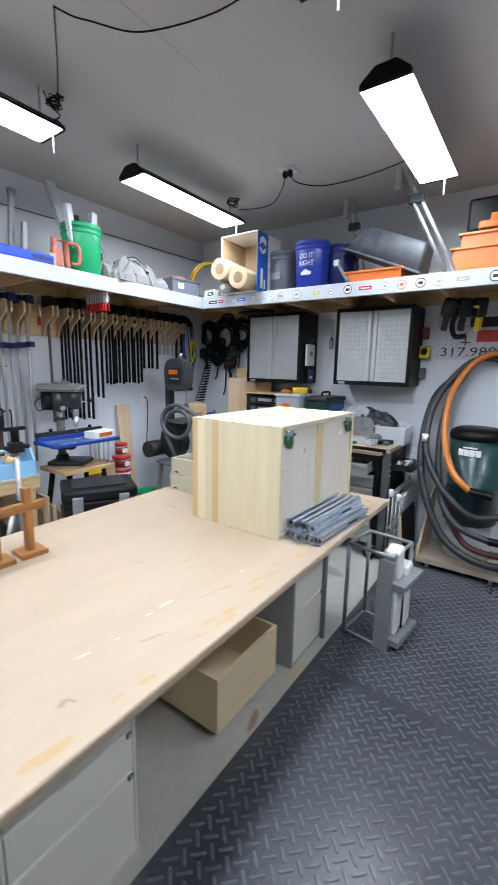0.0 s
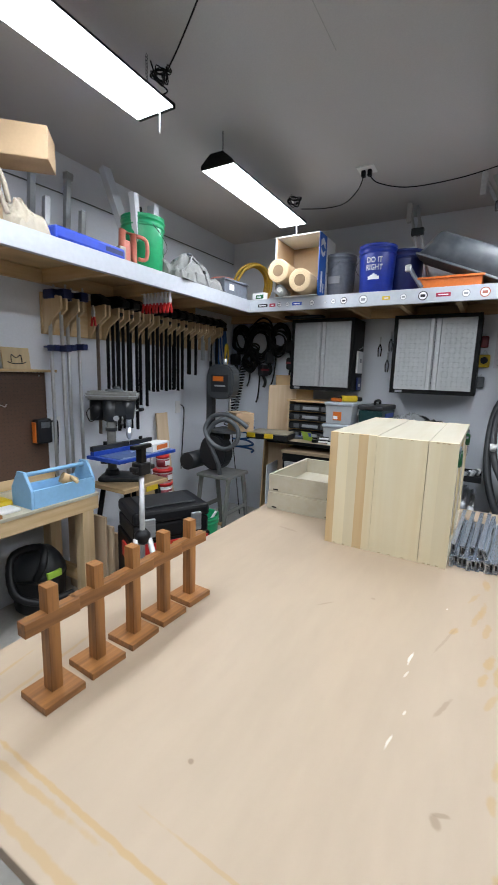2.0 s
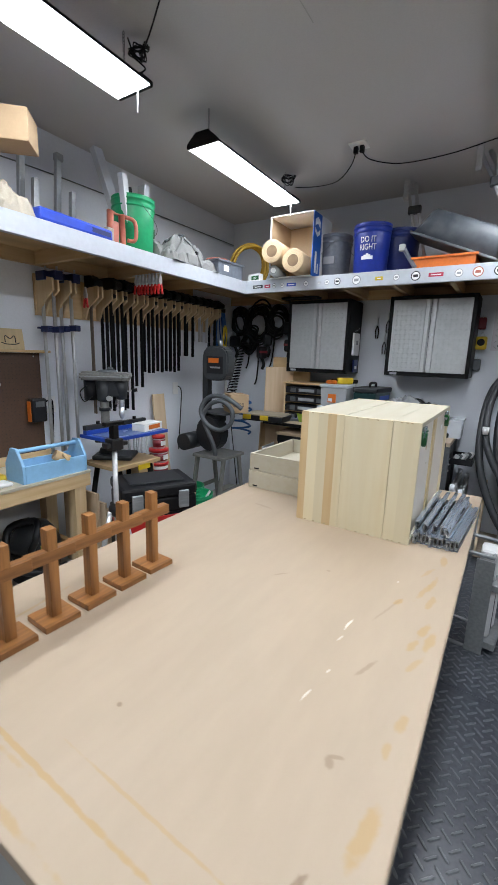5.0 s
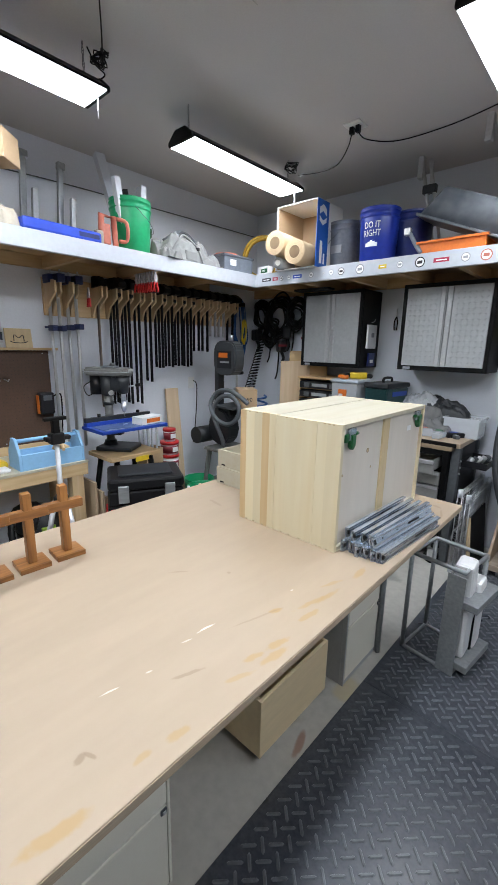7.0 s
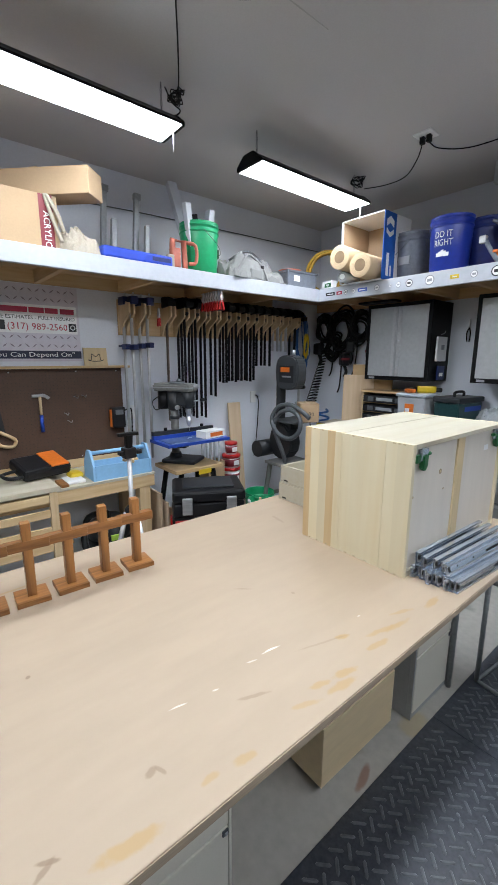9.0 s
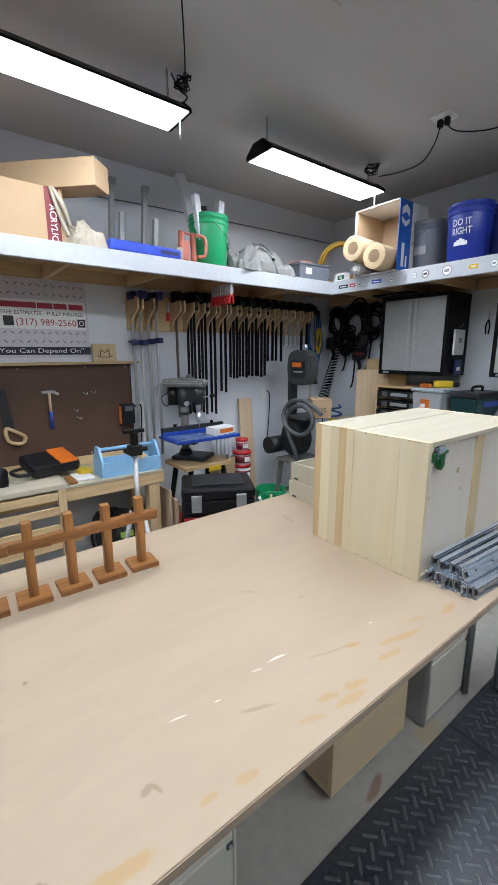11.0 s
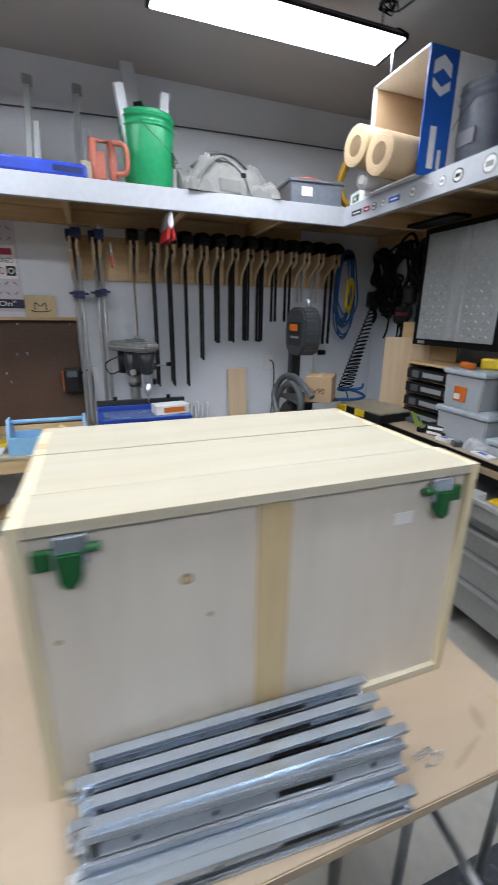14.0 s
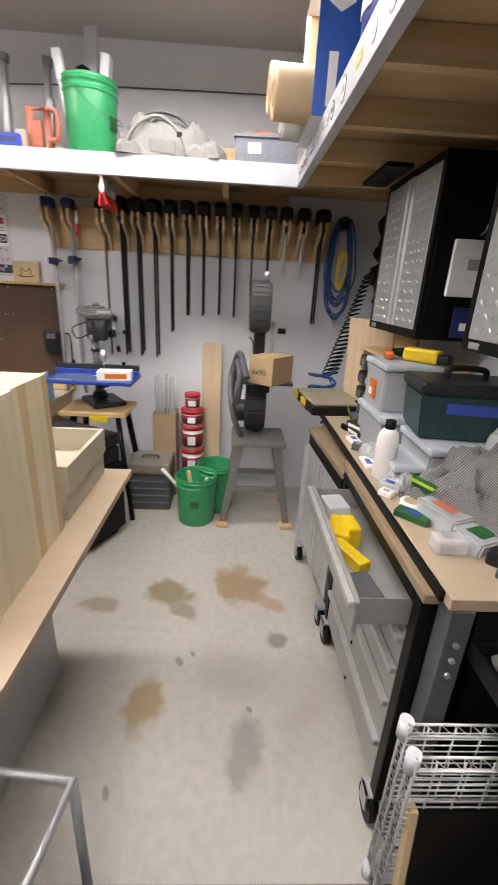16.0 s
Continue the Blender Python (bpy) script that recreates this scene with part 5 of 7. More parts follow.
for i, (x, z, w) in enumerate(((-2.72, 1.92, 0.05), (-2.70, 1.74, 0.06), (-2.98, 1.80, 0.045), (-3.05, 1.66, 0.05), (-3.42, 1.78, 0.05))):
    s = thing("hung_power_tool", pose(x, NY - 0.11, z, 0, 0, 20 * i), "black power tool hanging on the corner wall", "tool", "tools in the corner")
    part("body", box(B(), (-w, -0.05, -0.06), (w, 0.05, 0.07), 0.022), M_blackplastic, s)
    part("grip", tube(B(), [(0, 0, -0.05), (0.02, -0.02, -0.12), (0.0, -0.02, -0.18)], 0.018, 8), M_black, s)
    part("hanger", tube(B(), [(0, 0, 0.06), (0, 0.05, 0.11), (0, 0.10, 0.10)], 0.004, 6), M_steel, s)
    if i % 2:
        part("trim", box(B(), (-w - 0.002, -0.052, 0.0), (w + 0.002, -0.03, 0.025), 0.004), M_darkred, s)
bl = solo("blue_hose", tube(B(), [(-3.05 + 0.10 * math.cos(k * 0.9) + 0.02 * math.sin(k * 2.1), 3.50 + 0.09 * math.sin(k * 0.9), 0.80 + 0.012 * k) for k in range(30)], 0.011, 7, 3), M_bluecord, "blue air hose coiled in the corner", "hose")
solo("plywood_offcut", box(B(), (-0.006, -0.0, 0), (0.006, 0.30, 1.52), 0.001), M_paleboard, "pale plywood offcut leaning in the corner", "plywood", at=pose(-2.86, 3.64, 0.001, 0, 3, -48), group="leaning sheets")
solo("plywood_offcut", box(B(), (-0.009, -0.0, 0), (0.009, 0.40, 1.62), 0.001), M_osb, "knotty plywood sheet leaning in the corner", "plywood", at=pose(-2.80, 3.72, 0.001, 0, 0, -70), group="leaning sheets")
solo("plywood_offcut", box(B(), (-0.006, 0.0, 0), (0.006, 0.36, 0.95), 0.001), M_osb, "brown plywood offcut standing behind the saw", "plywood", at=pose(-2.78, 3.40, 0.001, -6, 0, 10), group="leaning sheets")
solo("white_sheet_offcut", box(B(), (-0.004, 0.0, 0), (0.004, 0.30, 0.72), 0.001), M_white, "white sheet offcut standing beside the cart", "sheet", at=pose(-2.69, 3.36, 0.001, 0, 0, 5), group="leaning sheets")

# ================= north wall =================
def tread_bumps(bm, x0, x1, z0, z1, y, pitch=0.040):
    nx, nz = int((x1 - x0) / pitch), int((z1 - z0) / pitch)
    for i in range(nx):
        for j in range(nz):
            c = Vector((x0 + pitch * (i + 0.75), y, z0 + pitch * (j + 0.7)))
            a = 0.8 if (i + j) % 2 else -0.8
            u, v = Vector((math.cos(a), 0, math.sin(a))) * 0.0145, Vector((-math.sin(a), 0, math.cos(a))) * 0.0052
            base = [bm.verts.new(c + w) for w in (u, v, -u, -v)]
            top = bm.verts.new(c + Vector((0, -0.0042, 0)))
            for q in range(4):
                bm.faces.new((base[q], base[(q + 1) % 4], top))
    return bm


def plate_door(s, x0, x1, z0, z1, y, inner):
    """A tread-plate door on a black carcass; inner: the side with the pull strip."""
    d = part("door", box(B(), (x0, y - 0.016, z0), (x1, y, z1), 0.002), M_tread, s, "aluminium tread-plate door")
    a, b = (x1 - 0.045, x1 - 0.004) if inner > 0 else (x0 + 0.004, x0 + 0.045)
    bb = part("tread", tread_bumps(B(), x0 + 0.004 if inner > 0 else x0 + 0.05, x1 - 0.05 if inner > 0 else x1 - 0.004, z0 + 0.005, z1 - 0.005, y - 0.0161), M_tread, d)
    tagged(bb, kind="stuff")
    part("pull_strip", prism(B(), [(a, y - 0.016), (a + 0.006, y - 0.026), (b - 0.006, y - 0.026), (b, y - 0.016)], "z", z0 + 0.002, z1 - 0.002), M_alu, d, "ribbed aluminium pull strip")
    return d


def wall_cabinet(x0, x1, z0, z1, yf, label):
    s = thing("wall_cabinet", ((x0 + x1) / 2, NY, z0), label, "cabinet", "wall cabinets")
    hw, h, d = (x1 - x0) / 2, z1 - z0, NY - yf
    part("body", box(B(), (-hw, -d + 0.012, 0), (hw, 0, h), 0.004), M_black, s)
    part("frame", box(box(box(box(B(), (-hw, -d - 0.006, 0), (-hw + 0.03, -d + 0.012, h), 0.003), (hw - 0.03, -d - 0.006, 0), (hw, -d + 0.012, h), 0.003), (-hw + 0.03, -d - 0.006, 0), (hw - 0.03, -d + 0.012, 0.035), 0.003), (-hw + 0.03, -d - 0.006, h - 0.03), (hw - 0.03, -d + 0.012, h), 0.003), M_black, s)
    plate_door(s, -hw + 0.032, -0.002, 0.037, h - 0.032, -d + 0.010, 1)
    plate_door(s, 0.002, hw - 0.032, 0.037, h - 0.032, -d + 0.010, -1)
    part("lock", cyl(B(), (0.03, -d - 0.02, h * 0.52), (0.03, -d - 0.006, h * 0.52), 0.008, n=10), M_steel, s)
    part("badge", box(B(), (-hw + 0.05, -d - 0.009, 0.008), (-hw + 0.11, -d - 0.0062, 0.028)), M_inkgrey, s)
    return s

wall_cabinet(-2.598, -1.965, 1.485, 2.170, 3.64, "black wall cabinet with aluminium tread-plate doors")
wall_cabinet(-1.612, -0.928, 1.495, 2.170, 3.655, "black wall cabinet with aluminium tread-plate doors")
solo("cabinet_top_clutter", box(B(), (-2.62, 3.50, 2.171), (-2.25, 3.62, 2.19), 0.004), M_black, "black folded rail on top of the cabinet", "rail")

# ---- rolling carts under the north bench ----
def caster(parent, x, y, r=0.05):
    c = part("caster", cyl(B(), (x, y - 0.016, r), (x, y + 0.016, r), r, n=18), M_black, parent, "black caster wheel")
    part("hub", cyl(B(), (x, y - 0.018, r), (x, y + 0.018, r), r * 0.45, n=12), M_alu, c)
    part("fork", box(box(B(), (x - 0.025, y - 0.026, r), (x + 0.025, y - 0.02, r * 2 + 0.02)), (x - 0.03, y - 0.026, r * 2 + 0.012), (x + 0.03, y + 0.026, r * 2 + 0.02)), M_alu, c)

CT = 0.90
c1 = thing("rolling_cabinet", pose(-2.205, 3.365, 0, 0, 0, 3.5), "black rolling cabinet with tread-plate doors and wooden top", "cabinet")
part("body", box(B(), (-0.31, 0.018, 0.125), (0.33, 0.54, CT - 0.03), 0.005), M_black, c1)
part("wood_top", box(B(), (-0.32, -0.005, CT - 0.028), (0.34, 0.55, CT), 0.003), M_carttop, c1)
part("front_rail", box(B(), (-0.31, 0.002, CT - 0.10), (0.33, 0.017, CT - 0.03), 0.003), M_black, c1)
plate_door(c1, -0.285, 0.008, 0.17, CT - 0.11, 0.017, 1)
plate_door(c1, 0.012, 0.305, 0.17, CT - 0.11, 0.017, -1)
for x in (-0.27, 0.29):
    for y in (0.0, 0.48):
        caster(c1, x, y)

CT = 0.955
c2 = thing("rolling_tool_chest", (-1.445, 3.385, 0), "black rolling tool chest with grey drawers, top one open", "tool chest")
for x in (-0.405, 0.365):
    part("post", box(B(), (x, 0.0, 0.12), (x + 0.045, 0.045, CT - 0.03), 0.004), M_black, c2)
part("side_panel", box(B(), (0.395, 0.046, 0.12), (0.41, 0.56, CT - 0.03)), M_black, c2)
part("side_panel", box(B(), (-0.405, 0.046, 0.12), (-0.39, 0.56, CT - 0.03)), M_black, c2)
part("back_panel", box(B(), (-0.39, 0.545, 0.12), (0.395, 0.56, CT - 0.03)), M_black, c2)
part("floor_panel", box(B(), (-0.39, 0.046, 0.12), (0.395, 0.545, 0.135)), M_black, c2)
part("wood_top", box(B(), (-0.42, -0.005, CT - 0.028), (0.425, 0.57, CT), 0.003), M_carttop, c2)
part("front_rail", box(B(), (-0.36, 0.0, CT - 0.075), (0.365, 0.02, CT - 0.03), 0.003), M_black, c2)
z = 0.14
for hgt in (0.19, 0.175, 0.135, 0.115):
    d = part("drawer", box(B(), (-0.355, 0.004, z), (0.36, 0.03, z + hgt - 0.008), 0.003), M_drawer, c2, "grey steel drawer front")
    part("pull", prism(B(), [(-0.014, z + hgt - 0.03), (0.006, z + hgt - 0.034), (0.006, z + hgt - 0.008), (-0.014, z + hgt - 0.010)], "x", -0.35, 0.355, 0.002), M_alu, d, "full-width aluminium pull")
    part("lock_rivet", cyl(B(), (0.0, 0.0, z + 0.03), (0.0, 0.005, z + 0.03), 0.007, n=8), M_black, d)
    z += hgt
od = part("drawer", box(B(), (-0.335, -0.135, 0.775), (0.335, 0.30, 0.779)), M_drawer, c2, "open grey steel drawer")
for a, b in (((-0.335, -0.135, 0.779), (-0.332, 0.30, 0.865)), ((0.332, -0.135, 0.779), (0.335, 0.30, 0.865)), ((-0.332, -0.135, 0.779), (0.332, -0.132, 0.865)), ((-0.332, 0.297, 0.779), (0.332, 0.30, 0.865))):
    part("drawer_wall", box(B(), a, b), M_drawer, od)
part("drawer_front", box(B(), (-0.355, -0.15, 0.765), (0.36, -0.136, 0.87), 0.003), M_drawer, od)
part("pull", prism(B(), [(-0.168, 0.845), (-0.151, 0.84), (-0.151, 0.87), (-0.168, 0.868)], "x", -0.35, 0.355, 0.002), M_alu, od)
for x in (-0.36, 0.375):
    for y in (0.005, 0.5):
        caster(c2, x, y, 0.055)
for i, (x, y, w, d, h, m, t) in enumerate(((-1.70, 3.30, 0.12, 0.09, 0.07, M_clear, "pink-tinted clear box in the open drawer"), (-1.55, 3.29, 0.15, 0.09, 0.05, M_yellow, "yellow blade packet in the open drawer"), (-1.42, 3.28, 0.20, 0.05, 0.04, M_yellow, "yellow tool box in the open drawer"), (-1.53, 3.32, 0.11, 0.05, 0.075, M_yellow, "yellow carton in the open drawer"), (-1.24, 3.29, 0.12, 0.08, 0.03, M_graymetal, "grey tool in the open drawer"))):
    solo("drawer_box_item", box(B(), (-w / 2, -d / 2, 0), (w / 2, d / 2, h), 0.005), m, t, "box", at=pose(x, y + 0.02, 0.779, 0, 0, (8, -20, 25, 5, 10)[i]), group="things in the drawer")

# ---- north bench ----
NT = 0.985
nb = thing("metal_workbench", (0, 0, 0), "black steel workbench with a wooden top, cluttered", "workbench")
part("top", box(B(), (-2.72, 3.418, NT - 0.035), (-0.972, 3.99, NT), 0.003), M_maple, nb)
part("front_edge", box(B(), (-2.72, 3.405, NT - 0.032), (-1.0, 3.4175, NT - 0.002), 0.002), M_black, nb, "dark steel front rail")
for y in (3.425, 3.92):
    part("leg", box(B(), (-1.03, y, 0), (-0.97, y + 0.06, NT - 0.036), 0.003), M_graymetal, nb)
    for z in (0.75, 0.80, 0.85):
        part("bolt", cyl(B(), (-0.97, y + 0.03, z), (-0.962, y + 0.03, z), 0.008, n=8), M_steel, nb)
part("side_sheet", box(B(), (-1.0, 3.53, 0.3), (-0.985, 3.90, NT - 0.036)), M_black, nb)
nb2 = thing("under_bench_tray", (-0.90, 3.60, 0.80), "black tray of fittings hung at the bench end", "tray")
part("tray", open_box(B(), (-0.08, -0.10, 0), (0.10, 0.22, 0.05), 0.004), M_blackplastic, nb2)
for i in range(6):
    part("fitting", cyl(B(), (-0.04 + 0.02 * i, -0.05 + 0.04 * i, 0.02), (-0.02 + 0.02 * i, -0.02 + 0.04 * i, 0.06), 0.02, n=10), (M_alu, M_graymetal, M_whiteplastic)[i % 3], nb2)
part("bracket", box(B(), (-0.085, -0.10, 0), (-0.08, 0.22, 0.14)), M_black, nb2)

trayc = thing("parts_case", pose(-2.72, 3.50, NT, 0, 0, 6), "tan and yellow trimmed parts case on the bench end", "case")
part("case", box(B(), (-0.20, -0.19, 0), (0.24, 0.14, 0.055), 0.01), M_blackplastic, trayc)
part("lid", box(B(), (-0.19, -0.18, 0.055), (0.23, 0.13, 0.068), 0.006), mat("dusty smoked lid", (0.36, 0.32, 0.24), 0.4), trayc)
for x in (-0.19, 0.0):
    part("catch", box(B(), (x, -0.2, 0.015), (x + 0.09, -0.185, 0.062), 0.005), M_yellow, trayc, "yellow catch")

org = thing("parts_organizer", (-2.60, 3.62, NT), "wooden rack of four black parts cases", "organizer")
for x in (0, 0.50):
    part("side", box(B(), (x, 0, 0), (x + 0.016, 0.36, 0.375), 0.001), M_pine_z, org)
part("top", box(B(), (-0.01, -0.01, 0.376), (0.525, 0.365, 0.392), 0.001), M_pine_x, org)
for k in range(4):
    zc = 0.012 + 0.090 * k
    if k:
        part("runner", box(B(), (0.017, 0.005, zc - 0.008), (0.499, 0.35, zc - 0.002)), M_pine_x, org)
    cs = part("parts_drawer", box(B(), (0.02, -0.015, zc), (0.496, 0.33, zc + 0.066), 0.008), M_blackplastic, org, "black parts case")
    for x in (0.08, 0.37):
        part("catch", box(B(), (x, -0.024, zc + 0.012), (x + 0.06, -0.014, zc + 0.056), 0.004), M_graymetal, cs)
    part("clear_lid", box(B(), (0.17, -0.017, zc + 0.02), (0.34, -0.0145, zc + 0.05)), M_clear, cs)


def lidded_bin(x, y, z, w, d, h, label, tag=None):
    s = thing("storage_bin", (x, y, z), label, "bin", "lidded storage bins")
    part("tub", prism(B(), [(-w / 2 + 0.012, 0), (w / 2 - 0.012, 0), (w / 2, h - 0.03), (-w / 2, h - 0.03)], "y", -d / 2, d / 2, 0.006), M_clear, s)
    part("contents", box(B(), (-w / 2 + 0.02, -d / 2 + 0.01, 0.008), (w / 2 - 0.02, d / 2 - 0.01, h * 0.6), 0.01), M_graybucket, s)
    part("lid", box(B(), (-w / 2 - 0.012, -d / 2 - 0.012, h - 0.03), (w / 2 + 0.012, d / 2 + 0.012, h), 0.010), mat("pale grey lid", (0.50, 0.56, 0.62), 0.35), s)
    if tag:
        part("label", box(B(), (-0.05, -d / 2 - 0.006, 0.04), (0.03, -d / 2 + 0.004, 0.12)), tag, s, "orange printed label")
        part("label_patch", box(B(), (-0.045, -d / 2 - 0.008, 0.05), (-0.005, -d / 2 - 0.005, 0.08)), M_inkwhite, s)
    return s

lidded_bin(-2.00, 3.65, NT, 0.34, 0.28, 0.19, "clear bin with a pale lid")
lidded_bin(-2.03, 3.63, NT + 0.191, 0.26, 0.22, 0.21, "clear bin with orange label and pale lid", M_orange)
lidded_bin(-1.67, 3.77, NT, 0.27, 0.36, 0.17, "clear bin with a pale lid")
lidded_bin(-1.68, 3.57, NT, 0.22, 0.16, 0.09, "low clear bin with a pale lid")
amm = thing("ammo_box", pose(-1.73, 3.76, NT + 0.171, 0, 0, 84), "dark green plastic utility box with blue tape", "box")
part("body", prism(B(), [(-0.17, 0), (0.17, 0), (0.185, 0.17), (-0.185, 0.17)], "y", -0.11, 0.11, 0.008), M_teal, amm)
part("lid", box(B(), (-0.195, -0.12, 0.17), (0.195, 0.12, 0.215), 0.012), M_darkgray, amm)
part("tape_label", box(B(), (-0.09, -0.113, 0.10), (0.15, -0.109, 0.14)), M_inkblue, amm, "strip of blue tape")
part("handle", tube(B(), [(-0.07, 0, 0.215), (-0.06, 0, 0.25), (0.06, 0, 0.25), (0.07, 0, 0.215)], 0.012, 8), M_blackplastic, amm)
dr = thing("cordless_drill", pose(-1.98, 3.70, NT + 0.402, 0, 0, 40), "yellow and black cordless drill lying on a bin", "drill")
part("body", box(B(), (-0.09, -0.03, 0), (0.07, 0.03, 0.06), 0.014), M_yellow, dr)
part("grip", box(B(), (0.04, -0.025, 0.005), (0.12, 0.025, 0.045), 0.012), M_blackplastic, dr)
part("chuck", cyl(B(), (-0.15, 0, 0.03), (-0.09, 0, 0.03), 0.014, 0.022, 12), M_black, dr)
solo("orange_tool", box(B(), (-0.05, -0.02, 0), (0.06, 0.02, 0.035), 0.012), M_orange, "small orange hand tool on a bin", "tool", at=pose(-2.08, 3.58, NT + 0.402, 0, 0, -15))


def heap(name, at, sx, sy, sz, material, label, category, seed, folds=5.0, n=44):
    """Soft crumpled cloth or film."""
    bm = B()
    noise.seed_set(seed)
    grid = []
    for i in range(n + 1):
        row = []
        for j in range(n + 1):
            u, v = i / n * 2 - 1, j / n * 2 - 1
            wu = u + 0.25 * noise.noise(Vector((u * 2 + seed, v * 2, 4.0)))
            wv = v + 0.25 * noise.noise(Vector((u * 2, v * 2 + seed, 9.0)))
            e = max(0.0, 1 - (abs(wu) ** 2.6 + abs(wv) ** 2.6) / 1.15)
            f = noise.noise(Vector((wu * folds * 0.45 + seed, wv * folds * 0.45, 0.3)))
            g = math.sqrt(noise.noise(Vector((wu * folds * 0.9 + 3.1, wv * folds * 1.1 + seed, 1.7))) ** 2 + 0.004)
            g2 = abs(noise.noise(Vector((wu * folds * 2.1, wv * folds * 1.7 + seed, 5.7))))
            drape = math.sin(wv * 7.0 + 3.5 * f + 2.0 * wu + seed)
            zz = sz * (e ** 0.42) * (0.70 + 0.26 * f + 0.48 * (0.25 - g) + 0.07 * drape + 0.10 * (0.25 - g2))
            w = 0.92 + 0.16 * noise.noise(Vector((u * 1.5, v * 1.5, seed)))
            row.append(bm.verts.new((u * sx / 2 * w, v * sy / 2 * w, max(zz, 0.0) + 0.002)))
        grid.append(row)
    for i in range(n):
        for j in range(n):
            bm.faces.new((grid[i][j], grid[i + 1][j], grid[i + 1][j + 1], grid[i][j + 1])).smooth = True
    base = [grid[i][0] for i in range(n + 1)] + [grid[n][j] for j in range(1, n + 1)] + [grid[i][n] for i in range(n - 1, -1, -1)] + [grid[0][j] for j in range(n - 1, 0, -1)]
    low = [bm.verts.new((v.co.x, v.co.y, 0)) for v in base]
    k = len(base)
    for i in range(k):
        bm.faces.new((base[i], low[i], low[(i + 1) % k], base[(i + 1) % k]))
    bm.faces.new(low)
    return solo(name, bm, material, label, category, at=at if isinstance(at, Matrix) else Matrix.Translation(at))

heap("cloth", pose(-1.38, 3.76, NT, 0, 0, 25), 0.50, 0.42, 0.24, M_houndstooth, "crumpled grey houndstooth cloth on the bench", "cloth", 3, 4.0)
heap("plastic_bag", pose(-1.45, 3.88, NT + 0.12, 0, 0, 0), 0.40, 0.20, 0.22, M_bag, "crumpled clear plastic bag on the bench", "bag", 8, 6.0)
heap("plastic_bag", pose(-1.86, 3.52, NT, 0, 0, 30), 0.16, 0.12, 0.07, M_bag, "crumpled clear plastic bag on the bench", "bag", 12, 6.0)
heap("plastic_bag", pose(-1.60, 3.53, NT, 0, 0, 10), 0.15, 0.12, 0.09, M_bag, "crumpled clear plastic bag on the bench", "bag", 15, 6.0)
heap("dark_bag", pose(-1.28, 3.88, NT + 0.1, 0, 0, 0), 0.50, 0.20, 0.20, M_darkgray, "dark crumpled work bag on the bench", "bag", 21, 5.0)
bt = thing("glue_bottle", (-1.655, 3.475, NT), "white plastic bottle with a black cap", "bottle")
part("bottle", lathe(B(), [(0.036, 0), (0.040, 0.006), (0.040, 0.155), (0.034, 0.185), (0.020, 0.20)], 20), M_whiteplastic, bt)
part("cap", cyl(B(), (0, 0, 0.20), (0, 0, 0.232), 0.019, n=14), M_black, bt)
gx = thing("screw_carton", pose(-1.435, 3.555, NT, 0, 0, 25), "open green and white cardboard packet", "box")
part("carton", open_box(B(), (-0.05, -0.03, 0), (0.05, 0.035, 0.10), 0.002), M_darkgreen, gx)
part("flap", box(B(), (-0.05, -0.05, 0.085), (0.05, -0.031, 0.088)), M_lime, gx)
part("side_print", box(B(), (0.0502, -0.02, 0.02), (0.051, 0.03, 0.09)), M_inkwhite, gx)
for x, y, w, h, lab in ((-1.31, 3.56, 0.16, 0.065, "clear tub of red-lidded hardware"), (-1.19, 3.60, 0.11, 0.05, "clear clamshell of steel screws")):
    s = thing("clear_tub", pose(x, y, NT, 0, 0, 20), lab, "tub", "clear tubs")
    part("tub", prism(B(), [(-w / 2 + 0.01, 0), (w / 2 - 0.01, 0), (w / 2, h), (-w / 2, h)], "y", -0.055, 0.055, 0.006), M_clear, s)
    part("contents", box(B(), (-w / 2 + 0.02, -0.045, 0.004), (w / 2 - 0.02, 0.045, h * 0.55), 0.01), M_zinc, s)
    part("print", box(B(), (-w / 4, -0.03, h + 0.0005), (w / 4, 0.03, h + 0.002)), M_terracotta if w > 0.12 else M_darkgreen, s)
for i, (x, y) in enumerate(((-1.62, 3.83), (-1.20, 3.80))):
    s = solo("white_bowl", lathe(B(), [(0.05, 0), (0.08, 0.07), (0.083, 0.072), (0.077, 0.072), (0.048, 0.006), (0.02, 0.005)], 24), M_whiteplastic, "white plastic bowl on the bench", "bowl", at=pose(x, y, NT))
rl = thing("steel_square", pose(-1.28, 3.70, NT + 0.005, 0, 0, -40), "steel rule and black bracket lying on the bench", "rule")
part("blade", box(B(), (-0.15, -0.016, 0), (0.12, 0.016, 0.003)), M_steel, rl)
part("stock", box(B(), (-0.02, 0.02, 0), (0.10, 0.06, 0.02), 0.004), M_blackplastic, rl)
solo("blue_cloth", box(B(), (-0.05, -0.03, 0), (0.06, 0.03, 0.03), 0.012), M_skyblue, "folded light blue cloth on the bench", "cloth", at=pose(-1.36, 3.68, NT, 0, 0, 30))
lm = thing("blister_pack", pose(-2.33, 3.53, NT + 0.03, 25, 0, -15), "lime green blister pack leaning on small boxes", "packet")
part("card", box(B(), (-0.06, -0.001, -0.03), (0.06, 0.001, 0.07)), M_lime, lm)
part("print", box(B(), (0.02, -0.002, 0.02), (0.055, -0.001, 0.06)), M_inkblue, lm)
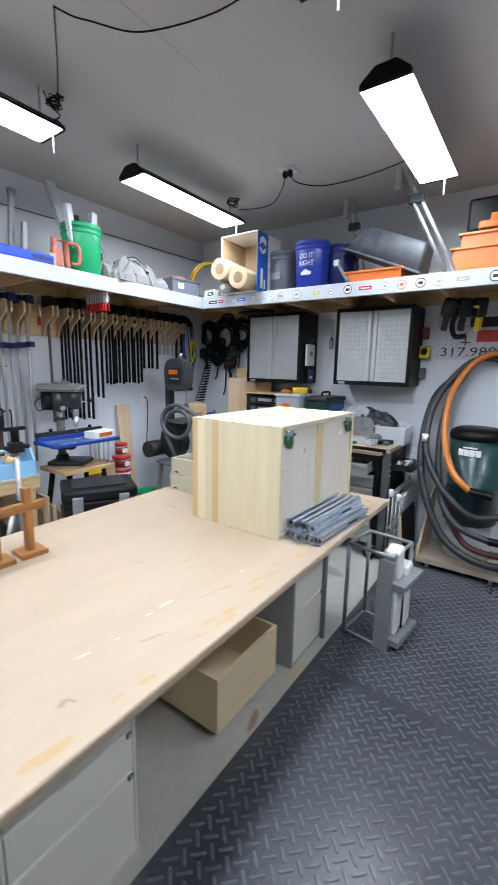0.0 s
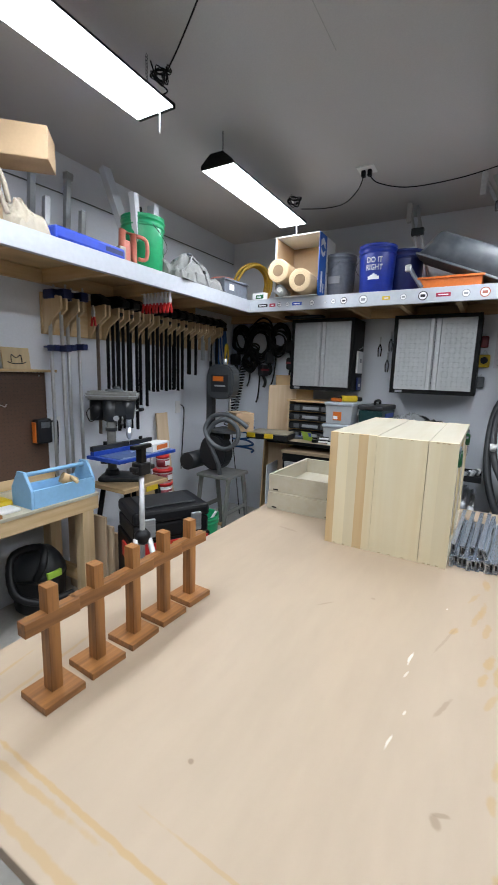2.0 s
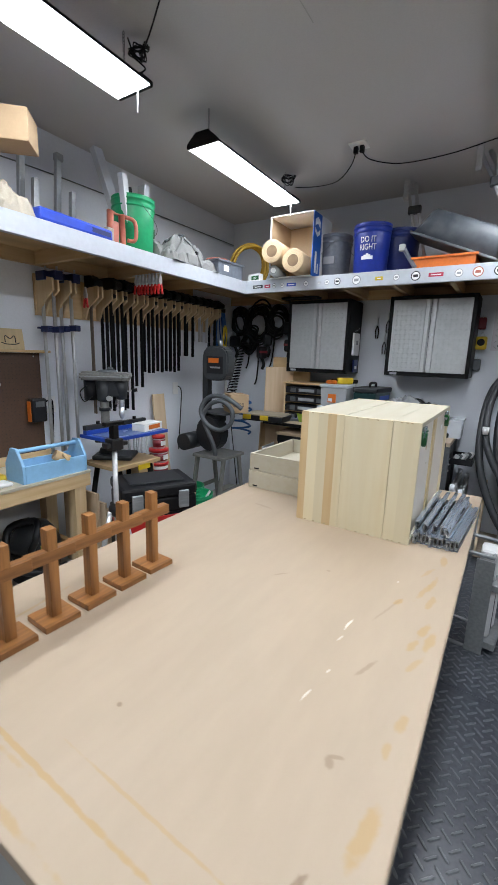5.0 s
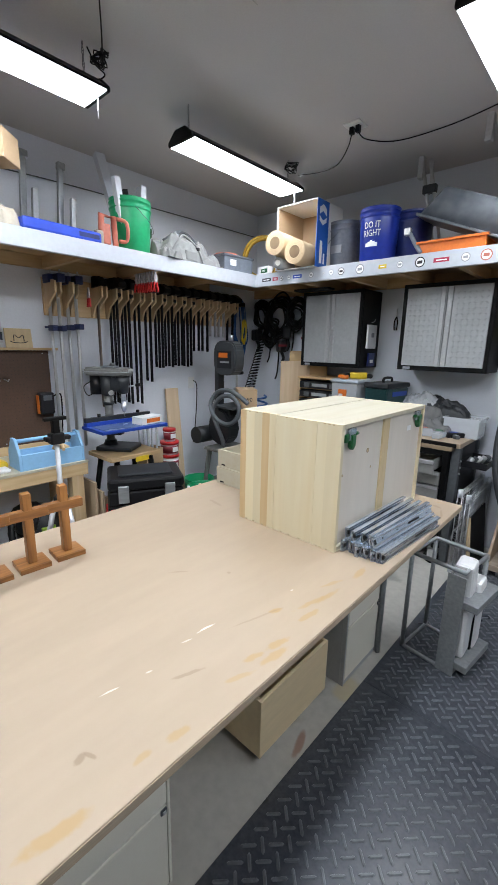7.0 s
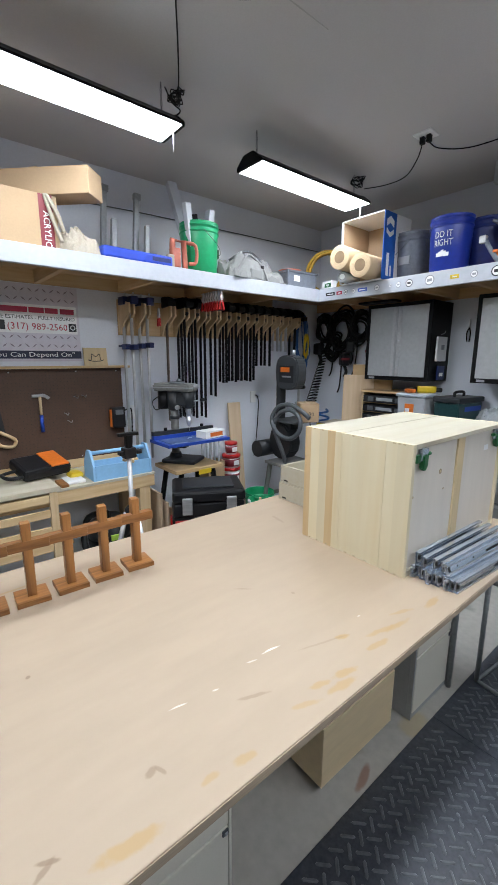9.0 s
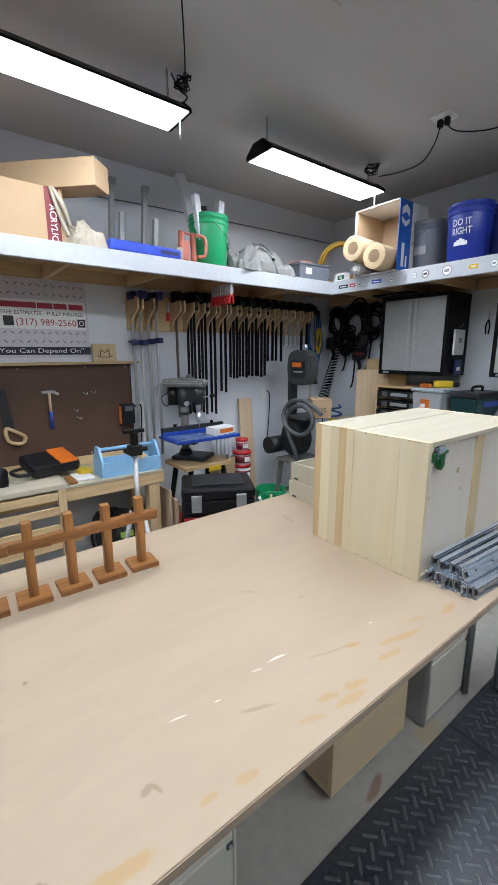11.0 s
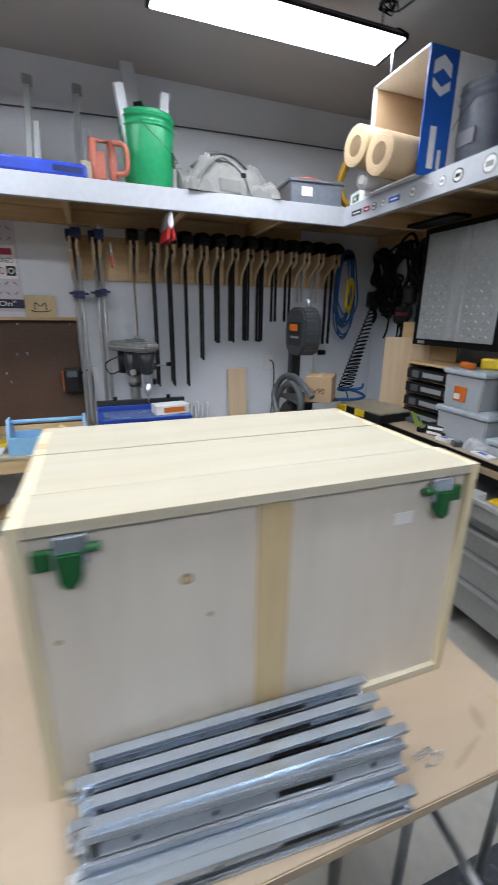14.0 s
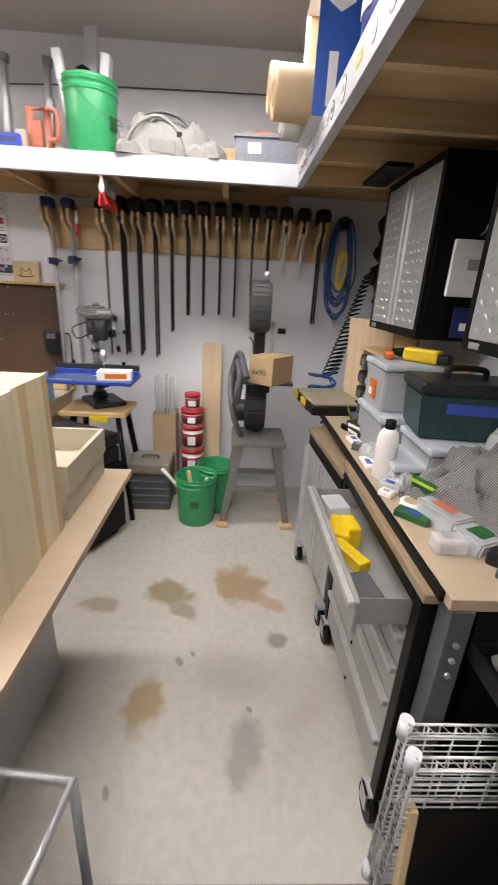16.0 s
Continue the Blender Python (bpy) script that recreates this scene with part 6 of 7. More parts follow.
for k in range(2):
    s = thing("drill_bit_box", pose(-2.16, 3.53, NT + 0.032 * k, 0, 0, 15 + 9 * k), "small black and white product box", "box", "stacked small boxes")
    part("carton", box(B(), (-0.065, -0.04, 0), (0.065, 0.04, 0.030), 0.002), M_ink, s)
    part("label", box(B(), (-0.05, -0.0408, 0.006), (0.04, -0.0402, 0.022)), M_inkwhite, s)
cbn = thing("clear_container", (-1.03, 3.80, NT), "large clear plastic container at the bench end", "container")
part("tub", open_box(B(), (-0.16, -0.12, 0), (0.10, 0.12, 0.15), 0.003), M_clear, cbn)
part("rim", open_box(B(), (-0.17, -0.13, 0.14), (0.11, 0.13, 0.155), 0.011, 0.001), M_clear, cbn)
jar = solo("brown_jar", lathe(B(), [(0.03, 0), (0.032, 0.05), (0.026, 0.06), (0.028, 0.075), (0.01, 0.076)], 16), M_kraft, "small tan jar on the bench", "jar", at=pose(-1.12, 3.80, NT))
pbk = thing("paper_bag", pose(-1.955, 3.80, 1.66, 0, 0, 0), "white paper bag on wire hooks at the cabinet side", "bag")
part("bag", box(B(), (0.002, -0.085, 0), (0.022, 0.085, 0.21), 0.006), M_inkwhite, pbk)
part("print", box(B(), (0.0222, -0.02, 0.10), (0.023, 0.035, 0.14)), M_inkgrey, pbk)
part("hook", tube(B(), [(-0.008, 0.02, 0.23), (0.02, 0.02, 0.24), (0.03, 0.02, 0.26)], 0.002, 5), M_steel, pbk)
fp = thing("printed_packet", pose(-1.955, 3.83, 1.50, 0, 0, 0), "dark blue printed packet hung at the cabinet side", "packet")
part("packet", box(B(), (0.002, -0.06, 0), (0.016, 0.06, 0.12), 0.003), M_navy, fp)
part("print", box(B(), (0.0162, -0.03, 0.03), (0.017, 0.03, 0.06)), M_inkwhite, fp)
for x, z in ((-1.80, 1.95), (-1.72, 1.80), (-1.70, 2.0)):
    s = thing("hung_pliers", (x, NY - 0.02, z), "steel hand tool hung between the cabinets", "tool", "hung hand tools")
    part("jaw", cyl(B(), (0, 0, 0), (0, 0, 0.07), 0.008, 0.004, 8), M_steel, s)
    for e in (-1, 1):
        part("grip", tube(B(), [(0, 0, 0), (e * 0.015, -0.004, -0.05), (e * 0.010, -0.004, -0.12)], 0.006, 6), M_black if x < -1.75 else M_graymetal, s)
tm = thing("tape_measure", (-0.89, NY - 0.05, 1.80), "yellow tape measure hung on the wall", "tape measure")
part("case", box(B(), (-0.045, -0.03, -0.06), (0.045, 0.03, 0.05), 0.014), M_yellow, tm)
part("face", cyl(B(), (0, -0.034, 0), (0, -0.03, 0), 0.03, n=18), M_black, tm)
part("clip", tube(B(), [(-0.02, 0.02, 0.05), (0, 0.045, 0.09), (0.02, 0.02, 0.05)], 0.003, 5), M_steel, tm)
for z, m in ((1.97, M_darkred), (1.62, M_graymetal)):
    s = thing("wall_tool", (-0.90, NY - 0.03, z), "small hand tool hung on the wall", "tool", "hung hand tools")
    part("body", box(B(), (-0.03, -0.025, -0.06), (0.03, 0.02, 0.04), 0.012), m, s)
    part("hook", tube(B(), [(0, 0.025, 0.06), (0, -0.01, 0.055), (0, -0.02, 0.02)], 0.003, 5), M_steel, s)

# ---- north banner ----
nban = thing("wall_banner", (0, 0, 0), "tread-plate print vinyl banner with a phone number", "banner", "banners")
part("sheet", box(B(), (-0.815, NY - 0.004, 1.735), (1.1, NY - 0.001, 2.188)), M_banner, nban)
bm = B()
for i in range(36):
    for k in range(9):
        a = 0.7 if (i + k) % 2 else -0.7
        u, v = Vector((math.cos(a), 0, math.sin(a))) * 0.019, Vector((-math.sin(a), 0, math.cos(a))) * 0.004
        c = Vector((-0.785 + i * 0.05, NY - 0.0042, 1.76 + k * 0.05))
        bm.faces.new([bm.verts.new(c + w) for w in (u, v, -u, -v)])
part("tread_print", bm, mat("pale banner tread", (0.47, 0.46, 0.49), 0.4, bump=0), nban)
words("lettering", "317.989.2560", 0.105, M_ink, nban, on_north(-0.775, 1.765, NY - 0.0055), width=0.72)
part("name_block", box(B(), (-0.56, NY - 0.0058, 2.00), (0.3, NY - 0.0050, 2.08)), M_ink, nban)
part("name_block", box(B(), (-0.50, NY - 0.0058, 1.88), (0.05, NY - 0.0050, 1.975)), M_red, nban)
part("emblem", tube(B(), [(-0.56, NY - 0.006, 2.10), (-0.66, NY - 0.006, 2.11), (-0.70, NY - 0.006, 2.03), (-0.67, NY - 0.006, 1.93), (-0.58, NY - 0.006, 1.93)], 0.022, 5), M_ink, nban)
part("emblem_screw", box(box(B(), (-0.585, NY - 0.0062, 1.85), (-0.575, NY - 0.0052, 1.93)), (-0.62, NY - 0.0062, 1.872), (-0.54, NY - 0.0052, 1.88)), M_ink, nban)

# nail guns hung under the shelf
for i, (x, m) in enumerate(((-0.66, M_darkred), (-0.56, M_yellow), (-0.46, M_yellow))):
    s = thing("nail_gun", pose(x, 3.52 + 0.05 * i, 2.02, 10, 12 - 10 * i, 30 * i), "black and coloured nail gun hung under the shelf", "nail gun", "nail guns")
    part("body", box(B(), (-0.05, -0.04, 0.02), (0.05, 0.04, 0.16), 0.02), M_blackplastic, s)
    part("shell", box(B(), (-0.053, -0.03, 0.085), (0.053, 0.043, 0.11), 0.010), m, s)
    part("grip", box(B(), (-0.02, 0.02, 0.02), (0.02, 0.15, 0.06), 0.012), M_black, s)
    part("nose", box(B(), (-0.02, -0.03, -0.08), (0.02, 0.01, 0.02), 0.006), M_yellow if i == 2 else M_blackplastic, s)
    part("hook", tube(B(), [(0, 0, 0.155), (0, 0, 0.20)], 0.005, 6, 1), M_steel, s)

# ---- central vacuum on a dolly with hoses ----
dol = thing("plywood_dolly", (0, 0, 0), "plywood dolly on casters carrying the vacuum", "dolly")
part("platform", box(B(), (-0.70, 3.47, 0.085), (0.75, 3.97, 0.105), 0.002), M_dollyply, dol)
part("skirt", box(B(), (-0.70, 3.462, 0.062), (0.75, 3.4685, 0.107), 0.002), M_dollyply, dol)
part("side_panel", prism(B(), [(3.47, 0.106), (3.97, 0.106), (3.97, 0.60), (3.80, 0.56), (3.47, 0.16)], "x", -0.70, -0.682, 0.002), M_paleboard, dol)
for x in (-0.62, -0.15, 0.65):
    for y in (3.53, 3.9):
        part("caster", cyl(B(), (x - 0.012, y, 0.032), (x + 0.012, y, 0.032), 0.032, n=14), M_alu, dol)
        part("caster_plate", box(B(), (x - 0.03, y - 0.03, 0.066), (x + 0.03, y + 0.03, 0.085)), M_graymetal, dol)
cv = thing("central_vacuum", (-0.375, 3.76, 0.105), "dark green central vacuum canister with black lid", "vacuum")
part("base_can", lathe(B(), [(0.16, 0), (0.175, 0.02), (0.17, 0.30)], 32), M_filegray, cv, "grey lower bucket")
part("canister", lathe(B(), [(0.17, 0.302), (0.20, 0.315), (0.20, 0.62), (0.205, 0.625), (0.205, 0.635), (0.20, 0.64), (0.20, 1.0)], 36), M_teal, cv)
part("lid", lathe(B(), [(0.205, 1.0), (0.21, 1.03), (0.20, 1.06), (0.16, 1.085), (0.02, 1.09)], 36), M_black, cv)
for k, w in enumerate((0.035, 0.035, 0.04, 0.045)):
    a = -2.02 + k * 0.21
    part("maker_mark", box(B(), (-0.022, -0.003, 0), (0.016, 0.002, 0.05)), M_inkwhite, cv, at=pose(0.2015 * math.cos(a), 0.2015 * math.sin(a), 0.88, 0, 0, math.degrees(a) + 90))
part("maker_line", box(B(), (-0.05, -0.002, 0), (0.05, 0.002, 0.012)), M_inkwhite, cv, at=pose(0.2015 * math.cos(-1.7), 0.2015 * math.sin(-1.7), 0.94, 0, 0, math.degrees(-1.7) + 90))
part("valve", cyl(B(), (-0.08, -0.20, 0.50), (-0.08, -0.24, 0.48), 0.025, n=12), M_black, cv)


def hose(name, pts, r, m, label, group="vacuum hoses"):
    return solo(name, tube(B(), pts, r, 12, 14, ribs=0.012), m, label, "hose", group=group)

hose("vacuum_hose", [(-0.10, 3.60, 0.55), (-0.30, 3.50, 0.52), (-0.44, 3.47, 0.60), (-0.62, 3.52, 0.78), (-0.74, 3.62, 1.05), (-0.72, 3.80, 1.40), (-0.52, 3.90, 1.70), (-0.30, 3.90, 1.73), (-0.12, 3.88, 1.55), (0.05, 3.85, 1.2), (0.10, 3.82, 0.8)], 0.027, M_hose, "grey vacuum hose looped on the wall hook")
hose("vacuum_hose", [(-0.36, 3.46, 0.735), (-0.50, 3.50, 0.86), (-0.60, 3.62, 1.10), (-0.62, 3.80, 1.42), (-0.50, 3.87, 1.68), (-0.33, 3.86, 1.78), (-0.15, 3.88, 1.70), (0.0, 3.90, 1.45), (0.12, 3.90, 1.0)], 0.027, M_hoseorange, "orange vacuum hose looped on the wall hook")
hose("vacuum_hose", [(-0.20, 3.44, 0.72), (-0.36, 3.45, 0.735)], 0.030, M_black, "black cuff of the orange hose")
hose("vacuum_hose", [(0.30, 3.70, 0.30), (0.05, 3.52, 0.20), (-0.25, 3.44, 0.19), (-0.52, 3.46, 0.33), (-0.72, 3.56, 0.70), (-0.78, 3.68, 1.05), (-0.74, 3.84, 1.42), (-0.55, 3.93, 1.64)], 0.030, M_hose, "grey vacuum hose hanging in a long loop")
hose("vacuum_hose", [(-0.52, 3.93, 1.66), (-0.64, 3.90, 1.40), (-0.66, 3.75, 1.0), (-0.56, 3.52, 0.62), (-0.42, 3.44, 0.45), (-0.20, 3.42, 0.385)], 0.026, M_hose, "grey vacuum hose hanging in a loop")
hose("vacuum_hose", [(-0.20, 3.42, 0.385), (-0.12, 3.42, 0.385)], 0.030, M_black, "short black rubber hose cuff")
hose("vacuum_hose", [(-0.12, 3.42, 0.385), (0.0, 3.44, 0.40), (0.15, 3.50, 0.45)], 0.028, M_hoseorange, "orange hose end coming out of a cuff")
hose("vacuum_hose", [(-0.50, 3.50, 0.50), (-0.35, 3.47, 0.30), (-0.1, 3.46, 0.27), (0.2, 3.55, 0.33)], 0.024, mat("maroon hose", (0.10, 0.025, 0.025), 0.45), "dark red hose under the canister")
solo("hose_fitting", cyl(B(), (-0.745, 3.60, 1.06), (-0.745, 3.60, 1.12), 0.020, 0.026, 14), M_whiteplastic, "white plastic vacuum hose fitting", "fitting")
hk = thing("wall_hook", (-0.36, NY, 1.70), "wire hose hook on the wall", "hook")
part("wire", tube(B(), [(-0.08, -0.005, 0.03), (-0.08, -0.14, 0.03), (-0.08, -0.14, 0.09), (0.08, -0.14, 0.09), (0.08, -0.14, 0.03), (0.08, -0.005, 0.03)], 0.005, 6, 3), M_graymetal, hk)

# ---- chrome wire shelves standing on edge ----
def wire_shelf(x, h, label):
    s = thing("wire_shelf", (x, 3.345, 0), label, "shelf", "wire shelves on edge")
    D = 0.60
    for xx in (0.0, 0.03):
        part("rail", tube(B(), [(xx, 0, 0.01), (xx, 0, h)], 0.004, 6, 1), M_alu, s)
        part("rail", tube(B(), [(xx, D, 0.01), (xx, D, h)], 0.004, 6, 1), M_alu, s)
        for z in (0.03, h * 0.5, h - 0.03):
            part("rail", tube(B(), [(xx, 0, z), (xx, D, z)], 0.004, 6, 1), M_alu, s)
    bm = B()
    k = int(h / 0.022)
    for i in range(k):
        z = 0.01 + i * 0.022
        tube(bm, [(0.034, 0.0, z), (0.034, D, z)], 0.0018, 4, 1)
    for i in range(8):
        tube(bm, [(0.03, 0.05 + i * 0.07, 0.01), (0.03, 0.05 + i * 0.07, h)], 0.0024, 4, 1)
    tagged(part("wire_mat", bm, M_alu, s), kind="stuff")
    bm = B()
    for y0 in (0.0, D):
        pts = [(0.0 if i % 2 else 0.03, y0, 0.01 + i * h / 36) for i in range(37)]
        tube(bm, pts, 0.003, 4, 1)
    for z0 in (0.03, h * 0.5, h - 0.03):
        pts = [(0.0 if i % 2 else 0.03, i * D / 30, z0) for i in range(31)]
        tube(bm, pts, 0.003, 4, 1)
    part("truss", bm, M_alu, s)
    for y in (0.0, D):
        part("corner_sleeve", cyl(B(), (0.015, y, h - 0.05), (0.015, y, h + 0.008), 0.018, n=12), M_white, s)
        part("corner_sleeve", cyl(B(), (0.015, y, 0.0), (0.015, y, 0.05), 0.018, n=12), M_white, s)
    return s

wire_shelf(-0.925, 0.66, "chrome wire shelf standing on its edge")
wire_shelf(-0.865, 0.63, "chrome wire shelf standing on its edge")
fpn = thing("framed_panel", pose(-0.80, 3.36, 0, 0, -6, 0), "dark mesh panel with a wooden edge leaning there", "panel")
part("mesh", box(B(), (0, 0.02, 0), (0.02, 0.45, 0.46), 0.002), M_black, fpn)
part("edge", box(B(), (-0.002, 0.0, 0), (0.024, 0.02, 0.46), 0.002), M_pine_z, fpn)

# ---- tubular frame with white parts beside the bench ----
tf = thing("tubular_frame", pose(-0.845, 2.285, 0, 0, 0, -7), "grey steel tube frame holding white plastic parts", "frame")
W_, D_, H_ = 0.275, 0.275, 0.595
for z in (0.016, H_):
    part("ring", tube(B(), [(0, 0, z), (W_, 0, z), (W_, D_, z), (0, D_, z)], 0.0125, 8, 1, True), M_tubegray, tf)
for x, y in ((0, 0), (0, D_), (W_, D_)):
    part("upright", cyl(B(), (x, y, 0.016), (x, y, H_), 0.012, n=10), M_tubegray, tf)
part("side_plate", box(B(), (W_ - 0.075, -0.018, 0.01), (W_ + 0.015, -0.012, H_ - 0.02), 0.002), M_tubegray, tf, "grey steel plate")
part("cross_plate", box(B(), (W_ - 0.02, 0.0, 0.40), (W_ + 0.08, 0.30, 0.44), 0.004), M_tubegray, tf)
part("foot_plate", box(B(), (W_ - 0.02, 0.0, 0.05), (W_ + 0.07, 0.30, 0.09), 0.004), M_tubegray, tf)
for x, y, z, h, rx in ((W_ - 0.02, 0.0, 0.06, 0.30, 4), (W_ + 0.0, 0.12, 0.06, 0.40, 2), (W_ - 0.03, 0.03, 0.36, 0.22, 8)):
    solo("white_housing", box(B(), (-0.04, 0, 0), (0.05, 0.12, h), 0.02), M_whiteplastic, "white plastic housing strapped in the frame", "housing", at=pose(-0.84 + x, 2.285 + y, z + 0.032, rx, 0, 0), group="white housings")
part("black_strap", box(box(B(), (W_ - 0.075, 0.06, 0.36), (W_ + 0.03, 0.10, 0.385), 0.004), (W_ + 0.015, 0.15, 0.09), (W_ + 0.025, 0.19, 0.40), 0.003), M_black, tf)

# ================= things on the west shelf =================
def carton(at, w, d, h, label, extra=None, flap=False):
    s = thing("cardboard_box", at, label, "box", "cardboard boxes on the shelf")
    part("carton", box(B(), (-d / 2, -w / 2, 0), (d / 2, w / 2, h), 0.004), M_cardboard, s)
    part("tape", box(B(), (-d / 2 - 0.001, -0.025, h), (d / 2 + 0.001, 0.025, h + 0.001)), M_kraft, s)
    return s

ac = carton((-3.10, 0.645, ST), 0.62, 0.42, 0.29, "cardboard box with a red printed edge")
part("red_band", box(B(), (0.211, 0.21, 0.002), (0.2118, 0.285, 0.288)), M_darkred, ac, "red printed band")
words("lettering", "ACRYLIC", 0.05, M_inkwhite, ac, Matrix.Translation((0.2125, 0.232, 0.20)) @ Matrix(((0, 0, 1, 0), (0, 1, 0, 0), (-1, 0, 0, 0), (0, 0, 0, 1))), width=0.19)
c2b = carton(pose(-3.007, 0.919, ST + 0.292, 0, 0, -46), 0.65, 0.17, 0.145, "long cardboard box resting on another box")
heap("cloth_bag", pose(-2.98, 1.08, ST, 0, 0, 0), 0.24, 0.26, 0.16, M_cream, "crumpled cream cloth bag", "bag", 31, 4.0)
part("strap", tube(B(), [(0.10, -0.10, 0.10), (0.12, -0.14, 0.2), (0.10, -0.19, 0.285), (0.11, -0.16, 0.16), (0.12, -0.12, 0.04)], 0.012, 6), M_cream, bpy.data.objects["cloth_bag"])
bp = thing("blue_pouch", pose(-2.90, 1.43, ST, 0, 0, 3), "long blue plastic sleeve lying flat", "sleeve")
part("sleeve", box(B(), (-0.05, -0.24, 0), (0.05, 0.26, 0.068), 0.014), mat("bright blue plastic", (0.02, 0.07, 0.55), 0.35), bp)
part("print", box(B(), (0.0505, 0.10, 0.022), (0.0515, 0.24, 0.048)), M_navy, bp)
solo("aluminium_extrusion", box(box(B(), (-0.02, -0.45, 0), (0.02, 0.45, 0.012), 0.001), (-0.02, -0.45, 0.012), (-0.012, 0.45, 0.05), 0.001), M_alu, "long aluminium extrusion lying on the shelf", "extrusion", at=pose(-3.04, 1.40, ST + 0.02, 0, 0, 2))
for y, x in ((1.385, -3.36), (1.43, -3.28), (1.64, -3.37), (1.69, -3.28)):
    s = thing("folded_stand", pose(x, y, ST, -4, 0, 0), "aluminium folding leg standing on the shelf", "stand", "aluminium stands")
    part("tube", box(B(), (-0.018, -0.018, 0), (0.018, 0.018, 0.58 if x < -3.3 else 0.36), 0.003), M_tubegray, s)
    if x < -3.3:
        part("cap", box(B(), (-0.022, -0.022, 0.555), (0.022, 0.03, 0.60), 0.005), M_tubegray, s)
wg = bucket(pose(-3.04, 2.025, ST, 0, 0, 70), M_green, "green plastic bucket full of trim offcuts on the shelf")
part("print", box(B(), (0.1375, -0.03, 0.14), (0.1465, 0.03, 0.20)), M_darkgreen, wg)
for a, b, w, m in (((-3.08, 2.01, 2.33), (-3.34, 1.965, 3.03), 0.038, M_white), ((-3.03, 2.07, 2.33), (-3.04, 2.13, 2.79), 0.035, M_white), ((-3.0, 1.95, 2.34), (-2.98, 1.88, 2.78), 0.022, M_white), ((-3.05, 2.04, 2.35), (-3.06, 1.99, 2.74), 0.03, M_black)):
    d = Vector(b) - Vector(a)
    solo("trim_offcut", box(B(), (-0.024, -w, 0), (0.024, w, d.length), 0.003), m, "offcut of trim standing in the green bucket", "offcut", at=Matrix.Translation(a) @ d.to_track_quat("Z", "Y").to_matrix().to_4x4() @ pose(0, 0, 0, 0, 0, 80), group="trim offcuts")
rc = thing("corner_clamp", pose(-2.93, 1.79, ST, 0, 0, 0), "faded red plastic corner clamp on the shelf", "clamp")
part("frame", tube(B(), [(0, -0.07, 0.012), (0.0, -0.06, 0.20), (0.0, 0.03, 0.20), (0.0, 0.04, 0.012)], 0.023, 6, 1, True), M_terracotta, rc)
part("handle", tube(B(), [(0.03, 0.05, 0.05), (0.05, 0.10, 0.06), (0.05, 0.10, 0.17), (0.02, 0.04, 0.19)], 0.013, 6, 4), M_terracotta, rc)
part("pad", box(B(), (-0.025, -0.06, 0.02), (0.012, 0.0, 0.15), 0.008), M_terracotta, rc)
solo("glue_block", box(B(), (-0.02, -0.025, 0), (0.02, 0.025, 0.09), 0.006), M_cream, "small cream plastic block", "block", at=pose(-2.90, 1.69, ST))
big_bag = heap("tool_bag", pose(-3.0, 2.46, ST, 0, 0, 8), 0.32, 0.60, 0.25, M_canvas, "grey canvas tool bag slumped on the shelf", "bag", 40, 4.2, 56)
part("strap", tube(B(), [(0.10, -0.24, 0.02), (0.13, -0.17, 0.13), (0.08, -0.05, 0.20), (0.12, 0.06, 0.12), (0.15, 0.10, 0.01)], 0.010, 6, 6), M_canvas, big_bag)
part("strap", tube(B(), [(0.02, -0.22, 0.14), (0.06, -0.10, 0.215), (0.04, 0.05, 0.22), (0.07, 0.17, 0.12), (0.12, 0.24, 0.02)], 0.009, 6, 6), M_graymetal, big_bag, "dark webbing strap")
part("pocket", box(B(), (0.125, -0.10, 0.01), (0.15, 0.04, 0.085), 0.010), M_canvas, big_bag)
part("buckle", box(B(), (0.115, 0.045, 0.10), (0.135, 0.075, 0.125), 0.004), M_blackplastic, big_bag)
heap("tool_bag", pose(-2.95, 2.64, ST, 0, 0, -20), 0.20, 0.34, 0.13, M_canvas, "rolled grey canvas pouch on the shelf", "bag", 47, 4.0, 40)
heap("tool_bag", pose(-2.93, 2.30, ST, 0, 0, 30), 0.16, 0.24, 0.12, M_canvas, "grey canvas pouch slumped on the shelf", "bag", 52, 4.0, 40)
solo("clear_packet", box(B(), (-0.03, -0.06, 0), (0.03, 0.06, 0.03), 0.01), M_clear, "clear plastic packet on the tool bag", "packet", at=pose(-3.0, 2.45, ST + 0.20, 8, 0, 20))
wt = solo("wood_block", box(B(), (-0.05, -0.12, 0), (0.05, 0.12, 0.16), 0.003), M_pine_y, "pine block behind the tool bag", "block", at=pose(-3.28, 2.72, ST))
gt = thing("grey_tub", pose(-3.0, 3.02, ST, 0, 0, -4), "grey translucent plastic tub with a white label", "tub")
part("tub", open_box(B(), (-0.13, -0.17, 0), (0.12, 0.17, 0.13), 0.005, bev=0.002), M_graybucket, gt)
part("rim", open_box(B(), (-0.14, -0.18, 0.125), (0.13, 0.18, 0.140), 0.012, 0.001), M_graybucket, gt)
part("label", box(B(), (0.1205, -0.10, 0.05), (0.1215, -0.03, 0.10)), M_inkwhite, gt)
solo("red_lid", lathe(B(), [(0.11, 0), (0.115, 0.012), (0.10, 0.024), (0.02, 0.026)], 24), M_terracotta, "round red lid on the grey tub", "lid", at=pose(-3.02, 2.99, ST + 0.141))
yh = thing("air_hose", pose(-2.98, 3.44, ST, 0, 12, -32), "coil of yellow air hose standing on the shelf", "hose")
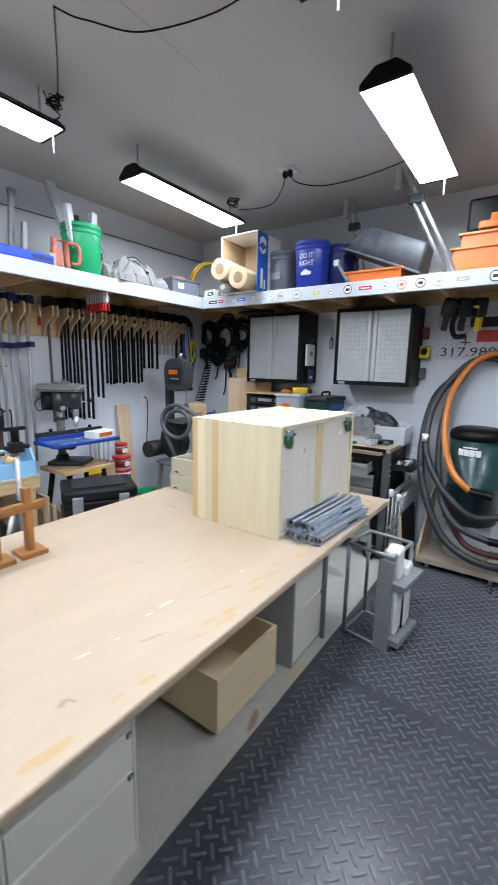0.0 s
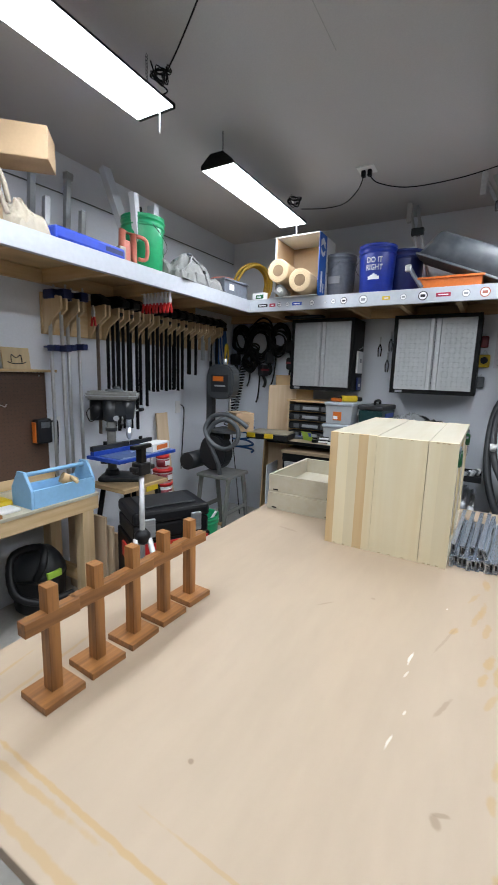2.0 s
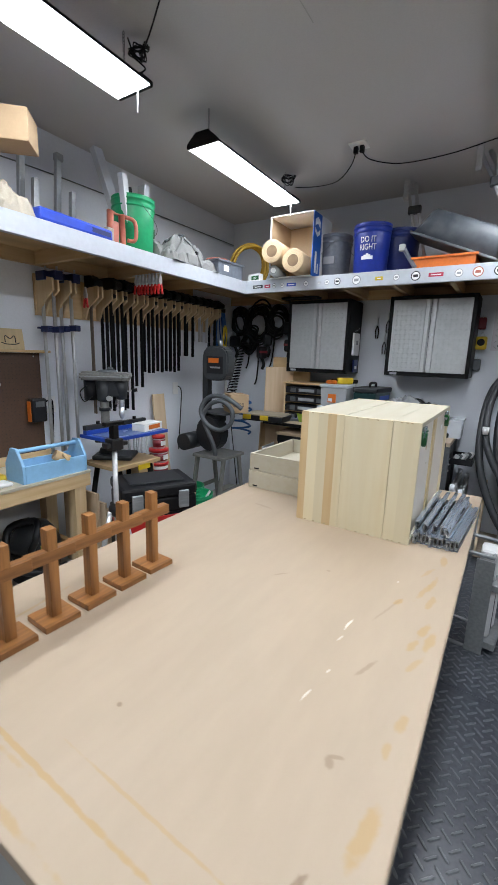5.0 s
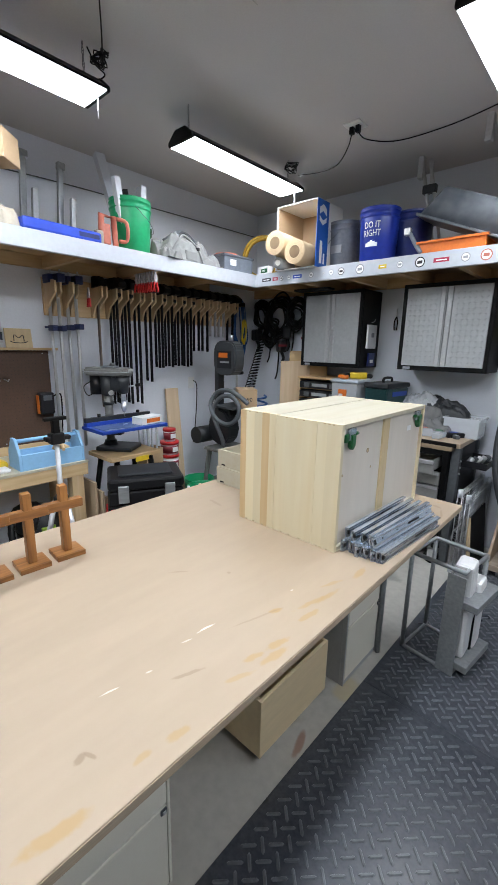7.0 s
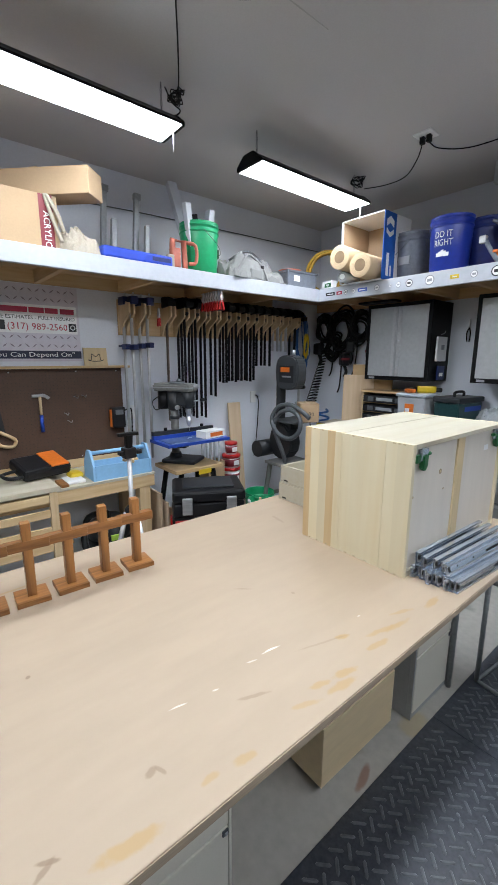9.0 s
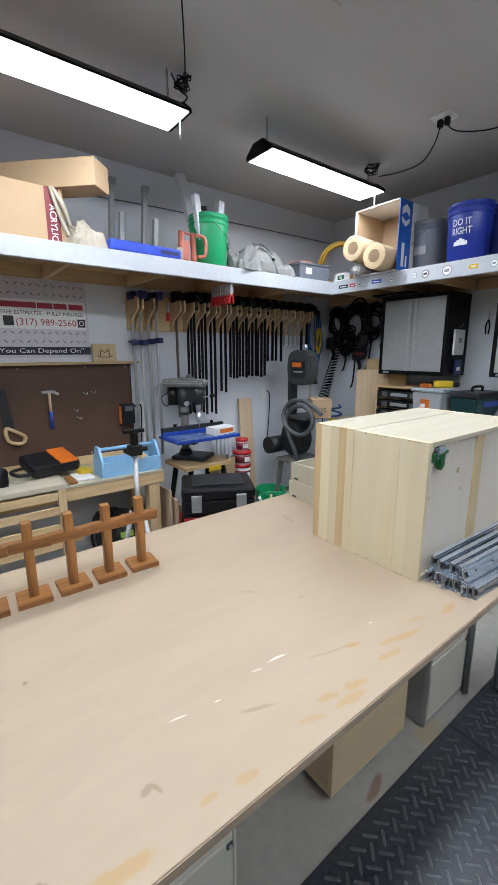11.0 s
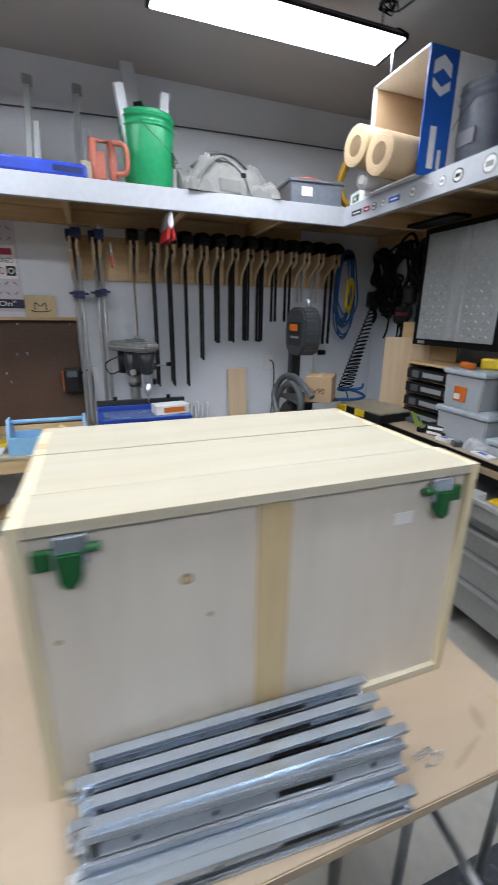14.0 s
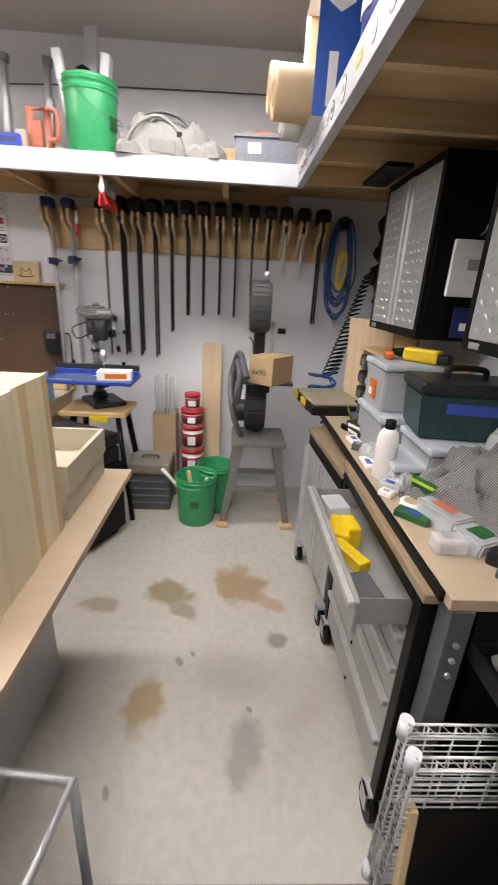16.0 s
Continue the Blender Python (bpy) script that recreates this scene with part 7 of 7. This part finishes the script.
for k in range(5):
    r = 0.17 + 0.012 * (k % 3)
    part("coil", tube(B(), [(-0.05 + 0.026 * k + 0.02 * math.sin(a), r * math.cos(a * 0.785), 0.19 + r * math.sin(a * 0.785)) for a in range(8)], 0.0125, 8, 4, True), M_yellowhose, yh)
pr = []
for x, y, zz in ((-2.457, 3.01, 0.185), (-2.262, 3.02, 0.098)):
    s = thing("paper_roll", pose(x, y, ST + zz, 90, 0, 5), "roll of brown kraft paper lying on the shelf", "paper roll", "paper rolls")
    bm = B()
    n = 28
    lathe(bm, [(0.048, -0.34), (0.092, -0.34), (0.092, 0.02), (0.091, 0.0205), (0.048, 0.0205)], n)
    part("roll", bm, M_kraft, s)
    # closed plug in the core, coloured dark for the shade inside the roll
    bm = B()
    lathe(bm, [(0.047, -0.32), (0.0471, 0.0212)], n)
    part("hollow", bm, mat("shaded core card", (0.20, 0.13, 0.07), 0.85, bump=0), s)
    for rr in (0.058, 0.069, 0.081):
        part("paper_edge", tube(B(), [(rr * math.cos(a * 0.785), rr * math.sin(a * 0.785), 0.0207) for a in range(8)], 0.0012, 4, 3, True), M_cardboard, s)
pf = thing("film_roll", pose(-2.47, 3.06, ST + 0.045, 90, 0, 12), "roll of clear stretch film", "film roll")
part("film", lathe(B(), [(0.022, -0.25), (0.044, -0.25), (0.044, 0.0), (0.022, 0.0)], 20), M_bag, pf)
part("core", lathe(B(), [(0.021, -0.26), (0.0215, 0.012)], 14), M_whiteplastic, pf)
sm = thing("small_carton", pose(-2.76, 3.235, ST, 0, 0, -10), "small green and white box at the shelf corner", "box")
part("carton", box(B(), (-0.06, -0.03, 0), (0.07, 0.03, 0.065), 0.002), M_whiteplastic, sm)
part("print", box(B(), (-0.02, -0.0315, 0.01), (0.068, -0.0303, 0.045)), M_darkgreen, sm)
words("lettering", "100", 0.03, M_inkwhite, sm, on_north(-0.005, 0.016, -0.0325))

# ================= things on the north shelf =================
gbx = thing("sprayer_box", (-2.362, 3.145, ST), "open blue and white product carton lying on its side", "box")
GW, GD, GH = 0.41, 0.38, 0.50
part("side", box(B(), (GW / 2 - 0.006, 0, 0), (GW / 2, 0.165, GH), 0.001), M_bluecard, gbx, "blue printed side")
part("side", box(B(), (GW / 2 - 0.006, 0.166, 0), (GW / 2, GD, GH), 0.001), M_whiteplastic, gbx)
part("side", box(B(), (-GW / 2, 0, 0), (-GW / 2 + 0.006, GD, GH), 0.001), M_whiteplastic, gbx)
part("top", box(B(), (-GW / 2 + 0.006, 0, GH - 0.006), (GW / 2 - 0.006, GD, GH)), M_whiteplastic, gbx)
part("bottom", box(B(), (-GW / 2 + 0.006, 0, 0.0), (GW / 2 - 0.006, GD, 0.006)), M_whiteplastic, gbx)
part("back", box(B(), (-GW / 2 + 0.006, GD - 0.006, 0.006), (GW / 2 - 0.006, GD, GH - 0.006)), M_cardboard, gbx)
part("lining", box(B(), (-GW / 2 + 0.0065, 0.02, 0.0065), (-GW / 2 + 0.009, GD - 0.007, GH - 0.007)), M_cardboard, gbx)
part("lining", box(B(), (GW / 2 - 0.009, 0.02, 0.0065), (GW / 2 - 0.0065, GD - 0.007, GH - 0.007)), M_cardboard, gbx)
part("emblem", prism(B(), [(0.03, 0.39), (0.08, 0.42), (0.13, 0.39), (0.13, 0.44), (0.08, 0.47), (0.03, 0.44)], "x", GW / 2 + 0.0003, GW / 2 + 0.001), M_inkwhite, gbx)
part("emblem", prism(B(), [(0.03, 0.345), (0.08, 0.315), (0.13, 0.345), (0.13, 0.38), (0.08, 0.35), (0.03, 0.38)], "x", GW / 2 + 0.0003, GW / 2 + 0.001), M_inkwhite, gbx)
part("name_block", box(B(), (GW / 2 + 0.0003, 0.05, 0.03), (GW / 2 + 0.001, 0.085, 0.20)), M_inkwhite, gbx)
part("name_block", box(B(), (GW / 2 + 0.0003, 0.105, 0.03), (GW / 2 + 0.001, 0.125, 0.11)), M_inkwhite, gbx)
gry = bucket(pose(-2.09, 3.475, ST, 0, 0, 200), M_graybucket, "dusty grey plastic bucket on the shelf", h=0.362, r=0.148)
part("print", box(B(), (-0.05, -0.138, 0.12), (0.05, -0.128, 0.18)), M_inkgrey, gry, at=pose(0, 0, 0, 0, 0, 160))
blu = bucket(pose(-1.728, 3.348, ST, 0, 0, 150), M_blue, "blue plastic bucket with a white lettered slogan", h=0.372, r=0.150)
rot = pose(0, 0, 0, 0, 0, 214)
for text, zz, w in (("DO IT", 0.225, 0.115), ("RIGHT", 0.170, 0.125)):
    ob = words("lettering", text, 0.062, M_inkwhite, blu, rot @ pose(0, 0, zz), width=w)
    for v in ob.data.vertices:
        u, h2 = v.co.x - w / 2, v.co.y
        r = 0.1385 + 0.0135 * (zz + h2 - 0.12) / 0.2 + v.co.z
        a = u / 0.14 - math.pi / 2
        v.co = Vector((r * math.cos(a), r * math.sin(a), h2))
bm = B()
for k in range(5):
    a = -math.pi / 2 + (k - 2) * 0.13
    box(bm, (0.1345, -0.0088, 0.10), (0.1385, 0.0088, 0.125 + 0.009 * (2 - abs(k - 2))), 0, pose(0, 0, 0, 0, 0, math.degrees(a)))
part("store_mark", bm, M_inkwhite, blu, at=rot)
bucket(pose(-1.54, 3.52, ST, 0, 0, 120), M_navy, "navy plastic bucket with a wire bail, on the shelf", h=0.352)
M_trough = mat("scuffed grey plastic", (0.055, 0.065, 0.078), 0.35, scale=12, vary=0.2, bump=0.08, second=(0.12, 0.13, 0.145))
mt = thing("concrete_trough", pose(-1.415, 3.25, 2.585, 0, 22.7, 0), "dark grey plastic mixing trough lying tilted upside down", "trough")
bm = B()
low = [bm.verts.new((x, y, 0.0)) for x, y in ((0.015, 0.015), (0.635, 0.015), (0.635, 0.30), (0.015, 0.30))]
top = [bm.verts.new((x, y, 0.20)) for x, y in ((0.085, 0.045), (0.60, 0.045), (0.60, 0.26), (0.085, 0.26))]
for i in range(4):
    bm.faces.new((low[i], low[(i + 1) % 4], top[(i + 1) % 4], top[i]))
bm.faces.new(top)
bm.faces.new(low[::-1])
bmesh.ops.bevel(bm, geom=list({e for v in top for e in v.link_edges}), offset=0.03, segments=4, affect="EDGES", profile=0.5)
for f in bm.faces:
    f.smooth = True
part("shell", bm, M_trough, mt)
part("rim", box(B(), (0, 0, -0.018), (0.65, 0.315, 0.0), 0.005), M_trough, mt, "rolled grey rim")


def orange_bin(at, w, d, h, label):
    s = thing("orange_tray", at, label, "tray", "orange trays")
    part("tray", open_box(B(), (-w / 2, -d / 2, 0), (w / 2, d / 2, h), 0.006, bev=0.002), M_orange, s)
    part("rim", open_box(B(), (-w / 2 - 0.015, -d / 2 - 0.015, h - 0.015), (w / 2 + 0.015, d / 2 + 0.015, h), 0.02, 0.001), M_orange, s)
    return s

orange_bin((-1.16, 3.42, ST), 0.42, 0.36, 0.085, "orange plastic tray under the trough")
orange_bin((-0.38, 3.45, ST), 0.46, 0.40, 0.16, "deep orange plastic tray on the shelf")
orange_bin((-0.36, 3.45, ST + 0.162), 0.42, 0.36, 0.09, "orange plastic tray stacked on another")
wst = thing("wet_saw", (-0.36, 3.46, ST + 0.254), "black and orange tile saw on the trays", "saw")
part("frame", box(B(), (-0.20, -0.14, 0), (0.25, 0.14, 0.02), 0.004), M_black, wst)
part("motor", cyl(B(), (-0.05, -0.12, 0.07), (0.10, -0.12, 0.07), 0.05, n=16), M_orange, wst)
part("hood", box(B(), (-0.20, -0.10, 0.02), (0.25, 0.02, 0.24), 0.02), M_black, wst)
part("grip", box(B(), (-0.12, -0.17, 0.02), (0.12, -0.13, 0.07), 0.01), M_orange, wst)


def folding_leg(a, b, label):
    a, b = Vector(a), Vector(b)
    s = thing("folding_leg_set", a, label, "leg set", "folding leg sets")
    d = b - a
    for e in (-0.028, 0.028):
        part("tube", tube(B(), [(e, 0, 0), (d.x + e, d.y, d.z)], 0.013, 8, 1), M_alu, s)
    part("foot_bracket", box(B(), (d.x - 0.05, d.y - 0.03, d.z - 0.12), (d.x - 0.01, d.y + 0.03, d.z + 0.03), 0.006), M_alu, s)
    part("hinge", box(B(), (d.x * 0.72 - 0.05, d.y * 0.72 - 0.025, d.z * 0.72 - 0.03), (d.x * 0.72 + 0.05, d.y * 0.72 + 0.025, d.z * 0.72 + 0.03), 0.008), M_darkgray, s)
    part("strut", tube(B(), [(d.x * 0.7, d.y * 0.7, d.z * 0.7), (d.x + 0.05, d.y, d.z - 0.02)], 0.010, 8, 1), M_alu, s)
    return s

folding_leg((-0.615, 3.22, ST + 0.01), (-0.975, 3.225, 3.01), "grey steel folding leg leaning on the shelf")
folding_leg((-1.36, 3.62, ST + 0.01), (-1.53, 3.62, 3.04), "grey steel folding leg leaning behind the trough")
jr = thing("jointed_arm", pose(-1.40, 3.235, ST + 0.012, 0, 0, 0), "grey metal pivoting arm on the shelf edge", "arm")
part("arm", tube(B(), [(0.05, 0, 0), (0.0, 0.01, 0.07), (-0.05, 0.02, 0.15)], 0.016, 6, 2), M_graybucket, jr)
part("end", box(B(), (-0.085, 0.0, 0.13), (-0.04, 0.04, 0.18), 0.008), M_alu, jr)
# stickers along the white north fascia
random.seed(21)
STK = [(-2.70, 0.07, M_ink, 0), (-2.60, 0.03, M_inkred, 0), (-2.53, 0.02, M_ink, 1), (-2.45, 0.02, M_inkgrey, 1), (-2.36, 0.06, M_inkblue, 0), (-2.22, 0.024, M_inkgrey, 1), (-2.10, 0.012, M_inkgrey, 1), (-2.03, 0.022, M_inkgrey, 1), (-1.94, 0.028, M_ink, 1),
       (-1.78, 0.036, M_inkgrey, 1), (-1.60, 0.03, M_yellow, 0), (-1.47, 0.024, M_inkgrey, 1), (-1.33, 0.034, M_ink, 1), (-1.19, 0.07, M_inkred, 0), (-1.04, 0.028, M_inkgrey, 1), (-0.92, 0.034, M_terracotta, 1), (-0.79, 0.034, M_ink, 1), (-0.67, 0.034, M_inkgrey, 1), (-0.52, 0.05, M_inkgrey, 0), (-0.33, 0.036, M_ink, 1)]
for x, r, m, rnd in STK:
    s = thing("sticker", (x, NF - 0.001, 2.245), "small printed sticker on the white shelf edge", "sticker", "stickers")
    if rnd:
        part("disc", cyl(B(), (0, 0, 0), (0, -0.0012, 0), r, n=24), m, s)
        part("ring", cyl(B(), (0, -0.0012, 0), (0, -0.0018, 0), r * 0.8, n=24), M_inkwhite, s)
        part("mark", box(B(), (-r * 0.5, -0.0025, -r * 0.28), (r * 0.5, -0.0018, r * 0.28)), m, s)
    else:
        part("strip", box(B(), (-r / 2 - 0.015, -0.0012, -0.014), (r / 2 + 0.015, 0, 0.014)), m, s)
        part("mark", box(B(), (-r / 2, -0.0018, -0.004), (r / 2, -0.0012, 0.003)), M_inkwhite, s)

# ================= ceiling cords and outlet =================
ceo = thing("ceiling_outlet", (-1.74, 2.91, CEIL), "white ceiling outlet with two black plugs", "outlet")
part("plate", box(B(), (-0.06, -0.06, -0.008), (0.06, 0.06, 0), 0.002), M_whiteplastic, ceo)
for x in (-0.022, 0.022):
    part("plug", box(B(), (x - 0.014, -0.016, -0.05), (x + 0.014, 0.016, -0.008), 0.004), M_black, ceo)
def cord(pts, label="black lamp cord along the ceiling", r=0.0036):
    return solo("lamp_cord", tube(B(), pts, r, 6, 8), M_cord, label, "cord", group="lamp cords")
cord([(-1.762, 2.91, 3.04), (-1.80, 2.93, 2.97), (-1.92, 3.0, 2.92), (-2.1, 3.05, 2.93), (-2.30, 3.06, 2.96)])
cord([(-1.718, 2.91, 3.04), (-1.65, 2.92, 2.98), (-1.45, 2.95, 2.93), (-1.15, 2.98, 2.94), (-0.9, 3.0, 2.98), (-0.74, 3.0, 3.0)])
cord([(-2.35, 1.38, 3.06), (-2.345, 1.42, 3.0), (-2.30, 1.44, 2.95), (-2.35, 1.42, 2.93)])
cord([(-2.335, 1.45, 3.02), (-2.2, 1.375, 3.03), (-2.05, 1.285, 3.048), (-1.93, 1.21, 3.065), (-1.82, 1.14, 3.078)])
cord([(-1.82, 1.14, 3.075), (-1.78, 1.20, 3.06), (-1.735, 1.25, 3.055), (-1.64, 1.37, 3.05), (-1.53, 1.44, 3.055), (-1.35, 1.50, 3.06), (-1.2, 1.53, 3.07), (-0.95, 1.50, 3.06), (-0.74, 1.42, 3.05)])
for x, y in ((-2.33, 1.44), (-2.36, 3.06)):
    bm = B()
    for k in range(7):
        r, tip = random.uniform(0.028, 0.055), random.uniform(-0.5, 0.5)
        tube(bm, [(r * math.cos(a + k) * 1.1 + 0.012 * tip, 0.03 * math.sin(2 * a + k * 1.7), r * (0.55 + 0.3 * tip) * math.sin(a + k) + 0.012 * math.cos(3 * a + k)) for a in (0, 1.05, 2.09, 3.14, 4.19, 5.24)], 0.003, 6, 4, True)
    solo("cord_knot", bm, M_cord, "bundled black cord tied over the lamp", "cord", at=pose(x, y, 3.03))
# tape joints of the ceiling boards
solo("ceiling_seam", box(B(), (-1.585, 1.2, CEIL - 0.0012), (-1.580, 1.76, CEIL + 0.001)), M_filegray, "faint joint line in the ceiling board", "trim", kind="structure")

# ================= drawer slides and small things on the big bench =================
random.seed(5)
def slide(at, L, out=0.0):
    """A pair of telescopic slides lying on edge; the open side of the channels faces +x."""
    s = thing("drawer_slide", at, "zinc-plated steel drawer slide in a stack", "drawer slide", "stack of drawer slides")
    w, h, t = 0.0085, 0.045, 0.0014
    part("outer_channel", prism(B(), [(-w, 0), (w, 0), (w, 0.008), (w - t, 0.008), (w - t, t), (-w + t, t), (-w + t, h - t), (w - t, h - t), (w - t, h - 0.008), (w, h - 0.008), (w, h), (-w, h)], "y", 0, L, 0.0004), M_zinc, s)
    part("ball_race", prism(B(), [(-0.005, 0.004), (0.0065, 0.004), (0.0065, 0.011), (0.005, 0.011), (0.005, 0.006), (-0.0035, 0.006), (-0.0035, 0.039), (0.005, 0.039), (0.005, 0.034), (0.0065, 0.034), (0.0065, 0.041), (-0.005, 0.041)], "y", 0.006 - out, L - 0.012), M_steel, s)
    part("inner_channel", prism(B(), [(-0.002, 0.012), (0.002, 0.012), (0.002, 0.033), (-0.002, 0.033)], "y", 0.014 - out * 1.6, L - 0.006, 0.001), M_zinc, s)
    for y in (0.07, L * 0.36, L * 0.64, L - 0.06):
        part("hole", cyl(B(), (0.0018, y, 0.0225), (0.0025, y, 0.0225), 0.004, n=10), M_black, s)
    part("end_stop", box(B(), (-0.0034, 0.008, 0.014), (0.0045, 0.018, 0.031), 0.001), M_blackplastic, s)
    part("release_lever", box(B(), (0.0022, L * 0.55, 0.018), (0.0038, L * 0.74, 0.026), 0.0005), M_black, s)
    return s
for i in range(6):
    slide(pose(-0.878 + 0.0318 * i, 1.548 + random.uniform(-0.016, 0.018), BT + 0.0005, 0, 0, -1.2 - 0.55 * i), 0.53 + random.uniform(-0.01, 0.012), random.choice((0, 0.008, 0.016)))
    if i < 5:
        slide(pose(-0.863 + 0.0318 * i, 1.556 + random.uniform(-0.016, 0.018), BT + 0.0005, 0, 0, -1.45 - 0.55 * i), 0.51 + random.uniform(-0.01, 0.012), random.choice((0, 0.008)))
for i in range(4):
    slide(pose(-0.876 + 0.033 * i, 1.562 + random.uniform(-0.016, 0.020), BT + 0.0465, 0, random.uniform(-5, 3), -1.6 - 0.5 * i + random.uniform(-0.5, 0.5)), 0.53 + random.uniform(-0.01, 0.012), random.choice((0, 0.008)))
slide(pose(-0.752, 1.572, BT + 0.047, 0, -24, -4.4), 0.52, 0.006)
for i in range(9):
    s = thing("screw", pose(-0.735 + random.uniform(-0.02, 0.02), 2.17 + random.uniform(-0.03, 0.03), BT + 0.003, 90, random.uniform(0, 90), random.uniform(0, 180)), "small zinc screw lying loose on the workbench", "screw", "loose screws")
    part("shank", cyl(B(), (0, 0, -0.008), (0, 0, 0.008), 0.0016, 0.001, 6), M_steel, s)
    part("head", cyl(B(), (0, 0, -0.010), (0, 0, -0.008), 0.0034, n=8), M_steel, s)


# more clutter on the north bench
random.seed(33)
CL = [(-2.05, 3.47, 0.09, 0.05, 0.02, M_whiteplastic, "white paper packet"), (-1.95, 3.46, 0.05, 0.05, 0.03, M_graymetal, "grey metal fitting"), (-1.78, 3.46, 0.12, 0.05, 0.012, M_inkwhite, "folded white instruction sheet"), (-1.74, 3.56, 0.10, 0.07, 0.05, M_clear, "clear plastic packet"),
      (-1.55, 3.47, 0.08, 0.05, 0.03, M_clear, "clear plastic blister"), (-1.50, 3.44, 0.05, 0.04, 0.02, M_whiteplastic, "white plastic cap"), (-1.34, 3.47, 0.11, 0.05, 0.025, M_darkgreen, "green and clear screw packet"), (-1.17, 3.50, 0.06, 0.09, 0.05, M_clear, "open clear packet"), (-1.10, 3.66, 0.14, 0.10, 0.04, M_blackplastic, "black plastic tray"),
      (-1.06, 3.60, 0.05, 0.04, 0.03, M_graymetal, "grey steel bracket"), (-1.45, 3.66, 0.14, 0.04, 0.012, M_steel, "steel strip"), (-1.52, 3.62, 0.09, 0.06, 0.04, M_inkwhite, "white cardboard packet"), (-2.45, 3.60, 0.10, 0.06, 0.03, M_graymetal, "grey hand tool"), (-2.24, 3.48, 0.05, 0.04, 0.03, M_black, "black plastic knob"), (-1.22, 3.66, 0.10, 0.07, 0.03, M_skyblue, "blue plastic wrapper"), (-1.84, 3.84, 0.12, 0.12, 0.20, M_darkgray, "dark grey plastic canister")]
for x, y, w, d, h, m, lab in CL:
    s = thing("bench_clutter", pose(x, y, NT, 0, 0, random.uniform(-50, 50)), lab + " lying on the bench", "packet", "bench clutter")
    part("body", box(B(), (-w / 2, -d / 2, 0), (w / 2, d / 2, h), min(h, w, d) * 0.18), m, s)
    part("label", box(B(), (-w / 4, -d / 4, h), (w / 5, d / 5, h + 0.0008)), random.choice((M_inkwhite, M_inkgrey, M_inkblue)), s)
tape = thing("tape_roll", pose(-1.42, 3.50, NT), "roll of white tape lying flat on the bench", "tape")
part("roll", lathe(B(), [(0.028, 0), (0.04, 0), (0.04, 0.022), (0.028, 0.022)], 20), M_whiteplastic, tape)
part("core", lathe(B(), [(0.0272, 0), (0.0275, 0.0225)], 16), M_cardboard, tape)

heap("black_bag", pose(-3.26, 0.42, WT + 0.036, 0, 0, 0), 0.26, 0.26, 0.18, M_blackplastic, "black crumpled tool bag on the pine bench", "bag", 61, 4.0)
